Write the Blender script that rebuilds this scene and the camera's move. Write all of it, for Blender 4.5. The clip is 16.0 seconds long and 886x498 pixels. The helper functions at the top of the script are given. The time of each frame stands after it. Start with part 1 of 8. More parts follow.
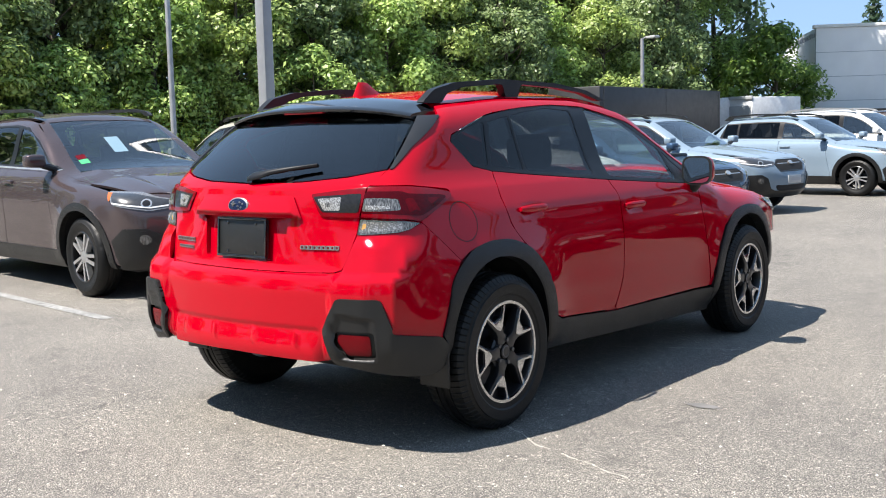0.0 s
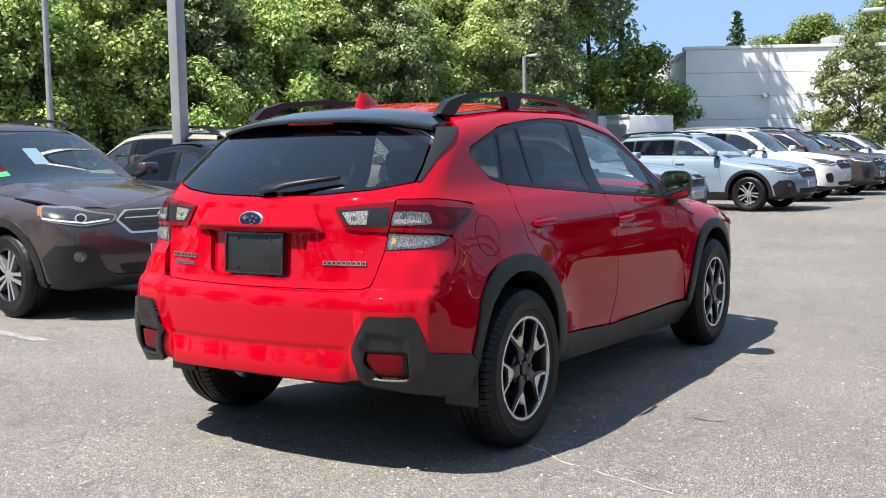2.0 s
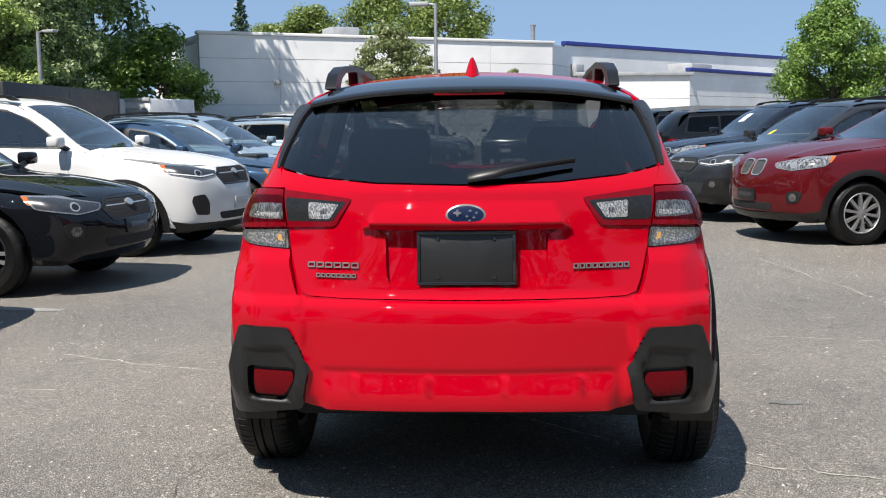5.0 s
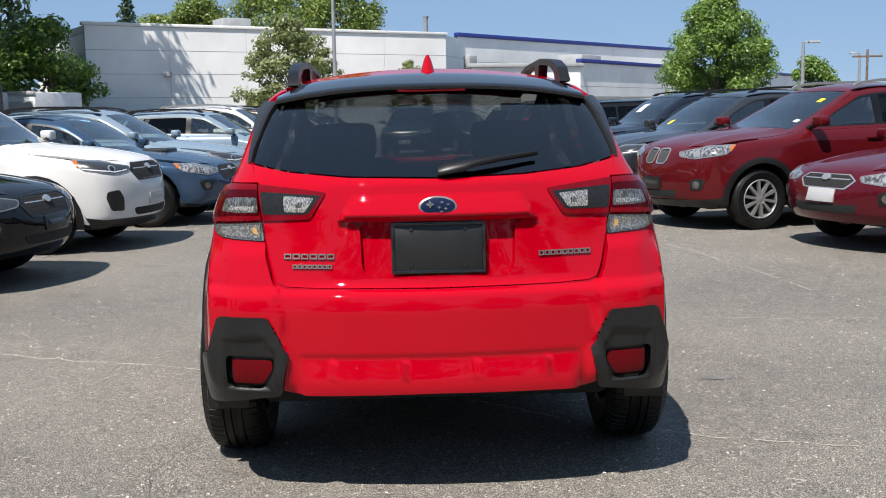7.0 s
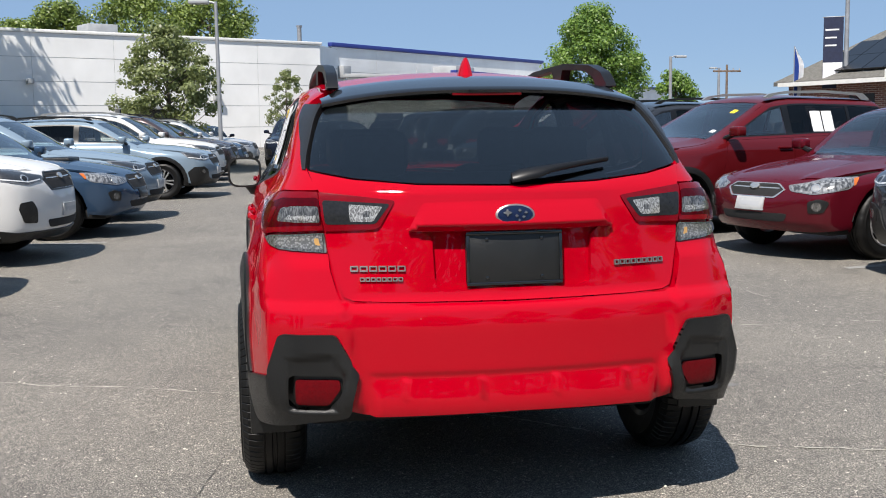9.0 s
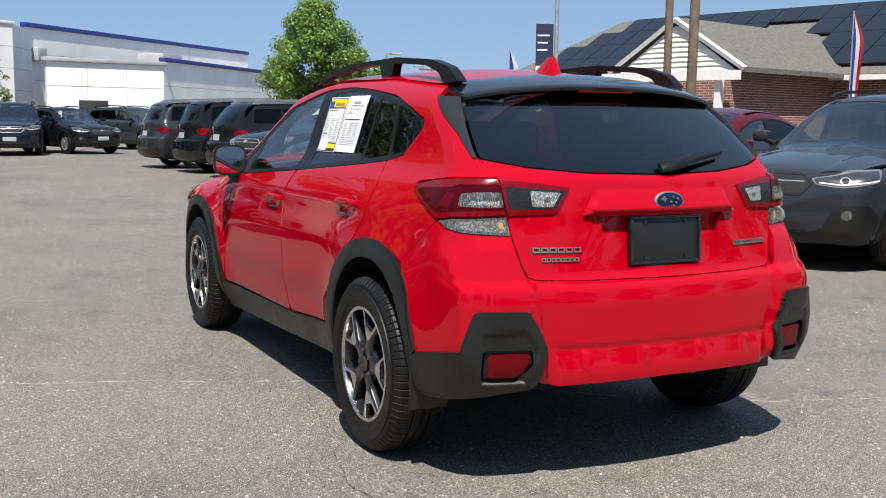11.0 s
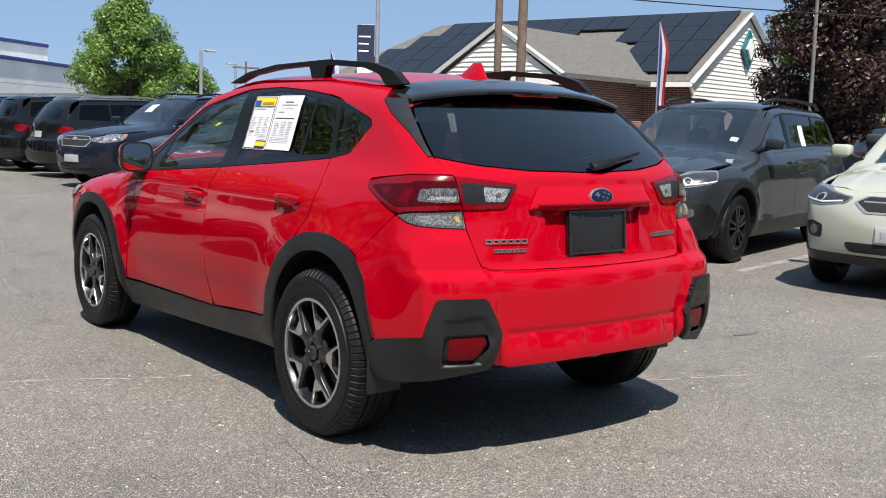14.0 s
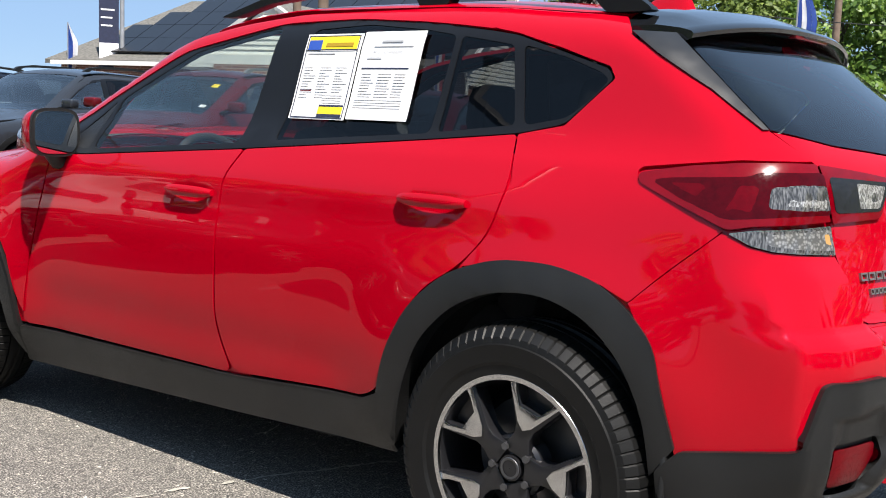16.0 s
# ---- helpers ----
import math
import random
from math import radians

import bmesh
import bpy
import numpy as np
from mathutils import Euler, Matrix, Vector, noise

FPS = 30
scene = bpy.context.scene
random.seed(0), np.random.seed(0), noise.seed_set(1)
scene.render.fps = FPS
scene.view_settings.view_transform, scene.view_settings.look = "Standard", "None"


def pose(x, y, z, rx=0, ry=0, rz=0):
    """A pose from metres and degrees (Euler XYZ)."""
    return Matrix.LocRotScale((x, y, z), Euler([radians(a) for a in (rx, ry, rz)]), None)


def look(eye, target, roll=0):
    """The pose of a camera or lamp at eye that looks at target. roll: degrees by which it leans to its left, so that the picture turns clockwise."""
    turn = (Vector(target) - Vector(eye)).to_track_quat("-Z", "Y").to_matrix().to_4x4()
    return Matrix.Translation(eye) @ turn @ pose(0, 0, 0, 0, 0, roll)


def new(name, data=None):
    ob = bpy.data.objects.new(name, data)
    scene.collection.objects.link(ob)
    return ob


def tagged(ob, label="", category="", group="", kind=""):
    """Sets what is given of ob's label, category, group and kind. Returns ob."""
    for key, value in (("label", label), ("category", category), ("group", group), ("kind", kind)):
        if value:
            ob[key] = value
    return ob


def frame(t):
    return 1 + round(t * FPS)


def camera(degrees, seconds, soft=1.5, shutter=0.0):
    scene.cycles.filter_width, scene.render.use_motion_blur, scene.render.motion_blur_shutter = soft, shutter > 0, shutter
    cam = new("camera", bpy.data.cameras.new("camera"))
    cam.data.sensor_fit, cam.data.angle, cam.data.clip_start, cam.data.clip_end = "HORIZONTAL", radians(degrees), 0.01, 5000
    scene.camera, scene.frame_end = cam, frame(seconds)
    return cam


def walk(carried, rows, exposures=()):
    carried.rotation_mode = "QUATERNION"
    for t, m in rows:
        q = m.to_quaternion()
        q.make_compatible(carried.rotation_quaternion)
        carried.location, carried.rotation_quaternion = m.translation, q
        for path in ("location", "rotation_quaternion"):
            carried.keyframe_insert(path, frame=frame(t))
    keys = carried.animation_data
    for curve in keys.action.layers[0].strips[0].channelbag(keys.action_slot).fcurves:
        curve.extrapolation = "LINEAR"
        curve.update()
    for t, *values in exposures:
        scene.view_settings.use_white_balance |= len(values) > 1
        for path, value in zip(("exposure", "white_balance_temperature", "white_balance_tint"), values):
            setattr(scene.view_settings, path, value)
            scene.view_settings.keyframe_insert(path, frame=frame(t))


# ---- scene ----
cam = camera(46.0, 16.0, soft=1.0)
PATH = [
    (0, (3.491, -3.677, 1.287), (2.245, -2.128, 1.073), -1.4),
    (0.5, (3.502, -3.686, 1.293), (2.275, -2.121, 1.083), -1.3),
    (1, (3.493, -3.679, 1.29), (2.3, -2.086, 1.086), -1.5),
    (1.5, (3.324, -3.769, 1.272), (2.191, -2.133, 1.075), -1.4),
    (2, (2.908, -3.946, 1.284), (1.861, -2.253, 1.095), -1.0),
    (2.5, (2.43, -4.031, 1.268), (1.495, -2.272, 1.087), -0.8),
    (3, (1.913, -4.104, 1.271), (1.12, -2.277, 1.09), -0.7),
    (3.5, (1.399, -4.101, 1.275), (0.769, -2.212, 1.084), -0.7),
    (4, (0.882, -4.139, 1.264), (0.433, -2.201, 1.061), -1.0),
    (4.5, (0.42, -4.06, 1.265), (0.157, -2.09, 1.042), -1.1),
    (4.7, (0.284, -4.014, 1.277), (0.084, -2.037, 1.051), -0.9),
    (6.8, (-0.147, -4.188, 1.31), (-0.064, -2.205, 1.058), -1.0),
    (7, (-0.13, -4.187, 1.307), (-0.047, -2.204, 1.057), -1.1),
    (7.5, (-0.132, -4.17, 1.318), (-0.038, -2.187, 1.074), -1.2),
    (8, (-0.155, -4.158, 1.321), (-0.023, -2.177, 1.081), -1.1),
    (8.5, (-0.376, -4.107, 1.309), (-0.161, -2.133, 1.072), -0.9),
    (9, (-0.786, -3.95, 1.297), (-0.45, -1.992, 1.063), -0.8),
    (9.2, (-0.928, -3.848, 1.278), (-0.533, -1.901, 1.044), -0.8),
    (11.3, (-2.594, -3.702, 1.297), (-1.644, -1.959, 1.051), 0.8),
    (11.5, (-2.704, -3.737, 1.297), (-1.721, -2.012, 1.053), 0.8),
    (12, (-2.91, -3.816, 1.304), (-1.862, -2.13, 1.065), 0.9),
    (12.5, (-3.01, -3.782, 1.307), (-1.916, -2.124, 1.073), 0.9),
    (13, (-2.999, -3.77, 1.311), (-1.876, -2.131, 1.08), 1.0),
    (13.5, (-2.975, -3.759, 1.308), (-1.821, -2.142, 1.076), 1.3),
    (14, (-2.978, -3.638, 1.287), (-1.779, -2.056, 1.047), 1.5),
    (14.5, (-3.088, -3.187, 1.272), (-1.82, -1.661, 1.02), 1.8),
    (15, (-3.012, -2.597, 1.246), (-1.653, -1.154, 0.98), 1.9),
    (15.5, (-2.951, -1.978, 1.235), (-1.491, -0.641, 0.955), 1.8),
    (16, (-2.869, -1.325, 1.157), (-1.302, -0.107, 0.91), 2.3),
]
EXPOSURE = [(0, 1.43), (1.5, 1.40), (2.5, 1.28), (3.5, 1.14), (4.7, 0.94), (7, 0.84), (9, 0.84), (12, 0.87), (14, 0.89), (15, 1.02), (16, 1.20)]
walk(cam, [(t, look(eye, target, roll)) for t, eye, target, roll in PATH], EXPOSURE)

# ---- sky and sun ----
SUN_WAY = Vector((0.30, 0.55, -1.0)).normalized()
world = bpy.data.worlds.new("sky")
scene.world = world
world.use_nodes = True
sky = world.node_tree.nodes.new("ShaderNodeTexSky")
sky.sky_type = "NISHITA"
sky.sun_disc = False
sky.sun_elevation = math.asin(-SUN_WAY.z)
sky.sun_rotation = math.atan2(-SUN_WAY.x, -SUN_WAY.y)
sky.air_density, sky.dust_density, sky.ozone_density = 0.6, 0.0, 2.0
background = world.node_tree.nodes["Background"]
background.inputs[1].default_value = 0.086
haze = world.node_tree.nodes.new("ShaderNodeMix")
haze.data_type, haze.blend_type = "RGBA", "MIX"
haze.inputs["Factor"].default_value = 0.85
haze.inputs["B"].default_value = (1.78, 2.75, 4.25, 1)
world.node_tree.links.new(sky.outputs[0], haze.inputs["A"])
world.node_tree.links.new(haze.outputs["Result"], background.inputs[0])
sun = new("sun", bpy.data.lights.new("sun", "SUN"))
sun.data.energy, sun.data.angle, sun.data.color = 4.55, radians(0.53), (1.0, 0.935, 0.86)
sun.matrix_world = look((0, 0, 0), SUN_WAY)
scene.view_settings.exposure = 0.8

# ---- materials ----
def material(name, colour, rough=0.5, metal=0.0, coat=0.0, vary=0.0, scale=6.0, bump=0.0, bump_scale=200.0, spec=0.5, random_tint=0.0, stains=0.0, stain_scale=0.7, dark=0.5):
    """A surface with colour variation at two scales and fine relief, in object space."""
    m = bpy.data.materials.new(name)
    m.use_nodes = True
    nt = m.node_tree
    p = nt.nodes["Principled BSDF"]
    p.inputs["Base Color"].default_value = (*colour, 1)
    p.inputs["Roughness"].default_value = rough
    p.inputs["Metallic"].default_value = metal
    p.inputs["Coat Weight"].default_value = coat
    p.inputs["Coat Roughness"].default_value = 0.03
    p.inputs["Coat IOR"].default_value = 1.38
    p.inputs["Specular IOR Level"].default_value = spec
    m.diffuse_color = (*colour, 1)
    co = nt.nodes.new("ShaderNodeTexCoord")
    last = None

    def darken(fac_socket, low):
        nonlocal last
        mix = nt.nodes.new("ShaderNodeMix")
        mix.data_type, mix.blend_type = "RGBA", "MULTIPLY"
        mix.inputs["Factor"].default_value = 1.0
        if last is None:
            mix.inputs["A"].default_value = (*colour, 1)
        else:
            nt.links.new(last, mix.inputs["A"])
        mr = nt.nodes.new("ShaderNodeMapRange")
        mr.inputs["From Min"].default_value, mr.inputs["From Max"].default_value = 0.3, 0.7
        mr.inputs["To Min"].default_value, mr.inputs["To Max"].default_value = low, 1.0 + (1 - low) * 0.5
        nt.links.new(fac_socket, mr.inputs["Value"])
        comb = nt.nodes.new("ShaderNodeCombineColor")
        for k in range(3):
            nt.links.new(mr.outputs[0], comb.inputs[k])
        nt.links.new(comb.outputs[0], mix.inputs["B"])
        last = mix.outputs["Result"]

    def noise_node(s, detail=4.0):
        n = nt.nodes.new("ShaderNodeTexNoise")
        n.inputs["Scale"].default_value, n.inputs["Detail"].default_value = s, detail
        nt.links.new(co.outputs["Object"], n.inputs["Vector"])
        return n

    if vary:
        darken(noise_node(scale).outputs[0], 1 - vary)
    if stains:
        darken(noise_node(stain_scale, 6).outputs[0], 1 - stains)
    if random_tint:
        info = nt.nodes.new("ShaderNodeObjectInfo")
        darken(info.outputs["Random"], 1 - random_tint)
    if last is not None:
        nt.links.new(last, p.inputs["Base Color"])
        rr = nt.nodes.new("ShaderNodeMapRange")
        rr.inputs["To Min"].default_value, rr.inputs["To Max"].default_value = max(rough - 0.12 * (coat == 0), 0.02), min(rough + 0.1, 1)
        nt.links.new(noise_node(scale * 3).outputs[0], rr.inputs["Value"])
        nt.links.new(rr.outputs[0], p.inputs["Roughness"])
    if bump:
        b = nt.nodes.new("ShaderNodeBump")
        b.inputs["Strength"].default_value, b.inputs["Distance"].default_value = min(bump, 1.0), 0.004
        nt.links.new(noise_node(bump_scale, 3).outputs[0], b.inputs["Height"])
        nt.links.new(b.outputs[0], p.inputs["Normal"])
    return m


def glass(name, tint, rough=0.0, lift=0.075):
    """Thin tinted pane: tinted see-through with a Fresnel gloss."""
    m = bpy.data.materials.new(name)
    m.use_nodes = True
    nt = m.node_tree
    nt.nodes.remove(nt.nodes["Principled BSDF"])
    clear, gloss, mix, fres, power, scale = (nt.nodes.new("ShaderNode" + k) for k in ("BsdfTransparent", "BsdfGlossy", "MixShader", "LayerWeight", "Math", "Math"))
    clear.inputs[0].default_value = (*tint, 1)
    gloss.inputs["Roughness"].default_value = rough
    fres.inputs["Blend"].default_value = 0.5
    power.operation, scale.operation = "POWER", "MULTIPLY_ADD"
    power.inputs[1].default_value = 4.0
    scale.inputs[1].default_value, scale.inputs[2].default_value = 0.9, lift
    nt.links.new(fres.outputs["Facing"], power.inputs[0])
    nt.links.new(power.outputs[0], scale.inputs[0])
    nt.links.new(scale.outputs[0], mix.inputs[0])
    nt.links.new(clear.outputs[0], mix.inputs[1])
    nt.links.new(gloss.outputs[0], mix.inputs[2])
    nt.links.new(mix.outputs[0], nt.nodes["Material Output"].inputs[0])
    m.diffuse_color = (*tint, 1)
    return m


def paint(name, colour, metallic=0.0):
    m = material(name, colour, rough=0.38 - 0.14 * (metallic > 0), metal=metallic, coat=0.78, spec=0.0)
    p = m.node_tree.nodes["Principled BSDF"]
    p.inputs["Coat IOR"].default_value, p.inputs["Coat Roughness"].default_value = 1.46, 0.012
    return m


RED = paint("red_paint", (0.35, 0.0, 0.008))
PLASTIC = material("black_grained_plastic", (0.0115, 0.0116, 0.0118), 0.38, spec=0.40, vary=0.35, scale=5, bump=0.25, bump_scale=900)
GLOSS_BLACK = material("gloss_black", (0.008, 0.009, 0.011), 0.12, coat=0.8)
SATIN = material("satin_black", (0.015, 0.0155, 0.017), 0.34, spec=0.5, vary=0.1)
RUBBER = material("tyre_rubber", (0.0042, 0.0041, 0.0041), 0.52, spec=0.3, vary=0.4, scale=9, bump=0.15, bump_scale=300)
DARK = material("dark_underbody", (0.010, 0.010, 0.011), 0.85, vary=0.2)
SILVER = material("machined_alloy", (0.38, 0.38, 0.38), 0.34, metal=0.65, vary=0.08, scale=20)
MACHINED = material("machined_wheel_face", (0.58, 0.58, 0.585), 0.2, metal=1.0, vary=0.1, scale=30)
GREY_RIM = material("grey_alloy", (0.10, 0.10, 0.105), 0.35, metal=0.7, vary=0.1, scale=20)
BLACK_RIM = material("black_alloy", (0.012, 0.012, 0.014), 0.3, metal=0.2, coat=0.3)
LETTER = material("chrome_letters", (0.30, 0.29, 0.28), 0.4, metal=0.8, vary=0.2, scale=80)
CHROME = material("chrome", (0.60, 0.58, 0.55), 0.22, metal=0.8, vary=0.05, scale=30)
BADGE_BLUE = material("badge_blue", (0.003, 0.008, 0.035), 0.25, coat=0.25)
SIDE_GLASS = glass("clear_side_glass", (0.86, 0.92, 0.90), 0.0, 0.075)
TINT_GLASS = glass("privacy_glass", (0.11, 0.115, 0.12), 0.0, 0.03)
REAR_GLASS = glass("tinted_rear_glass", (0.15, 0.155, 0.155), 0.0, 0.11)
CAR_GLASS = glass("windscreen_glass", (0.72, 0.78, 0.75), 0.0, 0.17)
MIRROR = material("mirror_glass", (0.8, 0.82, 0.82), 0.02, metal=1.0)
LENS_RED = material("red_lens", (0.145, 0.0, 0.004), 0.14, spec=0.2, coat=0.5, vary=0.15, scale=40)
LENS_DEEP = material("deep_red_lens", (0.048, 0.0, 0.002), 0.12, spec=0.2, coat=0.0, vary=0.25, scale=60)
LENS_MID = material("mid_red_lens", (0.085, 0.0, 0.003), 0.14, spec=0.2, vary=0.2, scale=50)
LENS_DARK = material("dark_lamp_lens", (0.016, 0.016, 0.017), 0.15, spec=0.3, coat=0.2, vary=0.3, scale=90)


def ribbed(name, low, high, sx, sz, rough=0.15, metal=0.4):
    """Lamp optics: fine upright rib glints painted bright and dark behind a clear cover."""
    m = material(name, high, rough, metal=metal, coat=1.0)
    nt = m.node_tree
    co, mp, n, r = (nt.nodes.new("ShaderNode" + k) for k in ("TexCoord", "Mapping", "TexNoise", "ValToRGB"))
    mp.inputs["Scale"].default_value = (sx, sx, sz)
    n.inputs["Scale"].default_value, n.inputs["Detail"].default_value = 1.0, 2.0
    r.color_ramp.elements[0].position, r.color_ramp.elements[1].position = 0.40, 0.68
    r.color_ramp.elements[0].color, r.color_ramp.elements[1].color = (*low, 1), (*high, 1)
    nt.links.new(co.outputs["Object"], mp.inputs["Vector"])
    nt.links.new(mp.outputs[0], n.inputs["Vector"])
    nt.links.new(n.outputs[0], r.inputs[0])
    nt.links.new(r.outputs[0], nt.nodes["Principled BSDF"].inputs["Base Color"])
    return m


LENS_CLEAR = ribbed("clear_lamp_reflector", (0.13, 0.125, 0.12), (0.55, 0.54, 0.52), 260, 120)
LENS_GREY = ribbed("grey_lamp_optics", (0.05, 0.05, 0.05), (0.22, 0.215, 0.21), 230, 16)
LENS_CELLS = material("honeycomb_reflector", (0.40, 0.39, 0.37), 0.2, metal=0.5, coat=1.0)
cell_nodes = LENS_CELLS.node_tree
cell_co, cell_vor, cell_ramp = (cell_nodes.nodes.new("ShaderNode" + k) for k in ("TexCoord", "TexVoronoi", "ValToRGB"))
cell_vor.inputs["Scale"].default_value = 140
cell_ramp.color_ramp.elements[0].color, cell_ramp.color_ramp.elements[1].color = (0.38, 0.37, 0.355, 1), (0.16, 0.155, 0.15, 1)
cell_ramp.color_ramp.elements[0].position, cell_ramp.color_ramp.elements[1].position = 0.25, 0.6
cell_nodes.links.new(cell_co.outputs["Object"], cell_vor.inputs["Vector"])
cell_nodes.links.new(cell_vor.outputs["Distance"], cell_ramp.inputs[0])
cell_nodes.links.new(cell_ramp.outputs[0], cell_nodes.nodes["Principled BSDF"].inputs["Base Color"])
LENS_AMBER_PALE = material("pale_amber_bulb", (0.42, 0.24, 0.08), 0.25, coat=1.0)
LENS_AMBER = material("amber_lens", (0.42, 0.10, 0.012), 0.15, coat=1.0)
HEAD_LENS = material("headlamp_lens", (0.20, 0.20, 0.205), 0.22, metal=0.35, coat=1.0, vary=0.25, scale=14)
HEAD_GREY = ribbed("grey_headlamp_optics", (0.07, 0.07, 0.072), (0.42, 0.42, 0.42), 40, 12)
DRL = material("pale_lamp_strip", (0.62, 0.63, 0.64), 0.2, coat=1.0)
HEAD_DARK = material("headlamp_inner", (0.035, 0.036, 0.04), 0.25, metal=0.2, coat=1.0, vary=0.3, scale=30)
REFLEX = material("red_reflector", (0.11, 0.0, 0.003), 0.3, spec=0.2, coat=0.0, vary=0.3, scale=120)
SEAT = material("dark_seat_cloth", (0.03, 0.03, 0.032), 0.85, vary=0.3, scale=30)
PLATE_BLACK = material("black_plate_blank", (0.010, 0.0105, 0.011), 0.38, vary=0.2, bump=0.2, bump_scale=600)
WHITE_PLATE = material("white_plate", (0.40, 0.405, 0.41), 0.4, vary=0.1, scale=20)
PAPER = material("white_paper", (0.66, 0.66, 0.665), 0.6, vary=0.05, scale=8)
YELLOW = material("yellow_print", (0.75, 0.55, 0.02), 0.6)
HEADER_INK = material("brown_print", (0.35, 0.22, 0.01), 0.6)
INK = material("grey_print", (0.36, 0.37, 0.39), 0.7)
PRINT = material("faint_print", (0.52, 0.525, 0.54), 0.7)
FRAME_BLACK = material("satin_black_frame", (0.006, 0.006, 0.007), 0.38, spec=0.3)
NAVY = material("navy_cloth", (0.012, 0.018, 0.05), 0.8, vary=0.2)
BLUE_CLOTH = material("blue_flag_cloth", (0.02, 0.07, 0.35), 0.7, vary=0.2)
TEAL = material("teal_metal", (0.01, 0.12, 0.14), 0.4)

# ---- mesh tools ----
def link_mesh(name, me, mat, parent=None, label=""):
    ob = new(name, me)
    if mat is not None and not me.materials:
        me.materials.append(mat)
    if parent is not None:
        ob.parent = parent
    if label:
        ob["label"] = label
    return ob


def part(name, bm, mat, parent=None, label="", smooth=True):
    me = bpy.data.meshes.new(name)
    bm.to_mesh(me)
    bm.free()
    if smooth:
        me.shade_smooth()
        me.set_sharp_from_angle(angle=radians(38))
    return link_mesh(name, me, mat, parent, label)


def thing(name, label, category, group="", kind="", at=None):
    ob = new(name)
    ob.empty_display_size = 0.2
    if at is not None:
        ob.matrix_basis = at
    return tagged(ob, label, category, group, kind)


def box(bm, x0, x1, y0, y1, z0, z1, bevel=0.0, m=None, segs=2):
    g = bmesh.ops.create_cube(bm, size=1.0)
    vs = g["verts"]
    bmesh.ops.transform(bm, matrix=Matrix.Translation(((x0 + x1) / 2, (y0 + y1) / 2, (z0 + z1) / 2)) @ Matrix.Diagonal((x1 - x0, y1 - y0, z1 - z0, 1)), verts=vs)
    if bevel:
        es = list({e for v in vs for e in v.link_edges})
        r = bmesh.ops.bevel(bm, geom=es, offset=bevel, segments=segs, affect="EDGES", profile=0.5)
        vs = list({v for f in r["faces"] for v in f.verts} | {v for v in vs if v.is_valid})
    if m is not None:
        bmesh.ops.transform(bm, matrix=m, verts=vs)
    return bm


def box_part(name, x0, x1, y0, y1, z0, z1, mat, parent=None, bevel=0.01, label="", m=None):
    return part(name, box(bmesh.new(), x0, x1, y0, y1, z0, z1, bevel, m), mat, parent, label)


def tube(bm, pts, radii, seg=8, cap=True):
    """A tube along points, with a radius at each."""
    pts = [Vector(p) for p in pts]
    rings = []
    for i, p in enumerate(pts):
        d = (pts[min(i + 1, len(pts) - 1)] - pts[max(i - 1, 0)]).normalized()
        side = d.cross(Vector((0.31, 0.2, 0.93)) if abs(d.z) < 0.9 else Vector((1, 0.1, 0))).normalized()
        up = side.cross(d)
        r = radii[i] if hasattr(radii, "__len__") else radii
        rings.append([bm.verts.new(p + r * (math.cos(a) * side + math.sin(a) * up)) for a in [2 * math.pi * k / seg for k in range(seg)]])
    for a, b in zip(rings, rings[1:]):
        for k in range(seg):
            bm.faces.new((a[k], a[(k + 1) % seg], b[(k + 1) % seg], b[k]))
    if cap:
        bm.faces.new(rings[0])
        bm.faces.new(list(reversed(rings[-1])))
    return bm


def lathe(bm, profile, seg=48, axis="x", close=False):
    """Turns (radius, along) points round the x axis."""
    rings = []
    for r, h in profile:
        rings.append([bm.verts.new((h, r * math.sin(a), r * math.cos(a))) for a in [2 * math.pi * k / seg for k in range(seg)]])
    pairs = list(zip(rings, rings[1:])) + ([(rings[-1], rings[0])] if close else [])
    for a, b in pairs:
        for k in range(seg):
            bm.faces.new((a[k], b[k], b[(k + 1) % seg], a[(k + 1) % seg]))
    return bm


def prism(bm, pts, x0, x1, m=None, bevel=0.0):
    """A plate from an outline of (y, z) points, between x0 and x1."""
    vs = [bm.verts.new((x0, y, z)) for y, z in pts]
    f = bm.faces.new(vs)
    r = bmesh.ops.extrude_face_region(bm, geom=[f])
    top = [v for v in r["geom"] if isinstance(v, bmesh.types.BMVert)]
    bmesh.ops.translate(bm, verts=top, vec=(x1 - x0, 0, 0))
    allv = vs + top
    bmesh.ops.recalc_face_normals(bm, faces=list({f for v in allv for f in v.link_faces}))
    if bevel:
        es = [e for e in {e for v in allv for e in v.link_edges} if abs((e.verts[0].co - e.verts[1].co).x) < 1e-6]
        rb = bmesh.ops.bevel(bm, geom=es, offset=bevel, segments=2, affect="EDGES", profile=0.5)
        allv = list({v for f in rb["faces"] for v in f.verts} | {v for v in allv if v.is_valid})
    if m is not None:
        bmesh.ops.transform(bm, matrix=m, verts=allv)
    return bm


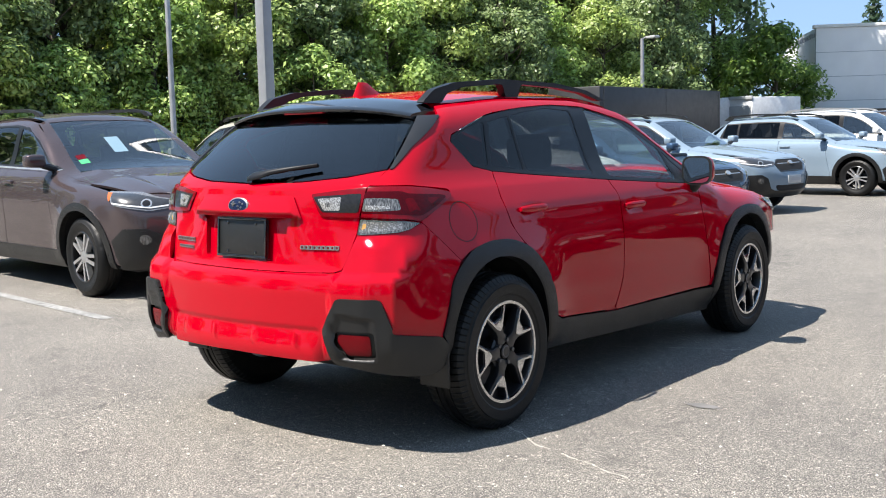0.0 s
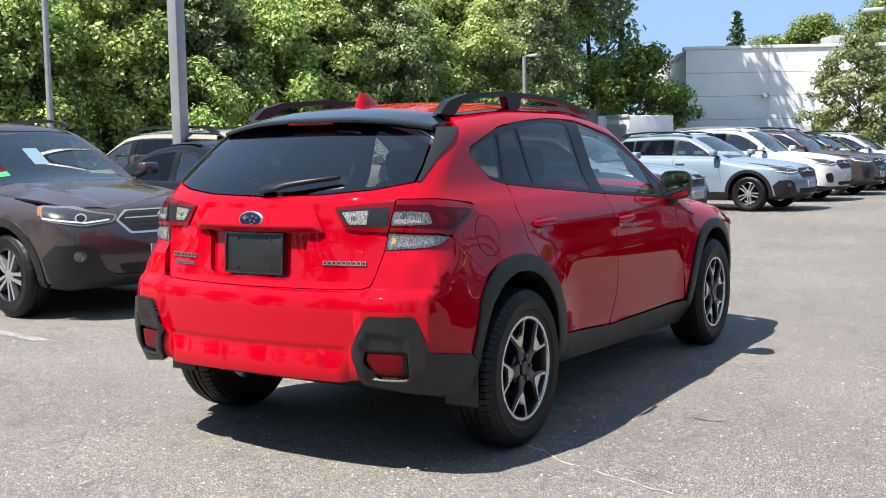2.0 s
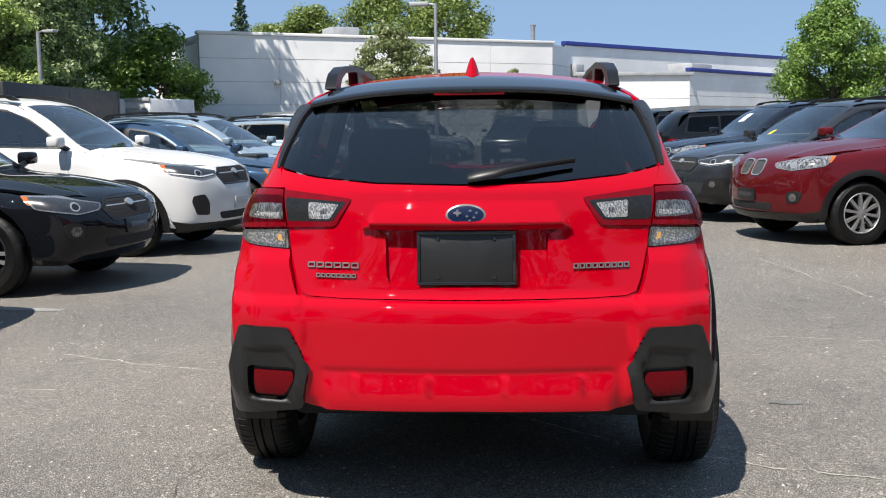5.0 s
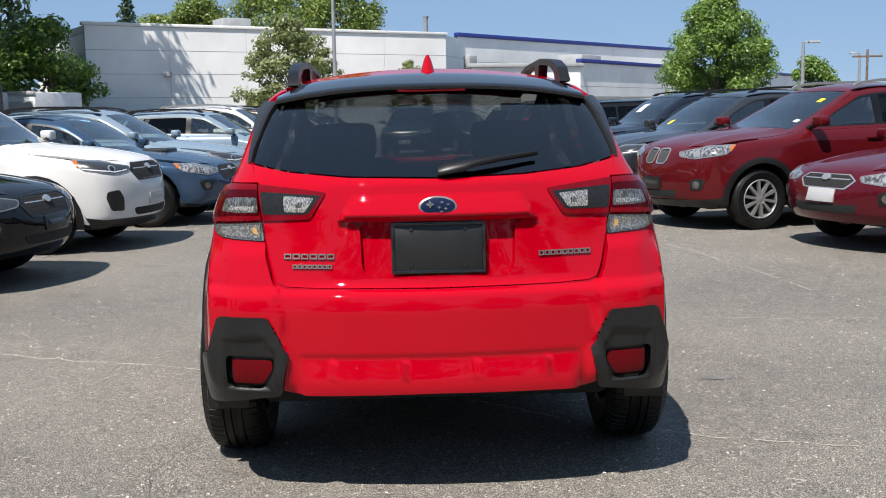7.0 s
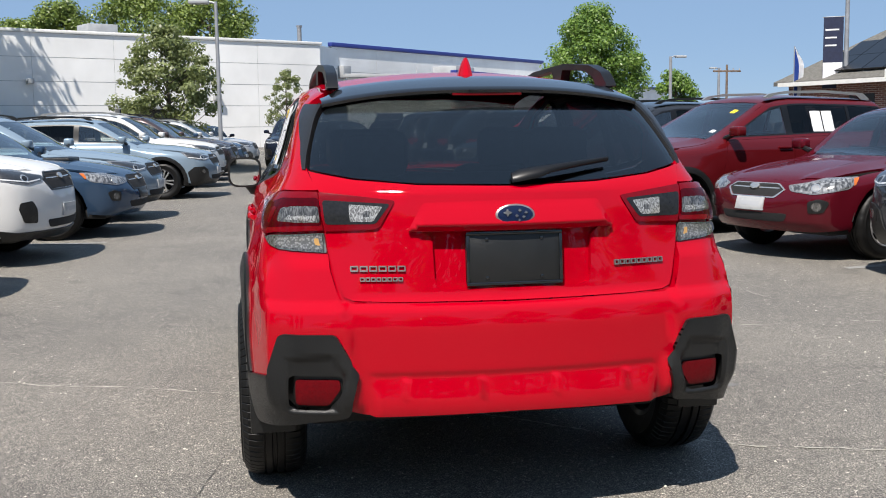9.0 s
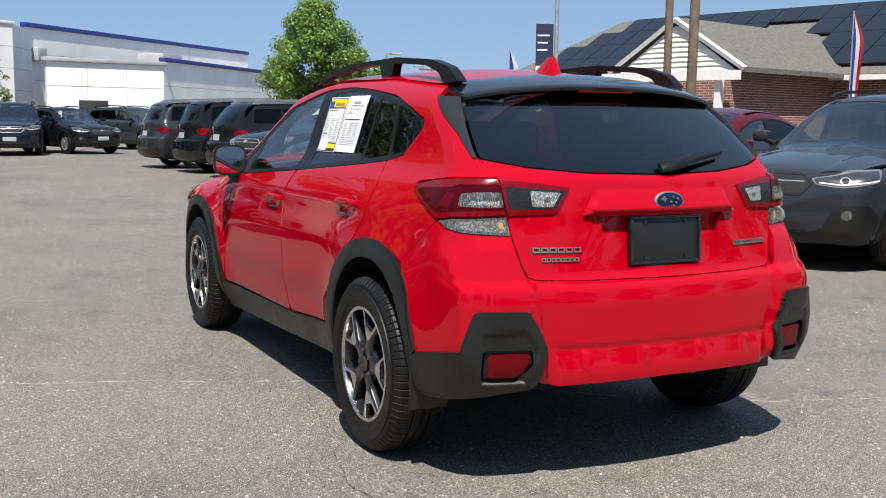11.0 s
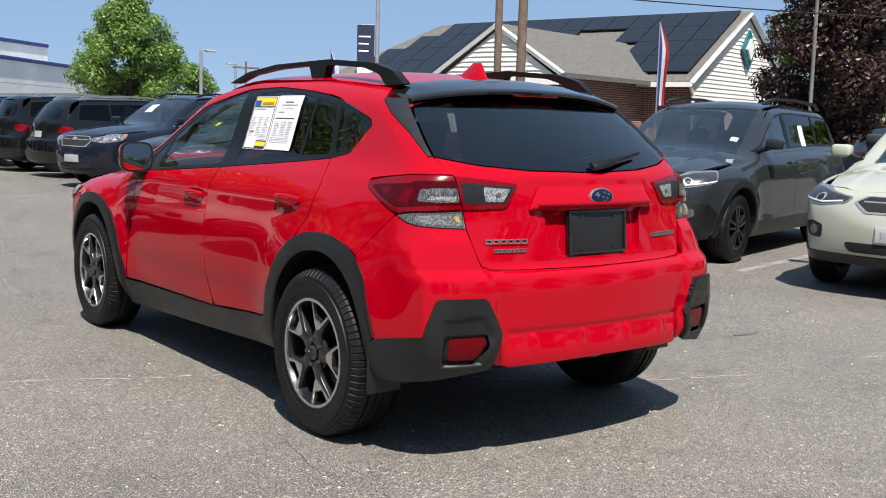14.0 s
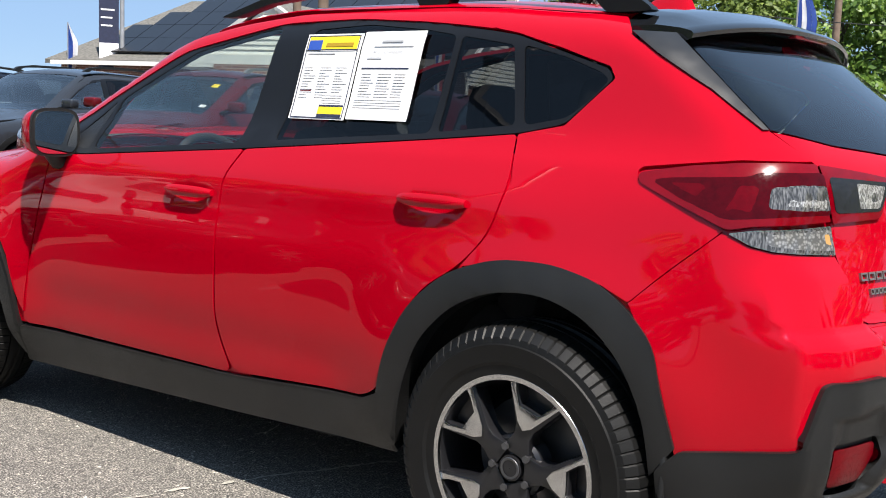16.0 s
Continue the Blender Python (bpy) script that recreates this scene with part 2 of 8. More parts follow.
# ---- curved body surfaces ----
def curve(pts):
    """A smooth curve through (x, y) points that does not overshoot."""
    px, py = (np.array(c, float) for c in zip(*pts))
    h = np.diff(px)
    d = np.diff(py) / h
    m = np.zeros(len(px))
    m[0], m[-1] = d[0], d[-1]
    same = d[:-1] * d[1:] > 0
    m[1:-1] = np.where(same, 2 * d[:-1] * d[1:] / np.where(same, d[:-1] + d[1:], 1), 0)

    def f(x):
        x = np.clip(np.asarray(x, float), px[0], px[-1])
        i = np.clip(np.searchsorted(px, x) - 1, 0, len(h) - 1)
        t = (x - px[i]) / h[i]
        return py[i] * (1 + 2 * t) * (1 - t) ** 2 + m[i] * h[i] * t * (1 - t) ** 2 + py[i + 1] * t * t * (3 - 2 * t) + m[i + 1] * h[i] * t * t * (t - 1)

    return f


def smax(a, b, k):
    h = np.maximum(k - np.abs(a - b), 0) / k
    return np.maximum(a, b) + h * h * k * 0.25


def hill(x, c, s):
    return np.exp(-(((x - c) / s) ** 2))


def ramp(x, a, b):
    t = np.clip((x - a) / (b - a), 0, 1)
    return t * t * (3 - 2 * t)


class Shape:
    """A car's outer surface: sides, rear, top and front that meet in soft edges. The rear axle stands at y = 0."""

    def __init__(self, base, side, plan, rear, top, front, bow=0.16, rear_bow=(0.2, 0.3), front_bow=0.35, soft=(0.13, 0.09, 0.12), flare=0.035, hub=0.345, extra=None):
        self.base, self.hub, self.flare = base, hub, flare
        self.side, self.plan, self.rear, self.top, self.front = (curve(c) for c in (side, plan, rear, top, front))
        self.bow, self.rear_bow, self.front_bow, self.soft, self.extra = bow, rear_bow, front_bow, soft, extra

    def field(self, x, y, z):
        x = np.abs(x)
        w = self.side(z) * self.plan(y)
        for yc in (0.0, self.base):
            r = np.hypot(y - yc, z - self.hub)
            w = w + self.flare * hill(r, 0.40, 0.15) * ramp(z, 0.2, 0.35)
        if self.extra:
            w = w + self.extra(y, z)
        k = self.rear_bow[0] + (self.rear_bow[1] - self.rear_bow[0]) * ramp(z, 0.72, 0.95)
        b = (self.rear(z) + k * x * x - y) * 0.92
        c = (z - (self.top(y) - self.bow * x * x)) * 0.95
        d = y - (self.front(z) - self.front_bow * x * x)
        return smax(smax(smax(x - w, b, self.soft[0]), c, self.soft[1]), d, self.soft[2])

    def ray(self, way, u, v):
        u, v = np.asarray(u, float), np.asarray(v, float)
        o = 0 * u
        if way in ("right", "left"):
            s = 1.0 if way == "right" else -1.0
            return (o, u, v), (o + s, o, o), 1.4
        if way == "top":
            return (u, v, o + 0.45), (o, o, o + 1), 1.6
        a = u / 0.8
        if way == "rear":
            return (o, o + 0.3, v), (np.sin(a), -np.cos(a), o), 2.2
        return (o, o + self.base - 0.3, v), (np.sin(a), np.cos(a), o), 2.2

    def meet(self, way, u, v, off=0.0, raised=None):
        """Where the rays of a projection leave the surface, and the outward normals there."""
        (ox, oy, oz), (dx, dy, dz), far = self.ray(way, u, v)

        def g(x, y, z):
            f = self.field(x, y, z) - off
            return f - raised(x, y, z) if raised else f

        lo, hi = 0 * ox, 0 * ox + far
        for _ in range(26):
            mid = (lo + hi) / 2
            inside = g(ox + mid * dx, oy + mid * dy, oz + mid * dz) < 0
            lo, hi = np.where(inside, mid, lo), np.where(inside, hi, mid)
        p = np.stack([ox + lo * dx, oy + lo * dy, oz + lo * dz], -1)
        e = 0.002
        n = np.stack([g(*(p + e * np.eye(3)[k]).T) - g(*(p - e * np.eye(3)[k]).T) for k in range(3)], -1)
        return p, n / (np.linalg.norm(n, axis=-1, keepdims=True) + 1e-12)

    def at_rear(self, x, z):
        """The rear projection's place of the rear surface's point at x and z."""
        lo, hi = -1.6, 0.28
        for _ in range(30):
            mid = (lo + hi) / 2
            lo, hi = (mid, hi) if self.field(np.float64(x), np.float64(mid), np.float64(z)) > 0 else (lo, mid)
        return 0.8 * math.atan2(x, 0.3 - lo), z

    def at_side(self, y, z, way="rear"):
        """The rear (or front) projection's place of the right side's point at y and z."""
        x = float(self.meet("right", np.array([y]), np.array([z]))[0][0, 0])
        return (0.8 * math.atan2(x, 0.3 - y), z) if way == "rear" else (0.8 * math.atan2(x, y - self.base + 0.3), z)


def fillet(pts, r, n=5):
    """An outline with its corners rounded."""
    out, k = [], len(pts)
    for i in range(k):
        a, b, c = (Vector(pts[j % k]).to_2d() for j in (i - 1, i, i + 1))
        ri = r[i] if hasattr(r, "__len__") else r
        da, dc = (a - b), (c - b)
        s = min(ri, da.length * 0.45, dc.length * 0.45)
        if s < 1e-4:
            out.append(tuple(b))
            continue
        p, q = b + da.normalized() * s, b + dc.normalized() * s
        for t in [j / n for j in range(n + 1)]:
            out.append(tuple((1 - t) ** 2 * p + 2 * t * (1 - t) * b + t * t * q))
    return out


def inside(poly, p):
    x, y = p[:, 0], p[:, 1]
    hit = np.zeros(len(p), bool)
    for (x0, y0), (x1, y1) in zip(poly, np.roll(poly, -1, 0)):
        cross = (y0 > y) != (y1 > y)
        hit ^= cross & (x < (x1 - x0) * (y - y0) / (y1 - y0 + 1e-15) + x0)
    return hit


def near_edge(poly, p):
    best = np.full(len(p), 9.0)
    for a, b in zip(poly, np.roll(poly, -1, 0)):
        d = b - a
        t = np.clip(((p - a) @ d) / (d @ d + 1e-15), 0, 1)
        best = np.minimum(best, np.linalg.norm(p - (a + t[:, None] * d), axis=1))
    return best


def panel(name, shape, way, outline, mat, parent, off=0.0, thick=0.02, res=0.04, holes=(), raised=None, label="", edge=0.0025, flip=False):
    """A plate that lies on a car's surface, cut to an outline in one of its projections."""
    from mathutils.geometry import delaunay_2d_cdt
    if flip:
        outline = [(-u, v) for u, v in outline]
        holes = [[(-u, v) for u, v in h] for h in holes]
    loops = []
    for loop in (outline, *holes):
        pts = []
        for a, b in zip(loop, loop[1:] + loop[:1]):
            n = max(1, int(math.dist(a, b) / (res * 0.8)))
            pts += [(a[0] + (b[0] - a[0]) * j / n, a[1] + (b[1] - a[1]) * j / n) for j in range(n)]
        keep = [p for i, p in enumerate(pts) if math.dist(p, pts[i - 1]) > 5e-4]
        loops.append(np.array(keep))
    verts, edges = [], []
    for loop in loops:
        s = len(verts)
        verts += [tuple(p) for p in loop]
        edges += [(s + i, s + (i + 1) % len(loop)) for i in range(len(loop))]
    rim = len(verts)
    inset = min(0.006, res * 0.3)
    ring = []
    for loop in loops:
        d = np.roll(loop, -1, 0) - np.roll(loop, 1, 0)
        d /= np.linalg.norm(d, axis=1, keepdims=True) + 1e-12
        for s in (1, -1):
            q = loop + s * inset * np.stack([-d[:, 1], d[:, 0]], 1)
            ring.append(q)
    lo, hi = loops[0].min(0), loops[0].max(0)
    gx, gy = np.meshgrid(np.arange(lo[0] + res / 2, hi[0], res), np.arange(lo[1] + res / 2, hi[1], res))
    cand = np.concatenate(ring)
    grid = np.stack([gx.ravel(), gy.ravel()], 1)

    def ok(p, gap):
        good = inside(loops[0], p)
        for h in loops[1:]:
            good &= ~inside(h, p)
        for lp in loops:
            good &= near_edge(lp, p) > gap
        return p[good]

    pts = np.concatenate([ok(cand, inset * 0.8), ok(grid, max(inset * 1.6, res * 0.45))])
    verts += [tuple(p) for p in pts]
    vs, _, faces, ov, _, _ = delaunay_2d_cdt([Vector(v) for v in verts], edges, [], 0, 1e-7, True)
    uv = np.array([tuple(v) for v in vs])
    faces = np.array([f for f in faces if len(f) == 3])
    cen = uv[faces].mean(1)
    good = inside(loops[0], cen)
    for h in loops[1:]:
        good &= ~inside(h, cen)
    faces = faces[good]
    on_rim = np.array([any(i < rim for i in src) if src else False for src in ov])
    pos, nor = shape.meet(way, uv[:, 0], uv[:, 1], off, raised)
    pos = pos - nor * (edge * on_rim)[:, None]
    # outward winding
    tri = pos[faces]
    fn = np.cross(tri[:, 1] - tri[:, 0], tri[:, 2] - tri[:, 0])
    back = (fn * nor[faces[:, 0]]).sum(1) < 0
    faces[back] = faces[back][:, ::-1]
    count = {}
    for f in faces:
        for a, b in ((f[0], f[1]), (f[1], f[2]), (f[2], f[0])):
            count[(min(a, b), max(a, b))] = count.get((min(a, b), max(a, b)), []) + [(a, b)]
    border = [e[0] for e in count.values() if len(e) == 1]
    used = sorted({i for e in border for i in e})
    low = {v: len(pos) + i for i, v in enumerate(used)}
    inner = pos[used] - nor[used] * thick
    allpos = np.concatenate([pos, inner]) if used else pos
    all_faces = [tuple(int(i) for i in f) for f in faces] + [(int(b), int(a), low[a], low[b]) for a, b in border]
    me = bpy.data.meshes.new(name)
    me.from_pydata(allpos.tolist(), [], all_faces)
    me.update()
    me.polygons.foreach_set("use_smooth", np.ones(len(all_faces), bool))
    split = [None] * len(me.loops)
    nf = len(faces)
    for poly in me.polygons:
        for li in poly.loop_indices:
            split[li] = tuple(nor[me.loops[li].vertex_index]) if poly.index < nf else tuple(poly.normal)
    me.normals_split_custom_set(split)
    return link_mesh(name, me, mat, parent, label)

# ---- ground ----
def asphalt():
    m = bpy.data.materials.new("worn_asphalt")
    m.use_nodes = True
    nt = m.node_tree
    p = nt.nodes["Principled BSDF"]
    co = nt.nodes.new("ShaderNodeTexCoord")

    def noise_node(s, d=5.0):
        n = nt.nodes.new("ShaderNodeTexNoise")
        n.inputs["Scale"].default_value, n.inputs["Detail"].default_value = s, d
        nt.links.new(co.outputs["Object"], n.inputs["Vector"])
        return n.outputs[0]

    def ramp_node(src, stops):
        r = nt.nodes.new("ShaderNodeValToRGB")
        while len(r.color_ramp.elements) < len(stops):
            r.color_ramp.elements.new(0.5)
        for e, (pos, c) in zip(r.color_ramp.elements, stops):
            e.position, e.color = pos, (*c, 1)
        nt.links.new(src, r.inputs[0])
        return r.outputs[0]

    def mult(a, b, fac=1.0, mode="MULTIPLY"):
        x = nt.nodes.new("ShaderNodeMix")
        x.data_type, x.blend_type = "RGBA", mode
        x.inputs["Factor"].default_value = fac
        nt.links.new(a, x.inputs["A"]), nt.links.new(b, x.inputs["B"])
        return x.outputs["Result"]

    grain = ramp_node(noise_node(170, 5), [(0.34, (0.022, 0.0205, 0.0188)), (0.50, (0.120, 0.1115, 0.1015)), (0.66, (0.405, 0.378, 0.34))])
    v = nt.nodes.new("ShaderNodeTexVoronoi")
    v.inputs["Scale"].default_value = 85
    nt.links.new(co.outputs["Object"], v.inputs["Vector"])
    stones = ramp_node(v.outputs["Color"], [(0.0, (0.50, 0.50, 0.50)), (0.45, (0.95, 0.95, 0.94)), (0.80, (1.2, 1.19, 1.16)), (1.0, (2.6, 2.55, 2.4))])
    wide = ramp_node(noise_node(0.45, 6), [(0.35, (0.84, 0.84, 0.85)), (0.6, (1.06, 1.06, 1.05))])
    mid = ramp_node(noise_node(3.2, 6), [(0.25, (0.72, 0.72, 0.73)), (0.42, (1.0, 1.0, 1.0)), (0.8, (1.06, 1.06, 1.05))])
    chips = nt.nodes.new("ShaderNodeTexVoronoi")
    chips.inputs["Scale"].default_value = 34
    nt.links.new(co.outputs["Object"], chips.inputs["Vector"])
    spot = ramp_node(chips.outputs["Distance"], [(0.10, (1.0, 1.0, 1.0)), (0.15, (0.0, 0.0, 0.0))])
    bare = ramp_node(noise_node(26, 3), [(0.50, (0.0, 0.0, 0.0)), (0.60, (0.95, 0.95, 0.95))])
    light = nt.nodes.new("ShaderNodeMix")
    light.data_type = "RGBA"
    nt.links.new(mult(spot, bare), light.inputs["Factor"])
    nt.links.new(mult(mult(mult(grain, stones), wide), mid), light.inputs["A"])
    light.inputs["B"].default_value = (0.50, 0.48, 0.44, 1)
    nt.links.new(light.outputs["Result"], p.inputs["Base Color"])
    p.inputs["Roughness"].default_value = 0.82
    p.inputs["Specular IOR Level"].default_value = 0.35
    b = nt.nodes.new("ShaderNodeBump")
    b.inputs["Strength"].default_value, b.inputs["Distance"].default_value = 0.55, 0.004
    nt.links.new(noise_node(190, 4), b.inputs["Height"])
    nt.links.new(b.outputs[0], p.inputs["Normal"])
    return m


ASPHALT = asphalt()
bm = bmesh.new()
bmesh.ops.create_grid(bm, x_segments=40, y_segments=40, size=900)
ground = part("ground", bm, ASPHALT)
tagged(ground, "worn grey asphalt of a car dealer's lot", "ground", kind="structure")

# ---- cracks, painted lines and grit on the asphalt ----
CRACK_FILL = material("pale_crack_grit", (0.40, 0.38, 0.325), 0.95, vary=0.4, scale=40)
CRACK_DARK = material("dark_crack", (0.06, 0.059, 0.057), 0.95, vary=0.3, scale=30)
LINE_PAINT = material("worn_white_line", (0.27, 0.27, 0.26), 0.8, vary=0.5, scale=25, stains=0.3, stain_scale=4)
PETAL = material("fallen_petal", (0.62, 0.59, 0.50), 0.9, vary=0.2, scale=30)
PATCH = material("oil_stain", (0.12, 0.118, 0.114), 0.8, vary=0.4, scale=8)
mark_rng = random.Random(21)


def crack(pts, width, mat, label, broken=0.35, wobble=0.03, z=0.004):
    """A wandering strip of grit along a path, with gaps."""
    bm = bmesh.new()
    pts = [Vector((*p, 0)) for p in pts]
    step, row = 0.014, None
    for a, b in zip(pts, pts[1:]):
        d = (b - a).normalized()
        side = Vector((-d.y, d.x, 0))
        n = max(2, int((b - a).length / step))
        for k in range(n):
            p = a.lerp(b, k / n)
            off = wobble * (noise.noise(p * 2.3) + 0.5 * noise.noise(p * 9.0)) + 0.45 * width * noise.noise(p * 37.0) + mark_rng.uniform(-0.25, 0.25) * width
            live = noise.noise(p * 1.7 + Vector((5, 3, 0))) + 0.6 * noise.noise(p * 8.0) + 0.7 * noise.noise(p * 31.0) > -0.15 - 0.4 * (1 - broken * 2)
            w = width * (0.25 + 0.9 * abs(noise.noise(p * 14.0))) * mark_rng.uniform(0.35, 1.35)
            q = p + side * off
            new_row = [bm.verts.new((*(q + side * w).xy, z)), bm.verts.new((*(q - side * w).xy, z))] if live else None
            if row and new_row:
                bm.faces.new((row[0], new_row[0], new_row[1], row[1]))
            row = new_row
    ob = part("pavement_crack", bm, mat, smooth=False)
    return tagged(ob, label, "crack", "asphalt cracks", kind="structure")


PALE = "pale grit-filled crack across the asphalt"
crack([(-6.5, 2.35), (-4.6, 2.1), (-3.28, 1.84), (-2.46, 1.82), (-2.0, 1.6), (-1.3, 1.34), (-0.3, 0.9), (0.5, 0.25), (0.95, -0.04), (1.16, -0.17), (1.72, -0.36), (2.28, -0.34), (3.2, -0.5), (4.6, -0.55)], 0.012, CRACK_FILL, PALE)
crack([(-0.75, 1.40), (-0.32, 1.41), (0.6, 1.9), (1.66, 2.37), (2.3, 2.22), (2.93, 2.18), (4.6, 2.0)], 0.010, CRACK_FILL, PALE, 0.45)
crack([(2.45, 6.6), (2.63, 5.58), (2.74, 4.8), (2.81, 4.08), (2.9, 3.2)], 0.014, CRACK_FILL, PALE, 0.3, 0.06)
crack([(0.2, 13.05), (0.68, 13.07), (1.58, 13.09), (2.4, 13.2)], 0.05, CRACK_FILL, PALE, 0.5)
crack([(-0.4, 14.9), (0.4, 14.9), (1.2, 15.0)], 0.04, CRACK_FILL, PALE, 0.5)
crack([(2.0, 21.8), (2.24, 21.58), (3.47, 19.95), (4.0, 19.4)], 0.08, CRACK_FILL, PALE, 0.3)
crack([(-3.30, 1.26), (-2.41, 1.02), (-1.9, 0.95)], 0.010, CRACK_FILL, PALE, 0.3)
crack([(-0.85, -2.2), (-0.91, -1.39), (-1.01, -0.89), (-1.08, -0.35), (-1.0, 0.06), (-0.92, 0.3), (-0.8, 0.9)], 0.0035, CRACK_DARK, "thin dark crack in the asphalt", 0.1)
crack([(-1.5, -0.9), (-1.155, -0.607), (-0.6, -1.3), (-0.1, -1.9)], 0.003, CRACK_DARK, "thin dark crack in the asphalt", 0.2)
crack([(1.3, -1.6), (1.6, -0.9), (2.4, -0.2), (3.3, 0.9)], 0.004, CRACK_DARK, "thin dark crack in the asphalt", 0.3)


def painted_line(a, b, width=0.10):
    d = (Vector(b) - Vector(a)).normalized()
    s = Vector((-d.y, d.x)) * width / 2
    bm = bmesh.new()
    n = 40
    rows = []
    for k in range(n + 1):
        p = Vector(a).lerp(Vector(b), k / n)
        j = 0.012 * noise.noise(Vector((*p, 0)) * 11)
        rows.append([bm.verts.new((*(p + s * (1 + j * 8)), 0.004)), bm.verts.new((*(p - s * (1 + j * 6)), 0.004))])
    for r, q in zip(rows, rows[1:]):
        bm.faces.new((r[0], q[0], q[1], r[1]))
    ob = part("stall_line", bm, LINE_PAINT, smooth=False)
    return tagged(ob, "worn white parking stall line", "stall line", "stall lines", kind="structure")


painted_line((-8.2, 1.32), (-3.26, 0.72))
painted_line((-8.0, 3.9), (-3.1, 3.3))
painted_line((4.95, 2.30), (9.6, 3.40))
painted_line((4.25, 4.43), (8.9, 5.5))
painted_line((-7.4, 9.2), (-2.6, 8.6))
for x, y, rx, ry in ((1.43, 0.80, 0.08, 0.04), (2.54, 0.41, 0.12, 0.035)):
    bm = bmesh.new()
    ring = [bm.verts.new((x + rx * math.cos(a) * (1 + 0.35 * noise.noise(Vector((math.cos(a) + x, math.sin(a) + y, 0)) * 1.5)) * mark_rng.uniform(0.8, 1.1), y + ry * math.sin(a) * mark_rng.uniform(0.75, 1.15), 0.004)) for a in [2 * math.pi * k / 60 for k in range(60)]]
    bm.faces.new(ring)
    tagged(part("oil_stain", bm, PATCH, smooth=False), "small dark stain on the asphalt", "stain", "asphalt stains", kind="structure")


def grit(name, spots, mat, size, label):
    """Loose chips lying on the ground, as one scattered mesh."""
    rng = np.random.default_rng(8)
    v, f = [], []
    for x0, y0, sx, sy, n in spots:
        for _ in range(n):
            x, y = x0 + rng.normal() * sx, y0 + rng.normal() * sy
            s = size * rng.uniform(0.4, 1.5)
            a = rng.uniform(0, 6.28)
            base = len(v)
            for k in range(4):
                r = s * rng.uniform(0.6, 1.1)
                v.append((x + r * math.cos(a + k * 1.571), y + r * math.sin(a + k * 1.571), 0.002))
            v.append((x, y, 0.002 + s * 0.6))
            f += [(base + k, base + (k + 1) % 4, base + 4) for k in range(4)]
    me = bpy.data.meshes.new(name)
    me.from_pydata(v, [], f)
    return tagged(link_mesh(name, me, mat), label, "grit", kind="stuff")


grit("fallen_petals", [(-3.0, 5.5, 1.2, 2.5, 240), (3.0, 5.0, 0.8, 2.5, 260), (2.6, 9.5, 0.8, 3, 160), (-2.2, 12, 1.0, 5, 220), (2.6, 1.4, 0.9, 0.8, 120), (-2.8, 2.4, 0.8, 0.8, 120), (1.2, 0.3, 1.5, 1.5, 90), (0.5, 18, 2, 5, 180), (-1.8, -0.6, 0.9, 1.0, 60), (2.2, -1.2, 1.0, 1.0, 60), (3.6, 4.4, 0.9, 1.3, 160), (3.2, 7.0, 0.5, 1.4, 80), (-2.6, 8.0, 0.5, 2.5, 100)], PETAL, 0.006, "pale fallen petals and chips scattered on asphalt")
grit("loose_chips", [(0.0, 1.5, 4.0, 4.0, 900), (0.5, 9.0, 3.0, 7.0, 500)], CRACK_DARK, 0.004, "small loose stone chips on the asphalt")

# ---- the red hatchback in the middle of the lane ----
def hero_extra(y, z):
    return (-0.006 * hill(z, 0.475, 0.07) * ramp(y, 0.40, 0.7) * (1 - ramp(y, 1.9, 2.25))
            + 0.008 * hill(z, 0.955, 0.05) * ramp(y, -0.3, 0.2) * (1 - ramp(y, 1.6, 2.4)))


HERO = Shape(
    2.665,
    side=[(0.15, 0.77), (0.3, 0.81), (0.45, 0.838), (0.6, 0.848), (0.75, 0.85), (0.88, 0.838), (0.98, 0.818), (1.06, 0.785), (1.1, 0.757), (1.14, 0.735), (1.28, 0.69), (1.39, 0.655), (1.5, 0.60), (1.6, 0.52)],
    plan=[(-0.8, 0.93), (-0.4, 0.962), (0, 0.982), (0.5, 0.99), (1.2, 1.0), (2.0, 1.0), (2.7, 0.99), (3.2, 0.955), (3.7, 0.88)],
    rear=[(0.2, -0.66), (0.30, -0.73), (0.38, -0.765), (0.5, -0.785), (0.66, -0.785), (0.72, -0.775), (0.76, -0.735), (0.9, -0.722), (1.0, -0.71), (1.08, -0.69), (1.15, -0.63), (1.3, -0.44), (1.42, -0.27), (1.5, -0.15), (1.6, 0)],
    top=[(-0.6, 1.40), (-0.3, 1.455), (0, 1.487), (0.5, 1.522), (1.0, 1.525), (1.4, 1.485), (1.8, 1.315), (2.2, 1.115), (2.4, 1.045), (3.0, 0.975), (3.4, 0.87), (3.55, 0.77), (3.7, 0.55)],
    front=[(0.2, 3.42), (0.4, 3.56), (0.6, 3.585), (0.8, 3.54), (0.95, 3.4), (1.1, 3.3), (1.6, 3.0)],
    extra=hero_extra)
hero = thing("hatchback_car", "bright red crossover hatchback with black cladding parked in the lane", "car")
S, Rr = HERO.at_side, HERO.at_rear

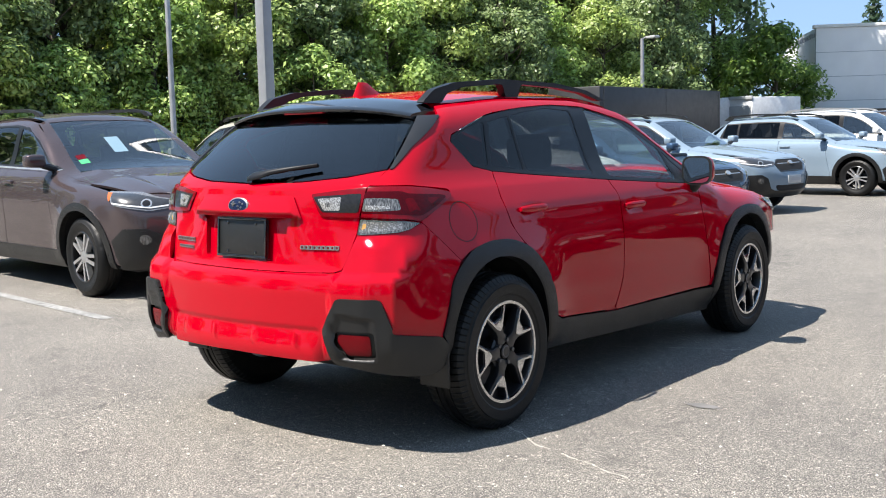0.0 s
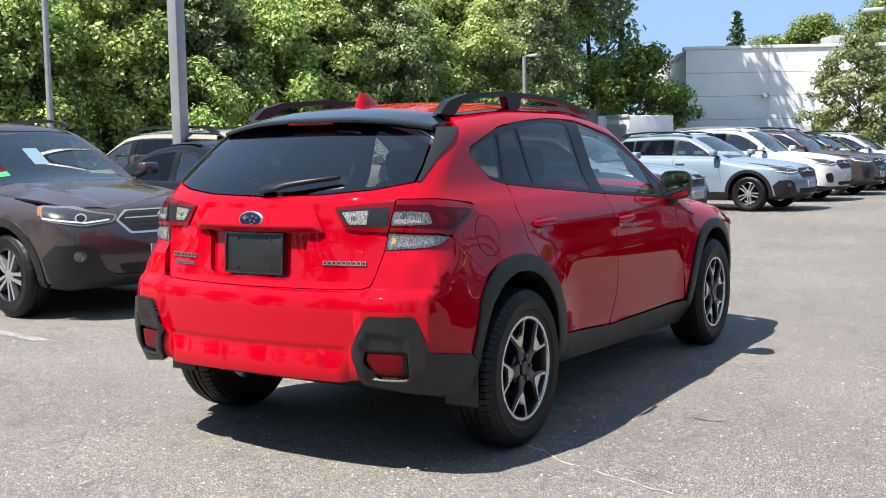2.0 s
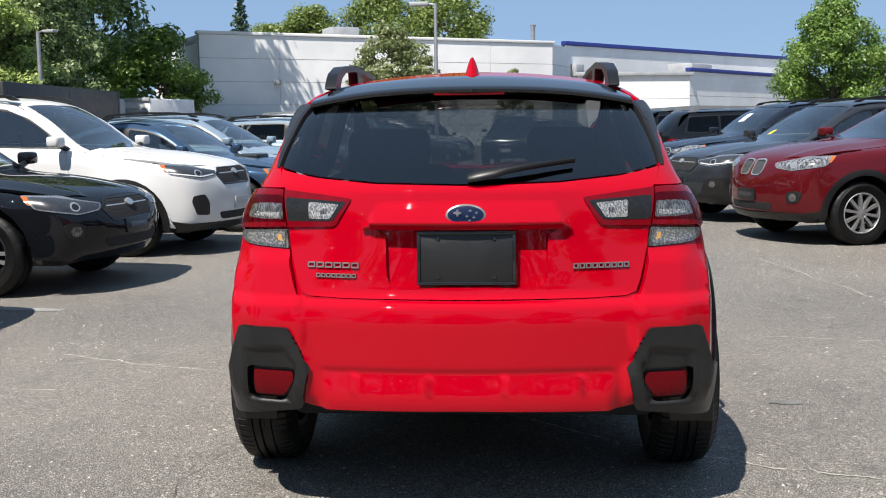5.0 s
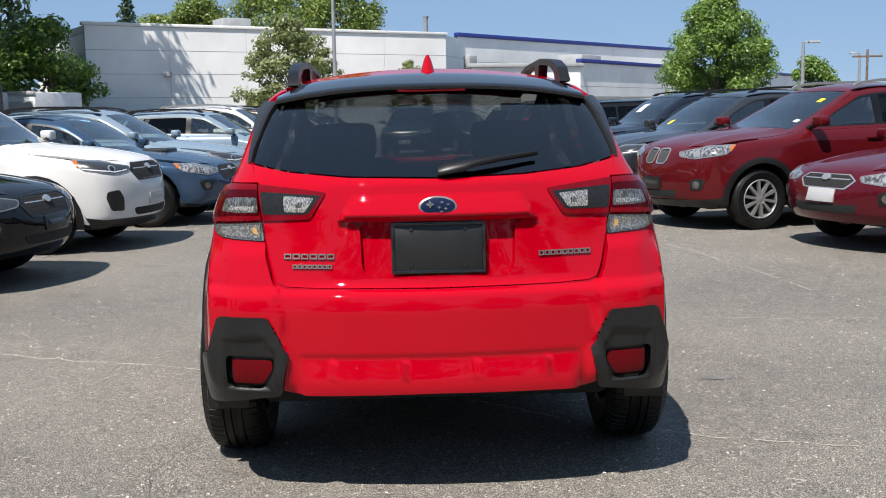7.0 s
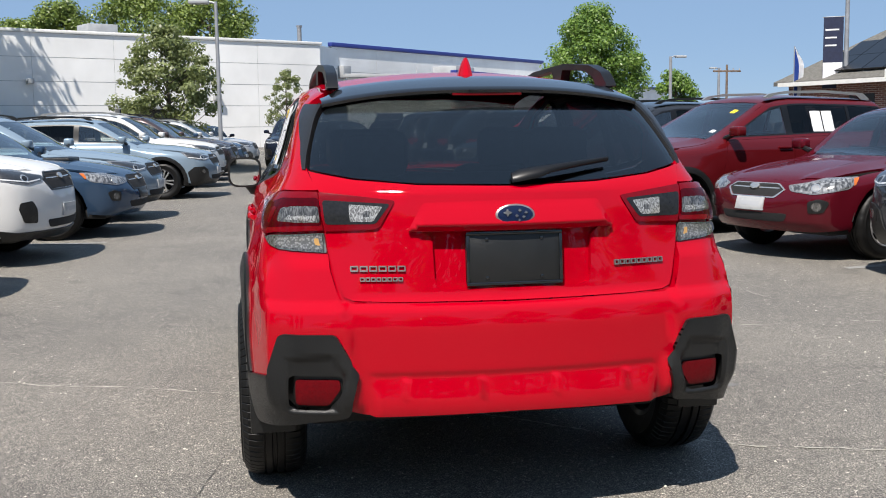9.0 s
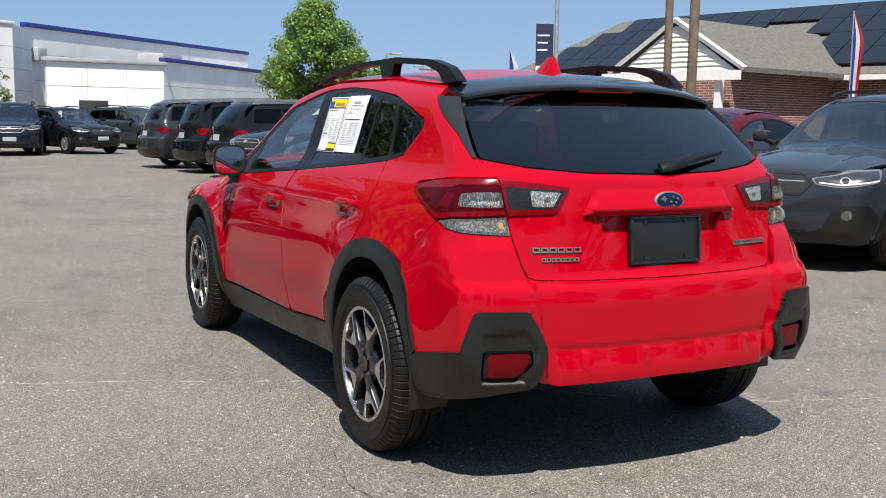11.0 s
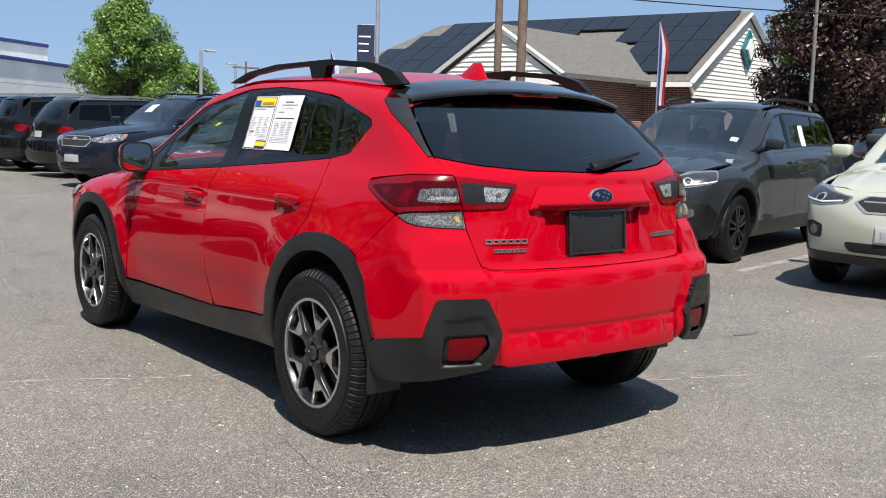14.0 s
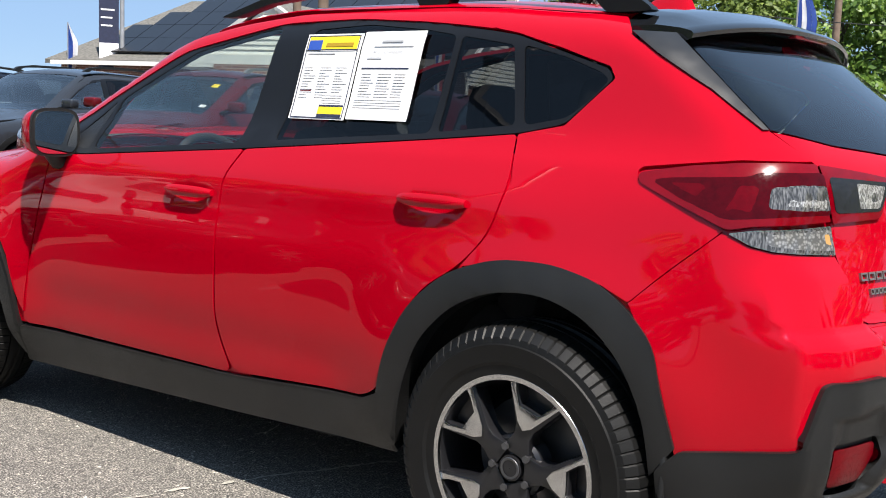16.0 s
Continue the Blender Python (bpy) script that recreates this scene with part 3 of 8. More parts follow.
# outlines on the right side, as (y, z)
GLASS_TOP = [(-0.087, 1.292), (0.19, 1.377), (0.516, 1.427), (0.758, 1.444), (1.052, 1.437), (1.486, 1.352), (1.80, 1.205), (1.98, 1.10)]
SURROUND = fillet([(2.03, 1.0), (1.86, 0.992), (1.05, 1.050), (0.37, 1.108), (0.12, 1.132), (0.0, 1.158), (-0.105, 1.268), *GLASS_TOP], [0.02] * 6 + [0.05] + [0.02] * 8)
FRONT_PANE = fillet([(1.80, 1.012), (1.755, 1.185), (1.42, 1.343), (1.10, 1.412), (1.06, 1.413), (1.095, 1.063)], 0.025)
SAIL = fillet([(1.965, 1.012), (1.825, 1.012), (1.785, 1.175)], 0.012)
REAR_PANE = fillet([(0.95, 1.078), (0.915, 1.405), (0.71, 1.417), (0.50, 1.398), (0.385, 1.380), (0.40, 1.120)], 0.02)
FIXED_PANE = fillet([(0.365, 1.378), (0.195, 1.352), (0.142, 1.150), (0.375, 1.124)], 0.015)
QUARTER_PANE = fillet([(0.165, 1.352), (0.04, 1.322), (-0.068, 1.284), (-0.095, 1.265), (-0.06, 1.222), (0.0, 1.172), (0.115, 1.150)], 0.02)
FRONT_DOOR = fillet([(2.16, 0.36), (2.12, 0.60), (2.06, 0.80), (2.02, 0.985), (1.86, 0.988), (1.055, 1.046), (1.100, 0.966), (1.116, 0.81), (1.118, 0.50), (1.052, 0.373)], [0.02, 0.05, 0.05, 0.02, 0.3, 0.01, 0.05, 0.1, 0.08, 0.04])
REAR_DOOR = fillet([(1.044, 0.378), (1.110, 0.502), (1.108, 0.81), (1.092, 0.966), (1.046, 1.047), (0.37, 1.104), (0.126, 1.128), (0.094, 1.017), (0.119, 0.894), (0.189, 0.806), (0.31, 0.73), (0.39, 0.60), (0.44, 0.45), (0.505, 0.415)], [0.04, 0.08, 0.1, 0.05, 0.01, 0.2, 0.01, 0.06, 0.08, 0.06, 0.06, 0.06, 0.03, 0.04])
ROOF_SIDE = [(0.25, 1.394), (0.38, 1.409), (0.516, 1.4215), (0.758, 1.436), (1.052, 1.429), (1.486, 1.344), (1.80, 1.197), (1.98, 1.092), (2.06, 1.02), (2.22, 1.04), (2.02, 1.155), (1.80, 1.265), (1.50, 1.385), (1.25, 1.43), (1.0, 1.457), (0.5, 1.462), (0.25, 1.455)]
REAR_ARCH_OUT = [(0.436, 0.447), (0.411, 0.558), (0.342, 0.686), (0.223, 0.787), (0.078, 0.837), (-0.075, 0.842), (-0.193, 0.815), (-0.270, 0.765), (-0.339, 0.695), (-0.362, 0.60), (-0.401, 0.476)]
REAR_ARCH_IN = [(-0.342, 0.400), (-0.327, 0.53), (-0.269, 0.647), (-0.181, 0.728), (-0.061, 0.770), (0.078, 0.758), (0.192, 0.708), (0.295, 0.607), (0.352, 0.463), (0.385, 0.300), (0.425, 0.290)]


def dented_door(yc, zc):
    """The cup behind a door handle."""
    return lambda x, y, z: -0.008 * np.clip(1.25 - ((y - yc) / 0.085) ** 2 - ((z - zc + 0.005) / 0.038) ** 2, 0, 1)


def corner_edge(x, y, z):
    """Brings the soft corner between side and rear closer to an edge."""
    ax = np.abs(x)
    side = ax - HERO.side(z) * HERO.plan(y) - HERO.flare * hill(np.hypot(y, z - HERO.hub), 0.40, 0.15) * ramp(z, 0.2, 0.35)
    k = HERO.rear_bow[0] + (HERO.rear_bow[1] - HERO.rear_bow[0]) * ramp(z, 0.72, 0.95)
    h = np.maximum(HERO.soft[0] - np.abs(side - (HERO.rear(z) + k * ax * ax - y) * 0.92), 0) / HERO.soft[0]
    return 0.50 * h * h * HERO.soft[0] * 0.25 * ramp(z, 0.36, 0.46) * (1 - ramp(z, 0.80, 0.885))


def corner_pod(x, y, z):
    """The bumper corners stand proud of its middle, with a crease along their inner edge."""
    ax = np.abs(x)
    crease = 0.560 - (0.9 - z) * 0.17
    pod = ramp(ax, crease, crease + 0.030) * (1 - ramp(z, 0.845, 0.900)) * (1 - ramp(ax, 0.68, 0.77)) * ramp(z, 0.36, 0.44)
    return 0.018 * pod + corner_edge(x, y, z)


CLAD_LINE = [S(-0.400, 0.474), S(-0.62, 0.512), Rr(0.742, 0.648), Rr(0.726, 0.655), Rr(0.573, 0.655), Rr(0.560, 0.650), Rr(0.492, 0.525), Rr(0.520, 0.40), Rr(0.535, 0.376), Rr(0.62, 0.366), S(-0.58, 0.335), S(-0.43, 0.315), S(-0.345, 0.36), S(-0.342, 0.42)]
POCKET_LINE = np.array(fillet([Rr(0.722, 0.585), Rr(0.560, 0.600), Rr(0.521, 0.520), Rr(0.556, 0.395), Rr(0.722, 0.397)], 0.02))


def pocket_relief(x, y, z):
    """The cladding's sloped hollow round the reflector."""
    uv = np.stack([0.8 * np.arctan2(np.abs(x), 0.3 - y), z], -1).reshape(-1, 2)
    deep = inside(POCKET_LINE, uv) * ramp(near_edge(POCKET_LINE, uv), 0.0, 0.022)
    return corner_pod(x, y, z) - 0.020 * deep.reshape(np.shape(x)) * (0.55 + 0.45 * (1 - ramp(z, 0.50, 0.60)))


for way, s in (("right", 1), ("left", -1)):
    flip = s < 0
    front_door = panel("front_door", HERO, way, FRONT_DOOR, RED, hero, res=0.022, raised=dented_door(1.24, 0.905))
    rear_door = panel("rear_door", HERO, way, REAR_DOOR, RED, hero, res=0.022, raised=dented_door(0.302, 0.945))
    panel("window_surround", HERO, way, SURROUND, FRAME_BLACK, hero, off=-0.0045, thick=0.02, res=0.05, holes=[FRONT_PANE, SAIL, REAR_PANE, FIXED_PANE, QUARTER_PANE], label="gloss black window frame")
    panel("front_window", HERO, way, FRONT_PANE, SIDE_GLASS, front_door, off=-0.0075, thick=0.003, res=0.06, label="lightly tinted side window")
    panel("mirror_sail", HERO, way, SAIL, PLASTIC, front_door, off=-0.006, thick=0.01, res=0.06)
    panel("rear_window", HERO, way, REAR_PANE, TINT_GLASS, rear_door, off=-0.0075, thick=0.003, res=0.06, label="dark privacy glass")
    panel("fixed_window", HERO, way, FIXED_PANE, TINT_GLASS, rear_door, off=-0.0075, thick=0.003, res=0.06, label="dark privacy glass")
    panel("quarter_window", HERO, way, QUARTER_PANE, TINT_GLASS, hero, off=-0.0075, thick=0.003, res=0.06, label="dark privacy glass")
    panel("roof_side", HERO, way, fillet(ROOF_SIDE, 0.05, 3), RED, hero, off=0.001, res=0.03)
    # rear quarter, wrapped round the corner
    quarter = [{'A': Rr(0.6425, 1.160), 'B': Rr(0.6115, 1.099)}[p] if isinstance(p, str) else S(*p) for p in [(0.1215, 1.1285), (-0.003, 1.154), (-0.112, 1.268), (-0.092, 1.298), (0.05, 1.343), (0.19, 1.383), (0.27, 1.398), (0.27, 1.456), (0, 1.432), (-0.07, 1.425), (-0.125, 1.372), (-0.20, 1.332), (-0.33, 1.256), 'A', 'B', (-0.45, 1.097), (-0.238, 1.072), (-0.228, 1.062), (-0.235, 1.040), (-0.4475, 0.9475), (-0.4445, 0.9445), (-0.2660, 0.7757), (-0.2, 0.806), (-0.075, 0.832), (0.08, 0.827), (0.187, 0.803), (0.1145, 0.894), (0.0900, 1.017)]]
    panel("quarter_panel", HERO, "rear", fillet(quarter, 0.006, 3), RED, hero, res=0.024, flip=flip)
    arch = fillet(REAR_ARCH_OUT + REAR_ARCH_IN, [0.0] + [0.06] * 9 + [0.0, 0.0] + [0.06] * 9 + [0.0], 4)
    panel("wheel_arch_trim", HERO, way, arch, PLASTIC, hero, off=0.014, thick=0.06, res=0.03, edge=0.006, label="black grained plastic arch trim")
    front_arch = [(2.665 + y, z) for y, z in [(-0.475, 0.33), (-0.455, 0.50), (-0.41, 0.60), (-0.33, 0.715), (-0.20, 0.795), (-0.03, 0.825), (0.15, 0.81), (0.30, 0.74), (0.40, 0.63), (0.46, 0.50), (0.47, 0.40), (0.40, 0.36), (0.385, 0.50), (0.33, 0.60), (0.24, 0.69), (0.12, 0.748), (-0.03, 0.765), (-0.17, 0.735), (-0.28, 0.66), (-0.36, 0.55), (-0.40, 0.42), (-0.415, 0.28), (-0.455, 0.20)]]
    panel("wheel_arch_trim", HERO, way, fillet(front_arch, 0.05, 3), PLASTIC, hero, off=0.014, thick=0.06, res=0.03, edge=0.006, label="black grained plastic arch trim")
    panel("sill_trim", HERO, way, fillet([(2.235, 0.20), (2.19, 0.345), (1.05, 0.366), (0.505, 0.408), (0.43, 0.442), (0.39, 0.275), (1.1, 0.245)], 0.012), PLASTIC, hero, off=0.010, thick=0.06, res=0.04, edge=0.006, label="black grained plastic sill")
    panel("front_fender", HERO, way, [(2.17, 0.40), (2.13, 0.60), (2.07, 0.80), (2.03, 0.985), (2.06, 1.01), (2.4, 1.0), (2.9, 0.955), (3.22, 0.885), (3.3, 0.80), (3.22, 0.66), (3.12, 0.60), (3.0, 0.72), (2.85, 0.79), (2.665, 0.818), (2.47, 0.79), (2.33, 0.71), (2.25, 0.60), (2.21, 0.48)], RED, hero, off=-0.001, res=0.035)
    # corner cladding of the rear bumper with its reflector
    lamp_hole = fillet([Rr(0.712, 0.520), Rr(0.555, 0.520), Rr(0.550, 0.475), Rr(0.592, 0.410), Rr(0.712, 0.412)], 0.012)
    panel("corner_cladding", HERO, "rear", fillet(CLAD_LINE, 0.012, 3), PLASTIC, hero, off=0.018, thick=0.05, res=0.014, edge=0.006, holes=[lamp_hole], raised=pocket_relief, flip=flip, label="black grained plastic bumper corner")
    panel("cladding_recess", HERO, "rear", lamp_hole, PLASTIC, hero, off=-0.016, thick=0.01, res=0.03, raised=corner_pod, flip=flip)
    panel("reflector", HERO, "rear", fillet([Rr(0.700, 0.508), Rr(0.563, 0.508), Rr(0.560, 0.478), Rr(0.598, 0.421), Rr(0.700, 0.423)], 0.01), REFLEX, hero, off=-0.006, thick=0.012, res=0.02, raised=corner_pod, flip=flip, label="red bumper reflector")
    panel("seam_backing", HERO, "rear", [S(-0.16, 0.83), S(-0.20, 1.03), S(-0.24, 1.085), Rr(0.606, 1.105), Rr(0.580, 0.90), Rr(0.572, 0.84), Rr(0.66, 0.80), S(-0.42, 0.74), S(-0.26, 0.74)], RED, hero, off=-0.012, thick=0.004, res=0.03, flip=flip)
    # tail lamp: an outer piece on the body and an inner piece on the tailgate
    tl_out = [S(-0.228, 1.060), S(-0.34, 1.082), S(-0.45, 1.094), Rr(0.66, 1.097), Rr(0.610, 1.096), Rr(0.597, 0.972), Rr(0.70, 0.966), S(-0.50, 0.962), S(-0.448, 0.951), S(-0.233, 1.040)]
    lamp = panel("tail_lamp", HERO, "rear", fillet(tl_out, [0.01] * 4 + [0.003] * 2 + [0.01] * 4, 3), LENS_RED, hero, off=0.010, thick=0.03, res=0.02, edge=0.006, flip=flip, label="red tail lamp cluster")
    panel("lamp_bezel", HERO, "rear", fillet([Rr(0.6065, 1.076), Rr(0.72, 1.074), S(-0.47, 1.064), S(-0.30, 1.052), S(-0.262, 1.044), S(-0.34, 1.008), S(-0.44, 0.972), Rr(0.70, 0.984), Rr(0.600, 0.986)], 0.012), LENS_DEEP, lamp, off=0.0125, thick=0.004, res=0.02, flip=flip, label="deep red lamp bezel")
    panel("lamp_band", HERO, "rear", fillet([S(-0.29, 1.043), S(-0.40, 1.047), S(-0.375, 1.012)], 0.008), LENS_MID, lamp, off=0.0140, thick=0.004, res=0.02, flip=flip, label="red lamp segment")
    panel("lamp_band", HERO, "rear", fillet([S(-0.455, 1.046), S(-0.495, 1.048), S(-0.488, 0.990), S(-0.432, 0.984)], 0.006), LENS_MID, lamp, off=0.0140, thick=0.004, res=0.02, flip=flip, label="red lamp segment")
    panel("reverse_lens", HERO, "rear", fillet([Rr(0.608, 1.050), Rr(0.68, 1.049), Rr(0.722, 1.043), Rr(0.738, 0.999), Rr(0.68, 0.995), Rr(0.603, 0.994)], 0.010), LENS_GREY, lamp, off=0.0145, thick=0.004, res=0.02, flip=flip, label="grey ribbed lamp segment")
    panel("reverse_glint", HERO, "rear", fillet([Rr(0.612, 1.022), Rr(0.70, 1.020), Rr(0.715, 1.003), Rr(0.612, 0.999)], 0.006), LENS_CLEAR, lamp, off=0.0160, thick=0.002, res=0.02, flip=flip, label="clear lamp segment")
    turn_line = [Rr(0.5965, 0.963), Rr(0.70, 0.957), S(-0.50, 0.953), S(-0.453, 0.944), S(-0.50, 0.921), S(-0.54, 0.911), Rr(0.70, 0.907), Rr(0.589, 0.901)]
    turn = panel("turn_lamp", HERO, "rear", fillet(turn_line, 0.005), LENS_GREY, hero, off=0.008, thick=0.03, res=0.02, edge=0.005, flip=flip, label="clear indicator lamp under the red lamp")
    panel("turn_reflector", HERO, "rear", fillet([Rr(0.603, 0.956), Rr(0.70, 0.950), S(-0.52, 0.944), S(-0.53, 0.922), Rr(0.70, 0.916), Rr(0.598, 0.910)], 0.006), LENS_CELLS, turn, off=0.0105, thick=0.003, res=0.02, flip=flip, label="honeycomb lamp reflector")
    panel("turn_bulb", HERO, "rear", fillet([Rr(0.606, 0.950), Rr(0.630, 0.949), Rr(0.628, 0.922), Rr(0.603, 0.921)], 0.008), LENS_AMBER_PALE, turn, off=0.0115, thick=0.002, res=0.02, flip=flip, label="faint amber lamp bulb")
    tl_in = [Rr(0.604, 1.095), Rr(0.50, 1.083), Rr(0.372, 1.066), Rr(0.378, 1.052), Rr(0.425, 0.975), Rr(0.591, 0.968)]
    lamp_in = panel("inner_tail_lamp", HERO, "rear", fillet(tl_in, [0.003, 0.02, 0.006, 0.006, 0.012, 0.003], 3), LENS_RED, hero, off=0.011, thick=0.03, res=0.02, edge=0.006, flip=flip, label="red tailgate lamp")
    panel("inner_lens", HERO, "rear", fillet([Rr(0.594, 1.068), Rr(0.385, 1.055), Rr(0.432, 0.992), Rr(0.587, 0.990)], 0.01), LENS_DARK, lamp_in, off=0.0145, thick=0.004, res=0.02, flip=flip, label="smoked lamp segment")
    panel("inner_reflector", HERO, "rear", fillet([Rr(0.512, 1.054), Rr(0.408, 1.047), Rr(0.440, 0.999), Rr(0.510, 0.999)], 0.006), LENS_CLEAR, lamp_in, off=0.017, thick=0.003, res=0.02, flip=flip, label="clear lamp segment")
    panel("inner_bulb", HERO, "rear", fillet([Rr(0.472, 1.036), Rr(0.444, 1.034), Rr(0.448, 1.012), Rr(0.472, 1.012)], 0.004), LENS_GREY, lamp_in, off=0.0185, thick=0.002, res=0.02, flip=flip)
    # pillar spats beside the rear glass
    spat = [Rr(0.642, 1.166), Rr(0.612, 1.285), Rr(0.560, 1.385), S(-0.110, 1.388), S(-0.195, 1.333), S(-0.335, 1.252), S(-0.46, 1.166)]
    panel("pillar_spat", HERO, "rear", spat, SATIN, hero, off=0.012, thick=0.03, res=0.025, edge=0.006, flip=flip, label="satin black fin beside the glass")
    for seam in ([(0.98, 0.36), (1.17, 0.36), (1.17, 1.02), (1.0, 1.03)], [(1.98, 0.36), (2.22, 0.36), (2.18, 0.62), (2.10, 0.97), (1.95, 0.97)], [(0.05, 0.88), (0.20, 0.79), (0.17, 1.10), (0.04, 1.12)]):
        panel("seam_backing", HERO, way, seam, RED, hero, off=-0.010, thick=0.004, res=0.04)
    panel("side_lining", HERO, way, [(2.1, 0.25), (2.05, 0.97), (1.0, 1.03), (0.1, 1.10), (0.12, 0.85), (0.40, 0.70), (0.5, 0.3)], DARK, hero, off=-0.05, thick=0.01, res=0.08)
    # door handles
    for door, y, z in ((front_door, 1.24, 0.900), (rear_door, 0.302, 0.943)):
        (p,), _ = HERO.meet(way, np.array([y]), np.array([z]))
        bm = bmesh.new()
        vs = []
        for k in range(9):
            t = k / 8 * 2 - 1
            w = 0.018 * (1 - 0.45 * t ** 4)
            push = 0.012 * (1 - t ** 6) + 0.004
            vs.append([bm.verts.new((p[0] + s * (push + 0.010 * math.cos(a)), y + 0.108 * t, z + 0.010 + w * math.sin(a))) for a in [2 * math.pi * j / 10 for j in range(10)]])
        for a, b in zip(vs, vs[1:]):
            for j in range(10):
                bm.faces.new((a[j], a[(j + 1) % 10], b[(j + 1) % 10], b[j]))
        bm.faces.new(vs[0]), bm.faces.new(vs[-1])
        bmesh.ops.recalc_face_normals(bm, faces=bm.faces)
        part("door_handle", bm, RED, door, "red door handle")
    # roof rail
    rail = [(-0.135, 1.437), (-0.05, 1.497), (0.1, 1.531), (0.45, 1.556), (0.95, 1.546), (1.25, 1.516), (1.46, 1.462), (1.38, 1.462), (1.21, 1.500), (0.95, 1.523), (0.625, 1.533), (0.605, 1.47), (0.495, 1.47), (0.475, 1.532), (0.16, 1.511), (0.04, 1.480), (0.0, 1.435)]
    bm = prism(bmesh.new(), fillet(rail, 0.02, 2), s * 0.505, s * 0.545)
    part("roof_rail", bm, FRAME_BLACK, hero, "black arched roof rail")
    # door mirror
    bm = bmesh.new()
    rows = []
    for k in range(9):
        t = k / 8
        d, grow = 1.905 + 0.15 * t, (1 - 0.55 * t ** 2.4) if t > 0 else 0.99
        rows.append([bm.verts.new((s * (0.882 - 0.01 * t + 0.088 * grow * math.copysign(abs(math.cos(a)) ** 0.55, math.cos(a))), d, 1.060 + 0.080 * grow * math.copysign(abs(math.sin(a)) ** 0.55, math.sin(a)))) for a in [2 * math.pi * j / 28 for j in range(28)]])
    for a, b in zip(rows, rows[1:]):
        for j in range(28):
            bm.faces.new((a[j], a[(j + 1) % 28], b[(j + 1) % 28], b[j]))
    bm.faces.new(rows[-1])
    bmesh.ops.recalc_face_normals(bm, faces=bm.faces)
    mirror = part("door_mirror", bm, RED, hero, "red door mirror with black rim")
    for nm, mt, g, d in (("mirror_rim", PLASTIC, 1.03, 1.896), ("mirror_face", MIRROR, 0.90, 1.893)):
        bm = bmesh.new()
        rows = [[bm.verts.new((s * (0.882 + 0.088 * g * math.copysign(abs(math.cos(a)) ** 0.55, math.cos(a))), d + e, 1.060 + 0.080 * g * math.copysign(abs(math.sin(a)) ** 0.55, math.sin(a)))) for a in [2 * math.pi * j / 28 for j in range(28)]] for e in (0, 0.012)]
        bm.faces.new(rows[0])
        for j in range(28):
            bm.faces.new((rows[0][j], rows[0][(j + 1) % 28], rows[1][(j + 1) % 28], rows[1][j]))
        bm.faces.new(rows[1])
        bmesh.ops.recalc_face_normals(bm, faces=bm.faces)
        part(nm, bm, mt, mirror)
    bm = bmesh.new()
    tube(bm, [(s * 0.79, 1.96, 0.955), (s * 0.835, 1.96, 0.965), (s * 0.865, 1.96, 1.0)], [0.032, 0.035, 0.03], 10)
    part("mirror_stalk", bm, PLASTIC, mirror)
    # mud flap behind each rear wheel
    box_part("mud_flap", s * 0.70, s * 0.855, -0.385, -0.370, 0.25, 0.46, PLASTIC, hero, 0.006)
    # wheel housings
    for yc in (0.0, 2.665):
        bm = bmesh.new()
        ring = [[bm.verts.new((s * x, yc + 0.43 * math.sin(a), 0.345 + 0.43 * math.cos(a))) for a in [-1.45 + 2.9 * j / 20 for j in range(21)]] for x in (0.42, 0.83)]
        for j in range(20):
            bm.faces.new((ring[0][j], ring[0][j + 1], ring[1][j + 1], ring[1][j]))
        bm.faces.new(ring[0])
        part("wheel_housing", bm, DARK, hero)


FUEL = (-0.205, 0.93)
# fuel filler door, a round cut on the right quarter
fuel = [(FUEL[0] + 0.085 * math.cos(a), FUEL[1] + 0.085 * math.sin(a)) for a in np.linspace(0, 2 * math.pi, 40, endpoint=False)]
fuel_in = [(FUEL[0] + 0.0815 * math.cos(a), FUEL[1] + 0.0815 * math.sin(a)) for a in np.linspace(0, 2 * math.pi, 40, endpoint=False)]
panel("fuel_door_gap", HERO, "right", fuel, DARK, hero, off=0.0006, thick=0.002, res=0.02, holes=[fuel_in], edge=0.0)


# tailgate, bumper, roof and the other middle panels
def mirror_line(pts):
    return pts + [(-u, v) for u, v in reversed(pts)]


def gate_relief(x, y, z):
    return 0.004 * hill(z, 1.085, 0.02) * (1 - ramp(np.abs(x), 0.3, 0.4))


def bumper_relief(x, y, z):
    ax = np.abs(x)
    mid = 1 - ramp(ax, 0.450, 0.490)
    low = mid * (1 - ramp(z, 0.512, 0.528))
    flare = 0.026 * mid * (1 - ramp(z, 0.395, 0.525))
    ribs = sum(hill(ax, c, 0.010) for c in (0.125, 0.36)) * (1 - ramp(z, 0.495, 0.512)) * ramp(z, 0.425, 0.46)
    return -0.004 * low + flare + 0.007 * ribs + corner_pod(x, y, z)


gate = mirror_line([Rr(0.0001, 0.746), Rr(0.40, 0.748), Rr(0.515, 0.752), Rr(0.545, 0.762), Rr(0.560, 0.80), Rr(0.586, 0.905), Rr(0.594, 0.975), Rr(0.607, 1.09), Rr(0.639, 1.158), Rr(0.50, 1.130), Rr(0.30, 1.112), Rr(0.0001, 1.105)])
POCKET = fillet(mirror_line([Rr(0.0001, 0.782), Rr(0.225, 0.782), Rr(0.250, 0.79), Rr(0.258, 0.82), Rr(0.262, 0.945), Rr(0.300, 0.972), Rr(0.0001, 0.974)]), 0.012, 3)
gate_panel = panel("tailgate", HERO, "rear", gate, RED, hero, res=0.02, raised=gate_relief, holes=[POCKET], thick=0.045)
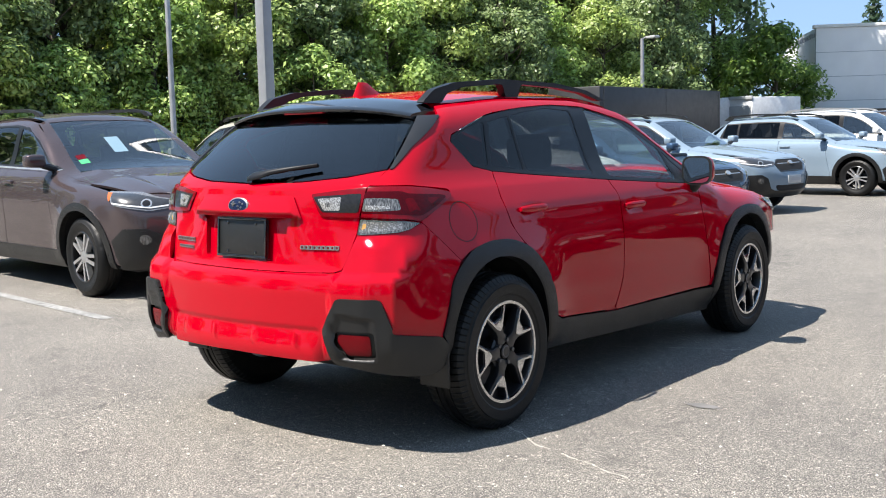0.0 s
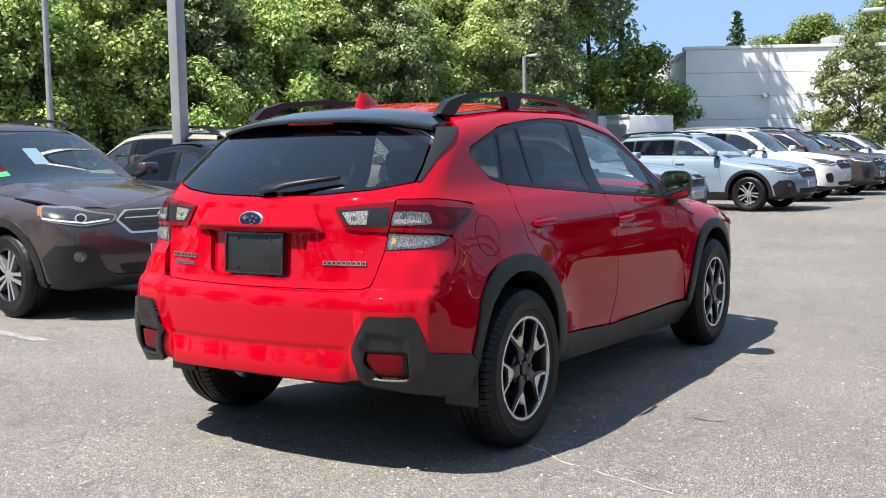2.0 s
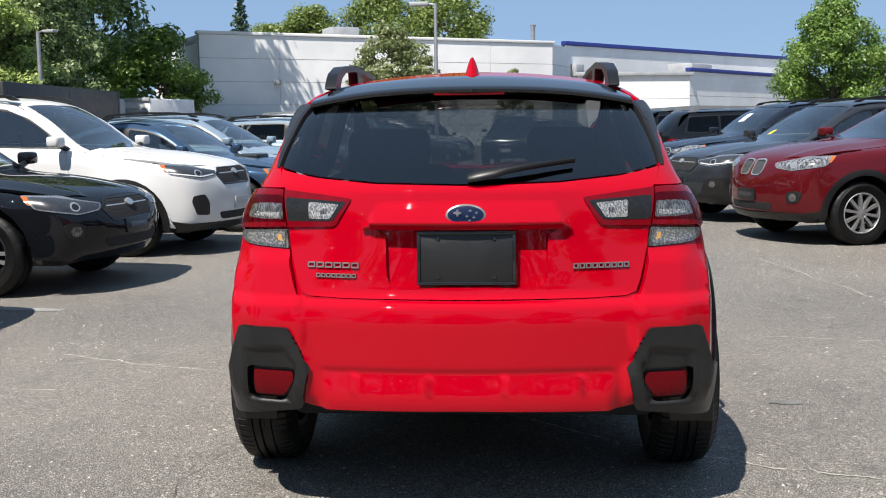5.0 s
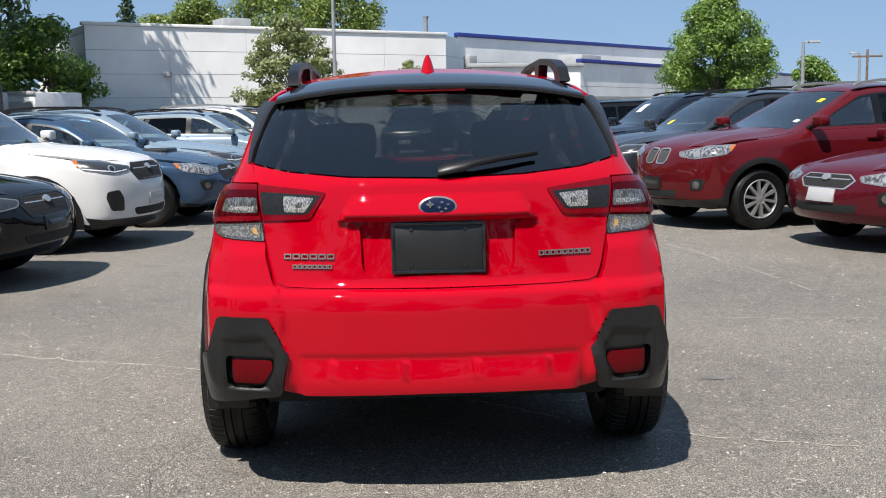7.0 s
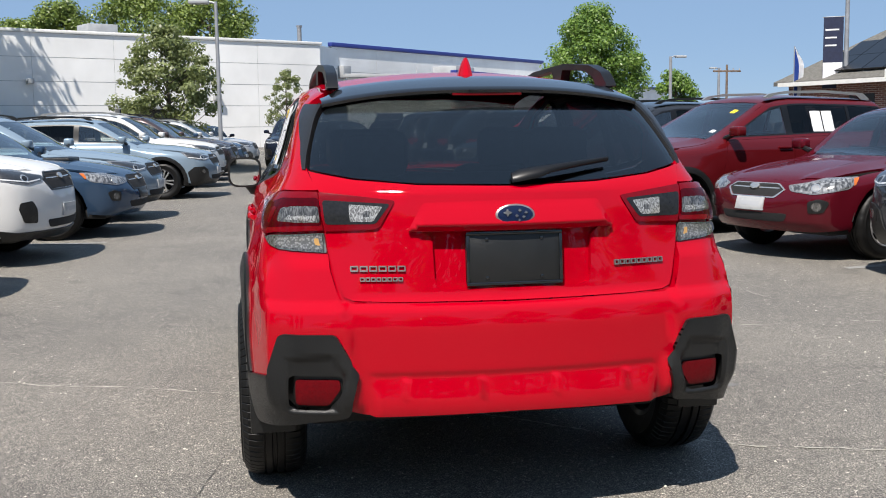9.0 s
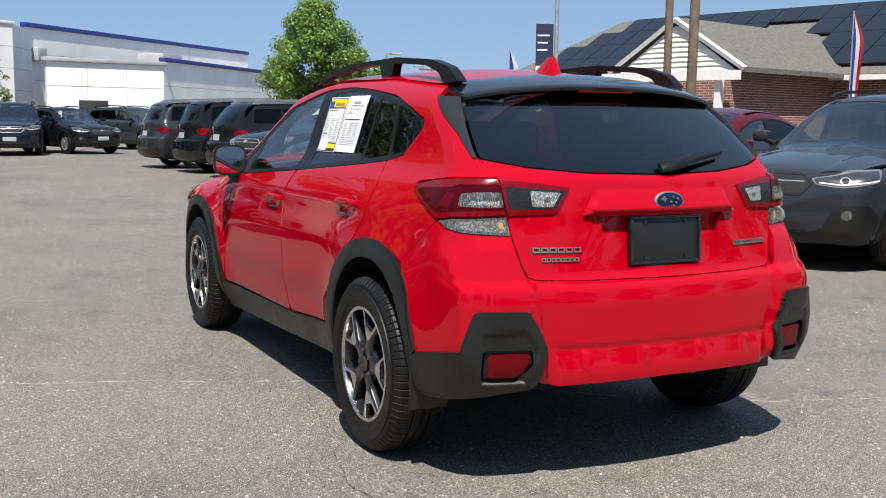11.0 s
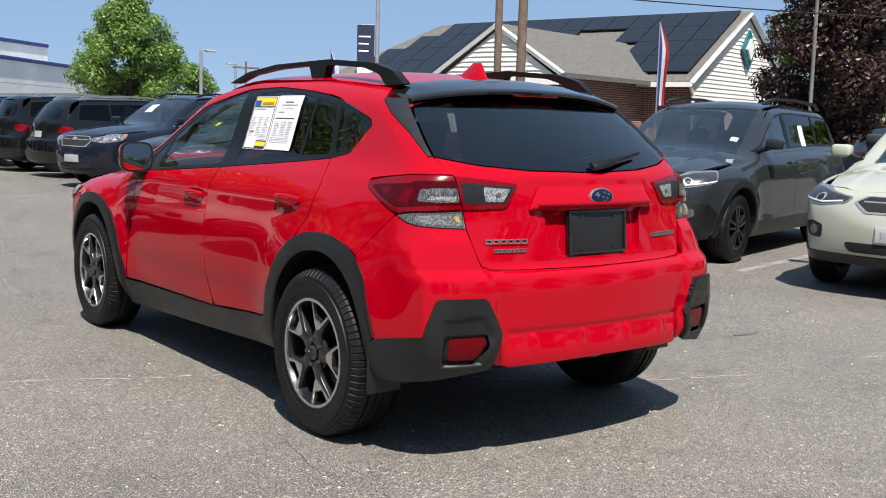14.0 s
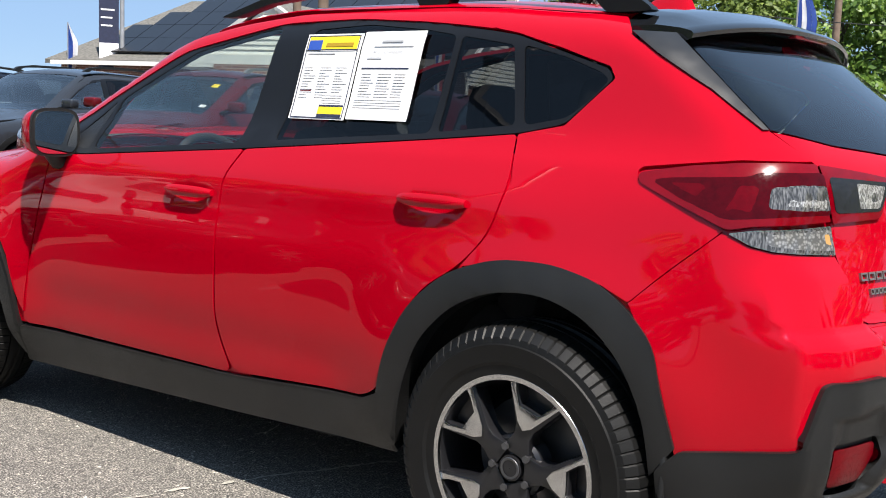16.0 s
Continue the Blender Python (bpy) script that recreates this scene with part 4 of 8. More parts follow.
panel("plate_recess", HERO, "rear", fillet(mirror_line([Rr(0.0001, 0.76), Rr(0.27, 0.76), Rr(0.30, 0.94), Rr(0.34, 0.985), Rr(0.0001, 0.985)]), 0.01, 2), RED, gate_panel, off=-0.020, thick=0.01, res=0.04, edge=0.0)
GARNISH = fillet(mirror_line([Rr(0.0001, 0.964), Rr(0.334, 0.964), Rr(0.336, 0.970), Rr(0.290, 1.052), Rr(0.278, 1.058), Rr(0.0001, 1.062)]), 0.008, 3)


def garnish_relief(x, y, z):
    """A bar that swells from its edges towards the middle, most at its lower edge."""
    uv = np.stack([0.8 * np.arctan2(x, 0.3 - y), z], -1).reshape(-1, 2)
    d = near_edge(np.array(GARNISH), uv).reshape(np.shape(x)) * inside(np.array(GARNISH), uv).reshape(np.shape(x))
    return 0.020 * np.clip(d / 0.020, 0, 1) * (1.15 - ramp(z, 0.97, 1.06))


panel("garnish", HERO, "rear", GARNISH, RED, gate_panel, off=0.010, thick=0.03, res=0.012, edge=0.003, raised=garnish_relief, label="raised red bar above the plate")
bumper_line = [Rr(0.0001, 0.741), Rr(0.40, 0.743), Rr(0.52, 0.744), Rr(0.549, 0.756), Rr(0.564, 0.80), Rr(0.589, 0.8975), Rr(0.70, 0.9035), S(-0.54, 0.9075), S(-0.50, 0.9175), S(-0.4465, 0.9427), S(-0.2675, 0.7742), S(-0.30, 0.72), S(-0.36, 0.60), S(-0.398, 0.460), S(-0.62, 0.490), Rr(0.736, 0.628), Rr(0.580, 0.632), Rr(0.516, 0.525), Rr(0.542, 0.405), Rr(0.50, 0.392), Rr(0.45, 0.385), Rr(0.0001, 0.392)]
panel("seam_backing", HERO, "rear", mirror_line([Rr(0.0001, 0.70), Rr(0.50, 0.70), Rr(0.63, 0.72), Rr(0.63, 0.90), Rr(0.57, 0.90), Rr(0.525, 0.775), Rr(0.0001, 0.770)]), RED, hero, off=-0.014, thick=0.004, res=0.04)
panel("rear_bumper", HERO, "rear", mirror_line(bumper_line), RED, hero, res=0.016, raised=bumper_relief)
panel("rear_glass", HERO, "rear", mirror_line([Rr(0.0001, 1.110), Rr(0.30, 1.117), Rr(0.50, 1.135), Rr(0.636, 1.163), Rr(0.607, 1.285), Rr(0.558, 1.378), Rr(0.30, 1.42), Rr(0.0001, 1.43)]), REAR_GLASS, gate_panel, off=-0.002, thick=0.004, res=0.05, label="tinted rear window")
panel("roof", HERO, "top", [(-0.556, 0.05), (-0.53, -0.06), (-0.3, -0.11), (0, -0.125), (0.3, -0.11), (0.53, -0.06), (0.556, 0.05), (0.56, 0.5), (0.555, 1.1), (0.54, 1.47), (0, 1.51), (-0.54, 1.47), (-0.555, 1.1), (-0.56, 0.5)], RED, hero, res=0.05)
panel("windscreen", HERO, "top", [(-0.545, 1.475), (0, 1.515), (0.545, 1.475), (0.60, 1.90), (0.64, 2.20), (0, 2.33), (-0.64, 2.20), (-0.60, 1.90)], CAR_GLASS, hero, off=-0.003, thick=0.004, res=0.06, label="clear windscreen")
panel("bonnet", HERO, "top", [(-0.72, 2.17), (0, 2.34), (0.72, 2.17), (0.74, 2.6), (0.66, 3.15), (0.4, 3.36), (0, 3.42), (-0.4, 3.36), (-0.66, 3.15), (-0.74, 2.6)], RED, hero, res=0.05)
fb = [HERO.at_side(3.14, 0.60, "front"), HERO.at_side(3.2, 0.82, "front"), (0.5, 0.84), (0.0001, 0.84), (0.0001, 0.30), (0.5, 0.30), HERO.at_side(3.08, 0.34, "front")]
panel("front_bumper", HERO, "front", [(u, v) for u, v in fb] + [(-u, v) for u, v in reversed(fb)], RED, hero, off=-0.002, res=0.04)
for flip in (False, True):
    panel("headlamp", HERO, "front", fillet([HERO.at_side(3.02, 0.84, "front"), HERO.at_side(3.2, 0.83, "front"), (0.42, 0.80), (0.42, 0.73), HERO.at_side(3.22, 0.74, "front")], 0.02), HEAD_LENS, hero, off=0.008, thick=0.03, res=0.03, flip=flip, label="clear headlamp")
panel("front_grille", HERO, "front", fillet([(-0.36, 0.80), (0.36, 0.80), (0.30, 0.64), (-0.30, 0.64)], 0.03), GLOSS_BLACK, hero, off=0.008, res=0.05)

# spoiler over the rear glass
bm = bmesh.new()
rows = []
for k in range(41):
    x = -0.575 + 1.15 * k / 40
    a = abs(x) / 0.575
    yt, zt = -0.338 + 0.085 * a ** 2.2, 1.432 - 0.045 * a ** 2.6
    yf = -0.12 + 0.06 * a ** 2
    zf = float(HERO.top(yf)) - 0.16 * x * x - 0.035 * max(0, a - 0.86) / 0.14
    ring = [(yf, zf - 0.03), (yf, zf + 0.003), ((yf + yt) / 2, (zf + zt) / 2 + 0.010), (yt + 0.03, zt + 0.004), (yt + 0.006, zt - 0.003), (yt, zt - 0.010), (yt + 0.004, zt - 0.020), (yt + 0.03, zt - 0.030), (yt + 0.10, zt - 0.020), (yt + 0.14, zt - 0.012)]
    rows.append([bm.verts.new((x, y, z)) for y, z in ring])
for a, b in zip(rows, rows[1:]):
    for j in range(len(a) - 1):
        bm.faces.new((a[j], a[j + 1], b[j + 1], b[j]))
bm.faces.new(rows[0]), bm.faces.new(rows[-1])
bmesh.ops.recalc_face_normals(bm, faces=bm.faces)
spoiler = part("spoiler", bm, GLOSS_BLACK, gate_panel, "gloss black roof spoiler")
box_part("brake_lamp", -0.125, 0.125, -0.331, -0.30, 1.402, 1.416, LENS_RED, spoiler, 0.004, "red high brake lamp")
# fin aerial
bm = bmesh.new()
rows = []
for k in range(7):
    t = k / 6
    y0, y1, w = 0.245 - 0.14 * t ** 0.8, 0.005 + 0.038 * t, 0.034 * (1 - t) ** 0.7 + 0.006
    z = 1.485 + 0.072 * t
    rows.append([bm.verts.new((w * math.sin(a) * (0.35 + 0.65 * (0.5 - 0.5 * math.cos(a))), (y0 + y1) / 2 + (y0 - y1) / 2 * math.cos(a), z)) for a in [2 * math.pi * j / 20 for j in range(20)]])
for a, b in zip(rows, rows[1:]):
    for j in range(20):
        bm.faces.new((a[j], a[(j + 1) % 20], b[(j + 1) % 20], b[j]))
bm.faces.new(rows[-1])
bmesh.ops.recalc_face_normals(bm, faces=bm.faces)
part("roof_aerial", bm, RED, hero, "red fin aerial")


def gate_point(x, z, off):
    (p,), (n,) = HERO.meet("rear", np.array([Rr(x, z)[0]]), np.array([z]), off, gate_relief)
    return Vector(p), Vector(n)


# number plate blank, badge and letters as plain shapes
p, n = gate_point(0.0, 0.875, -0.008)
plate_pose = look(p, p + n) @ pose(0, 0, 0, 0, 180, 0)
bm = bmesh.new()
box(bm, -0.158, 0.158, -0.086, 0.086, -0.008, 0.006, 0.012, plate_pose)
plate = part("plate_blank", bm, PLATE_BLACK, gate_panel, "blank black number plate holder")
bm = bmesh.new()
for x0, x1, y0, y1 in ((-0.158, 0.158, 0.075, 0.086), (-0.158, 0.158, -0.086, -0.075), (-0.158, -0.147, -0.075, 0.075), (0.147, 0.158, -0.075, 0.075)):
    box(bm, x0, x1, y0, y1, 0.005, 0.012, 0.003, plate_pose)
for x in (-0.09, 0.09):
    for y in (-0.062, 0.062):
        box(bm, x - 0.006, x + 0.006, y - 0.006, y + 0.006, 0.004, 0.010, 0.003, plate_pose)
part("plate_frame", bm, GLOSS_BLACK, plate)
p, n = gate_point(0.0, 1.014, 0.022)
badge_pose = look(p, p + n) @ pose(0, 0, 0, 0, 180, 0)


def oval(bm, a, b, z0, z1, m, cx=0.0, cy=0.0, seg=36, dome=0.003):
    rings = [[bm.verts.new((cx + a * f * math.cos(t), cy + b * f * math.sin(t), z)) for t in [2 * math.pi * k / seg for k in range(seg)]] for f, z in ((1, z0), (1, z1), (0.9, z1 + dome))]
    for r, q in zip(rings, rings[1:]):
        for k in range(seg):
            bm.faces.new((r[k], r[(k + 1) % seg], q[(k + 1) % seg], q[k]))
    bm.faces.new(rings[-1])
    bmesh.ops.transform(bm, matrix=m, verts=[v for r in rings for v in r])
    return bm


badge = part("badge", oval(bmesh.new(), 0.064, 0.035, -0.012, 0.003, badge_pose), LETTER, gate_panel, "chrome-edged blue oval badge")
part("badge_field", oval(bmesh.new(), 0.057, 0.029, 0.0, 0.0065, badge_pose, dome=0.001), BADGE_BLUE, badge)
bm = bmesh.new()
for cx, cy, a in ((-0.026, 0.006, 0.014), (0.014, 0.013, 0.006), (0.034, 0.006, 0.006), (0.004, -0.004, 0.006), (0.026, -0.008, 0.006), (0.012, -0.018, 0.005)):
    oval(bm, a, a * 0.35, 0.006, 0.0088, badge_pose, cx, cy, 12)
    oval(bm, a * 0.3, a * 0.9, 0.006, 0.0088, badge_pose, cx, cy, 12)
part("badge_marks", bm, LETTER, badge)


def letter_bars(name, x0, x1, z0, z1, count, stroke=0.0042):
    """Open chrome frames in place of lettering, one a character."""
    bm = bmesh.new()
    w = (x1 - x0) / count
    for i in range(count):
        xa, xb = x0 + i * w + w * 0.07, x0 + (i + 1) * w - w * 0.07
        for u0, u1, v0, v1 in ((xa, xb, z1 - stroke, z1), (xa, xb, z0, z0 + stroke), (xa, xa + stroke, z0 + stroke, z1 - stroke), (xb - stroke, xb, z0 + stroke, z1 - stroke)):
            p, n = gate_point((u0 + u1) / 2, (v0 + v1) / 2, 0.003)
            box(bm, -(u1 - u0) / 2, (u1 - u0) / 2, -(v1 - v0) / 2, (v1 - v0) / 2, -0.004, 0.003, 0.0, look(p, p + n) @ pose(0, 0, 0, 0, 180, 0))
    return part(name, bm, LETTER, gate_panel, "chrome lettering strokes", smooth=False)


letter_bars("maker_letters", -0.522, -0.346, 0.841, 0.859, 6)
letter_bars("trim_letters", -0.492, -0.356, 0.810, 0.823, 8, 0.003)
letter_bars("model_letters", 0.338, 0.522, 0.838, 0.855, 9, 0.0038)

# rear wiper
bm = bmesh.new()
prev = None
stations = [(0.005, 1.128, 0.016, 0.020), (0.03, 1.136, 0.028, 0.026), (0.09, 1.146, 0.036, 0.024), (0.13, 1.155, 0.040, 0.016), (0.22, 1.167, 0.036, 0.011), (0.34, 1.180, 0.030, 0.006)]
rings = []
for x, z, off, h in stations:
    (q,), (n,) = HERO.meet("rear", np.array([Rr(x, z)[0]]), np.array([z]), off)
    q, n = Vector(q), Vector(n)
    up = (Vector((0, 0, 1)) - n * n.z).normalized()
    rings.append([bm.verts.new(q + up * h * math.cos(a) + n * 0.010 * math.sin(a)) for a in [2 * math.pi * k / 10 for k in range(10)]])
for a, b in zip(rings, rings[1:]):
    for k in range(10):
        bm.faces.new((a[k], a[(k + 1) % 10], b[(k + 1) % 10], b[k]))
bm.faces.new(rings[0]), bm.faces.new(rings[-1])
bmesh.ops.recalc_face_normals(bm, faces=bm.faces)
part("rear_wiper", bm, FRAME_BLACK, gate_panel, "black rear wiper")

# underside, exhaust and cabin
box_part("floor_pan", -0.66, 0.66, -0.30, 3.2, 0.24, 0.34, DARK, hero, 0.03)
box_part("boot_floor", -0.62, 0.62, -0.66, -0.25, 0.40, 0.48, DARK, hero, 0.03)
bm = tube(bmesh.new(), [(0.05, -0.36, 0.36), (0.06, -0.36, 0.36), (0.50, -0.36, 0.36), (0.51, -0.36, 0.36)], [0.04, 0.07, 0.07, 0.04], 16)
part("exhaust", bm, GREY_RIM, hero, "dull metal silencer")
for y in (0.0, 2.665):
    part("axle", tube(bmesh.new(), [(-0.68, y, 0.33), (0, y + 0.02, 0.30), (0.68, y, 0.33)], 0.045, 10), DARK, hero)


def seat(parent, x, y, w=0.5, head=True):
    bm = bmesh.new()
    box(bm, x - w / 2, x + w / 2, y - 0.05, y + 0.48, 0.50, 0.68, 0.06)
    box(bm, -w / 2, w / 2, -0.08, 0.08, 0.0, 0.53, 0.07, Matrix.Translation((x, y, 0.60)) @ Matrix.Rotation(radians(14), 4, "X"))
    s = part("seat", bm, SEAT, parent, "dark cloth seat")
    if head:
        for dx in ((0,) if w < 0.7 else (-w * 0.3, w * 0.3)):
            part("headrest", box(bmesh.new(), -0.13, 0.13, -0.055, 0.055, 0, 0.19, 0.05, Matrix.Translation((x + dx, y - 0.14, 1.10)) @ Matrix.Rotation(radians(8), 4, "X")), SEAT, s)


seat(hero, -0.36, 1.12)
seat(hero, 0.36, 1.12)
seat(hero, 0.0, 0.22, 1.2)
box_part("dashboard", -0.70, 0.70, 1.85, 2.15, 0.55, 0.98, SEAT, hero, 0.08)
bm = bmesh.new()
lathe(bm, [(0.185 + 0.016 * math.cos(a), 0.016 * math.sin(a)) for a in [2 * math.pi * k / 10 for k in range(10)]], 32, close=True)
bmesh.ops.transform(bm, matrix=pose(-0.36, 1.68, 0.89, 0, 25, 90), verts=bm.verts)
part("steering_wheel", bm, DARK, hero, "black steering wheel")

# printed sheets taped to the left rear window
def sheet_relief(name, y0, y1, z0, z1, mat, parent, off, label=""):
    return panel(name, HERO, "left", [(y0, z0), (y1, z0), (y1, z1), (y0, z1)], mat, parent, off=off, thick=0.0008, res=0.05, edge=0.0, label=label)


window_sheet = sheet_relief("window_sheet", 0.707, 0.925, 1.142, 1.388, PAPER, hero, 0.003, "white price sheet with yellow header")
sheet_relief("header", 0.720, 0.913, 1.344, 1.380, YELLOW, window_sheet, 0.0045)
sheet_relief("header_mark", 0.858, 0.910, 1.342, 1.370, BLUE_CLOTH, window_sheet, 0.006)
sheet_relief("header_bar", 0.735, 0.840, 1.351, 1.362, HEADER_INK, window_sheet, 0.006)
for y0, y1, z0, z1 in ((0.715, 0.918, 1.381, 1.3835), (0.715, 0.918, 1.146, 1.1485), (0.715, 0.7175, 1.1485, 1.381), (0.9155, 0.918, 1.1485, 1.381), (0.7175, 0.9155, 1.3405, 1.3425)):
    sheet_relief("border", y0, y1, z0, z1, NAVY, window_sheet, 0.005)
sheet_relief("footer", 0.722, 0.815, 1.158, 1.178, YELLOW, window_sheet, 0.0045)
sheet_relief("footer_band", 0.722, 0.815, 1.150, 1.157, NAVY, window_sheet, 0.0045)
sheet_relief("footer_head", 0.722, 0.815, 1.179, 1.184, NAVY, window_sheet, 0.0045)
terms_sheet = sheet_relief("terms_sheet", 0.482, 0.702, 1.146, 1.392, PAPER, hero, 0.003, "white terms sheet with small print")
rnd = random.Random(4)
for col in range(3):
    for k in range(12):
        z = 1.290 - k * 0.0078
        y1 = 0.905 - col * 0.062
        sheet_relief("print_line", y1 - 0.022 - rnd.random() * 0.03, y1, z, z + 0.0024, PRINT, window_sheet, 0.0045)
        if k < 9:
            z = 1.272 - k * 0.0078
            y1 = 0.678 - col * 0.060
            sheet_relief("print_line", y1 - 0.030 - rnd.random() * 0.022, y1, z, z + 0.0026, PRINT, terms_sheet, 0.0045)
for k in range(4):
    z = 1.210 - k * 0.007
    sheet_relief("print_line", 0.735, 0.81, z, z + 0.002, PRINT, window_sheet, 0.0045)
    sheet_relief("print_line", 0.515, 0.685, z - 0.010, z - 0.0075, PRINT, terms_sheet, 0.0045)
sheet_relief("print_line", 0.86, 0.905, 1.222, 1.225, REFLEX, window_sheet, 0.0045)
sheet_relief("print_line", 0.80, 0.905, 1.329, 1.332, INK, window_sheet, 0.0045)
sheet_relief("print_line", 0.555, 0.630, 1.362, 1.367, INK, terms_sheet, 0.0045)
sheet_relief("print_line", 0.515, 0.655, 1.350, 1.353, PRINT, terms_sheet, 0.0045)
sheet_relief("print_line", 0.620, 0.672, 1.314, 1.319, INK, terms_sheet, 0.0045)
sheet_relief("rule", 0.515, 0.685, 1.287, 1.2905, NAVY, terms_sheet, 0.0045)


def window_text(words, y, z, size, parent):
    """Small printed words on the sheet, read from outside the left windows."""
    font = bpy.data.curves.new("printed_line", "FONT")
    font.body, font.size, font.align_x = words, size, "CENTER"
    holder = bpy.data.objects.new("printed_line", font)
    scene.collection.objects.link(holder)
    bpy.context.view_layer.update()
    me = bpy.data.meshes.new_from_object(holder.evaluated_get(bpy.context.evaluated_depsgraph_get()))
    bpy.data.objects.remove(holder)
    (p,), (n,) = HERO.meet("left", np.array([y]), np.array([z]), 0.0048)
    along = Vector((0, -1, 0))
    n = (Vector(n) - along * Vector(n).dot(along)).normalized()
    up = n.cross(along)
    me.transform(Matrix((along, up, n)).transposed().to_4x4())
    me.transform(Matrix.Translation(p))
    return link_mesh("printed_line", me, INK, parent)


window_text("AS IS - NO WARRANTY", 0.595, 1.332, 0.0115, terms_sheet)


# ---- wheels ----
def tyre_mesh(r, rim, width, tread=110):
    """A tyre round the x axis with grooved tread blocks, outer side towards +x."""
    bm = bmesh.new()
    h = width / 2
    prof = [(rim - 0.012, -h * 0.86), (rim + 0.02, -h * 0.98), ((r + rim) / 2, -h * 1.04), (r - 0.03, -h * 0.97), (r - 0.008, -h * 0.80), (r, -h * 0.55), (r, -h * 0.34), (r - 0.008, -h * 0.33), (r - 0.008, -h * 0.29), (r, -h * 0.28), (r + 0.001, -0.01), (r - 0.008, -0.006), (r - 0.008, 0.006), (r + 0.001, 0.01), (r, h * 0.28), (r - 0.008, h * 0.29), (r - 0.008, h * 0.33), (r, h * 0.34), (r, h * 0.55), (r - 0.008, h * 0.80), (r - 0.03, h * 0.97), (r - 0.045, h * 1.0), ((r + rim) / 2 + 0.01, h * 1.045), ((r + rim) / 2, h * 1.04), (rim + 0.026, h * 1.0), (rim + 0.018, h * 0.95), (rim - 0.004, h * 0.93), (rim - 0.012, h * 0.86)]
    lathe(bm, prof, tread * 2)
    ring = tread * 2
    bm.verts.ensure_lookup_table()
    for i, (pr, ph) in enumerate(prof):
        if h * 0.5 < abs(ph) < h * 0.99 and pr > r - 0.04:
            for k in range(ring):
                if k % 8 == 0:
                    v = bm.verts[i * ring + k].co
                    v.y, v.z = v.y * (1 - 0.005 / pr), v.z * (1 - 0.005 / pr)
    bmesh.ops.recalc_face_normals(bm, faces=bm.faces)
    return bm


def hero_wheel():
    """Black five-spoke alloy with machined V faces, as meshes to share."""
    out = {}
    rim = 0.228
    bm = lathe(bmesh.new(), [(rim + 0.004, 0.098), (rim - 0.016, 0.098), (rim - 0.022, 0.085), (rim - 0.030, 0.0), (rim - 0.03, -0.09), (rim, -0.10)], 64)
    out["rim"] = (bm, BLACK_RIM)
    bm = bmesh.new()
    lathe(bm, [(rim + 0.002, 0.099), (rim - 0.003, 0.1055), (rim - 0.015, 0.1045), (rim - 0.017, 0.097)], 64, close=True)
    out["rim_edge"] = (bm, MACHINED)
    for k in range(5):
        m = Matrix.Rotation(2 * math.pi * k / 5, 4, "X")
        bm = bmesh.new()
        prism(bm, [(-0.040, 0.035), (0.040, 0.035), (0.024, 0.085), (0.027, 0.108), (0.083, 0.204), (0.055, 0.214), (0.050, 0.190), (0.028, 0.160), (-0.028, 0.160), (-0.050, 0.190), (-0.055, 0.214), (-0.083, 0.204), (-0.027, 0.108), (-0.024, 0.085)], 0.045, 0.094, m, 0.005)
        out["spoke" if not k else f"spoke.{k:03d}"] = (bm, BLACK_RIM)
        bm = bmesh.new()
        prism(bm, [(-0.077, 0.206), (-0.020, 0.118), (0.0, 0.103), (0.020, 0.118), (0.077, 0.206), (0.060, 0.213), (0.050, 0.186), (0.029, 0.156), (-0.029, 0.156), (-0.050, 0.186), (-0.060, 0.213)], 0.092, 0.1005, m, 0.001)
        out["spoke_face" if not k else f"spoke_face.{k:03d}"] = (bm, MACHINED)
        bm = bmesh.new()
        prism(bm, [(-0.028, 0.152), (0.028, 0.152), (0.052, 0.19), (0.05, 0.212), (-0.05, 0.212), (-0.052, 0.19)], 0.040, 0.060, m, 0.0)
        out["spoke_web" if not k else f"spoke_web.{k:03d}"] = (bm, BLACK_RIM)
        a = 2 * math.pi * (k + 0.5) / 5
        bm = tube(bmesh.new(), [(0.05, 0.053 * math.sin(a), 0.053 * math.cos(a)), (0.1005, 0.053 * math.sin(a), 0.053 * math.cos(a))], [0.0105, 0.0095], 6)
        out["lug_nut" if not k else f"lug_nut.{k:03d}"] = (bm, GREY_RIM)
    bm = lathe(bmesh.new(), [(0.078, 0.03), (0.078, 0.074), (0.070, 0.082), (0.040, 0.080), (0.032, 0.084), (0.031, 0.097), (0.001, 0.098)], 30)
    out["hub"] = (bm, BLACK_RIM)
    bm = bmesh.new()
    lathe(bm, [(0.020, 0.0992), (0.0255, 0.1002), (0.027, 0.0985), (0.023, 0.098)], 24, close=True)
    out["cap_badge"] = (bm, GREY_RIM)
    bm = lathe(bmesh.new(), [(0.03, 0.0), (0.155, 0.0), (0.155, -0.025), (0.03, -0.025)], 40)
    out["brake_disc"] = (bm, GREY_RIM)
    return out


def put_wheel(parent, x, y, z, s, tyre, pieces, spin, toe=0.0):
    """One wheel of a car from shared meshes; s: 1 on the right side."""
    turn = pose(x, y, z, 0, 0, (0 if s > 0 else 180) + toe) @ Matrix.Rotation(spin, 4, "X")
    w = link_mesh("wheel", tyre, None, parent)
    w.matrix_basis = turn
    for nm, me in pieces:
        link_mesh(nm, me, None, w)
    return w


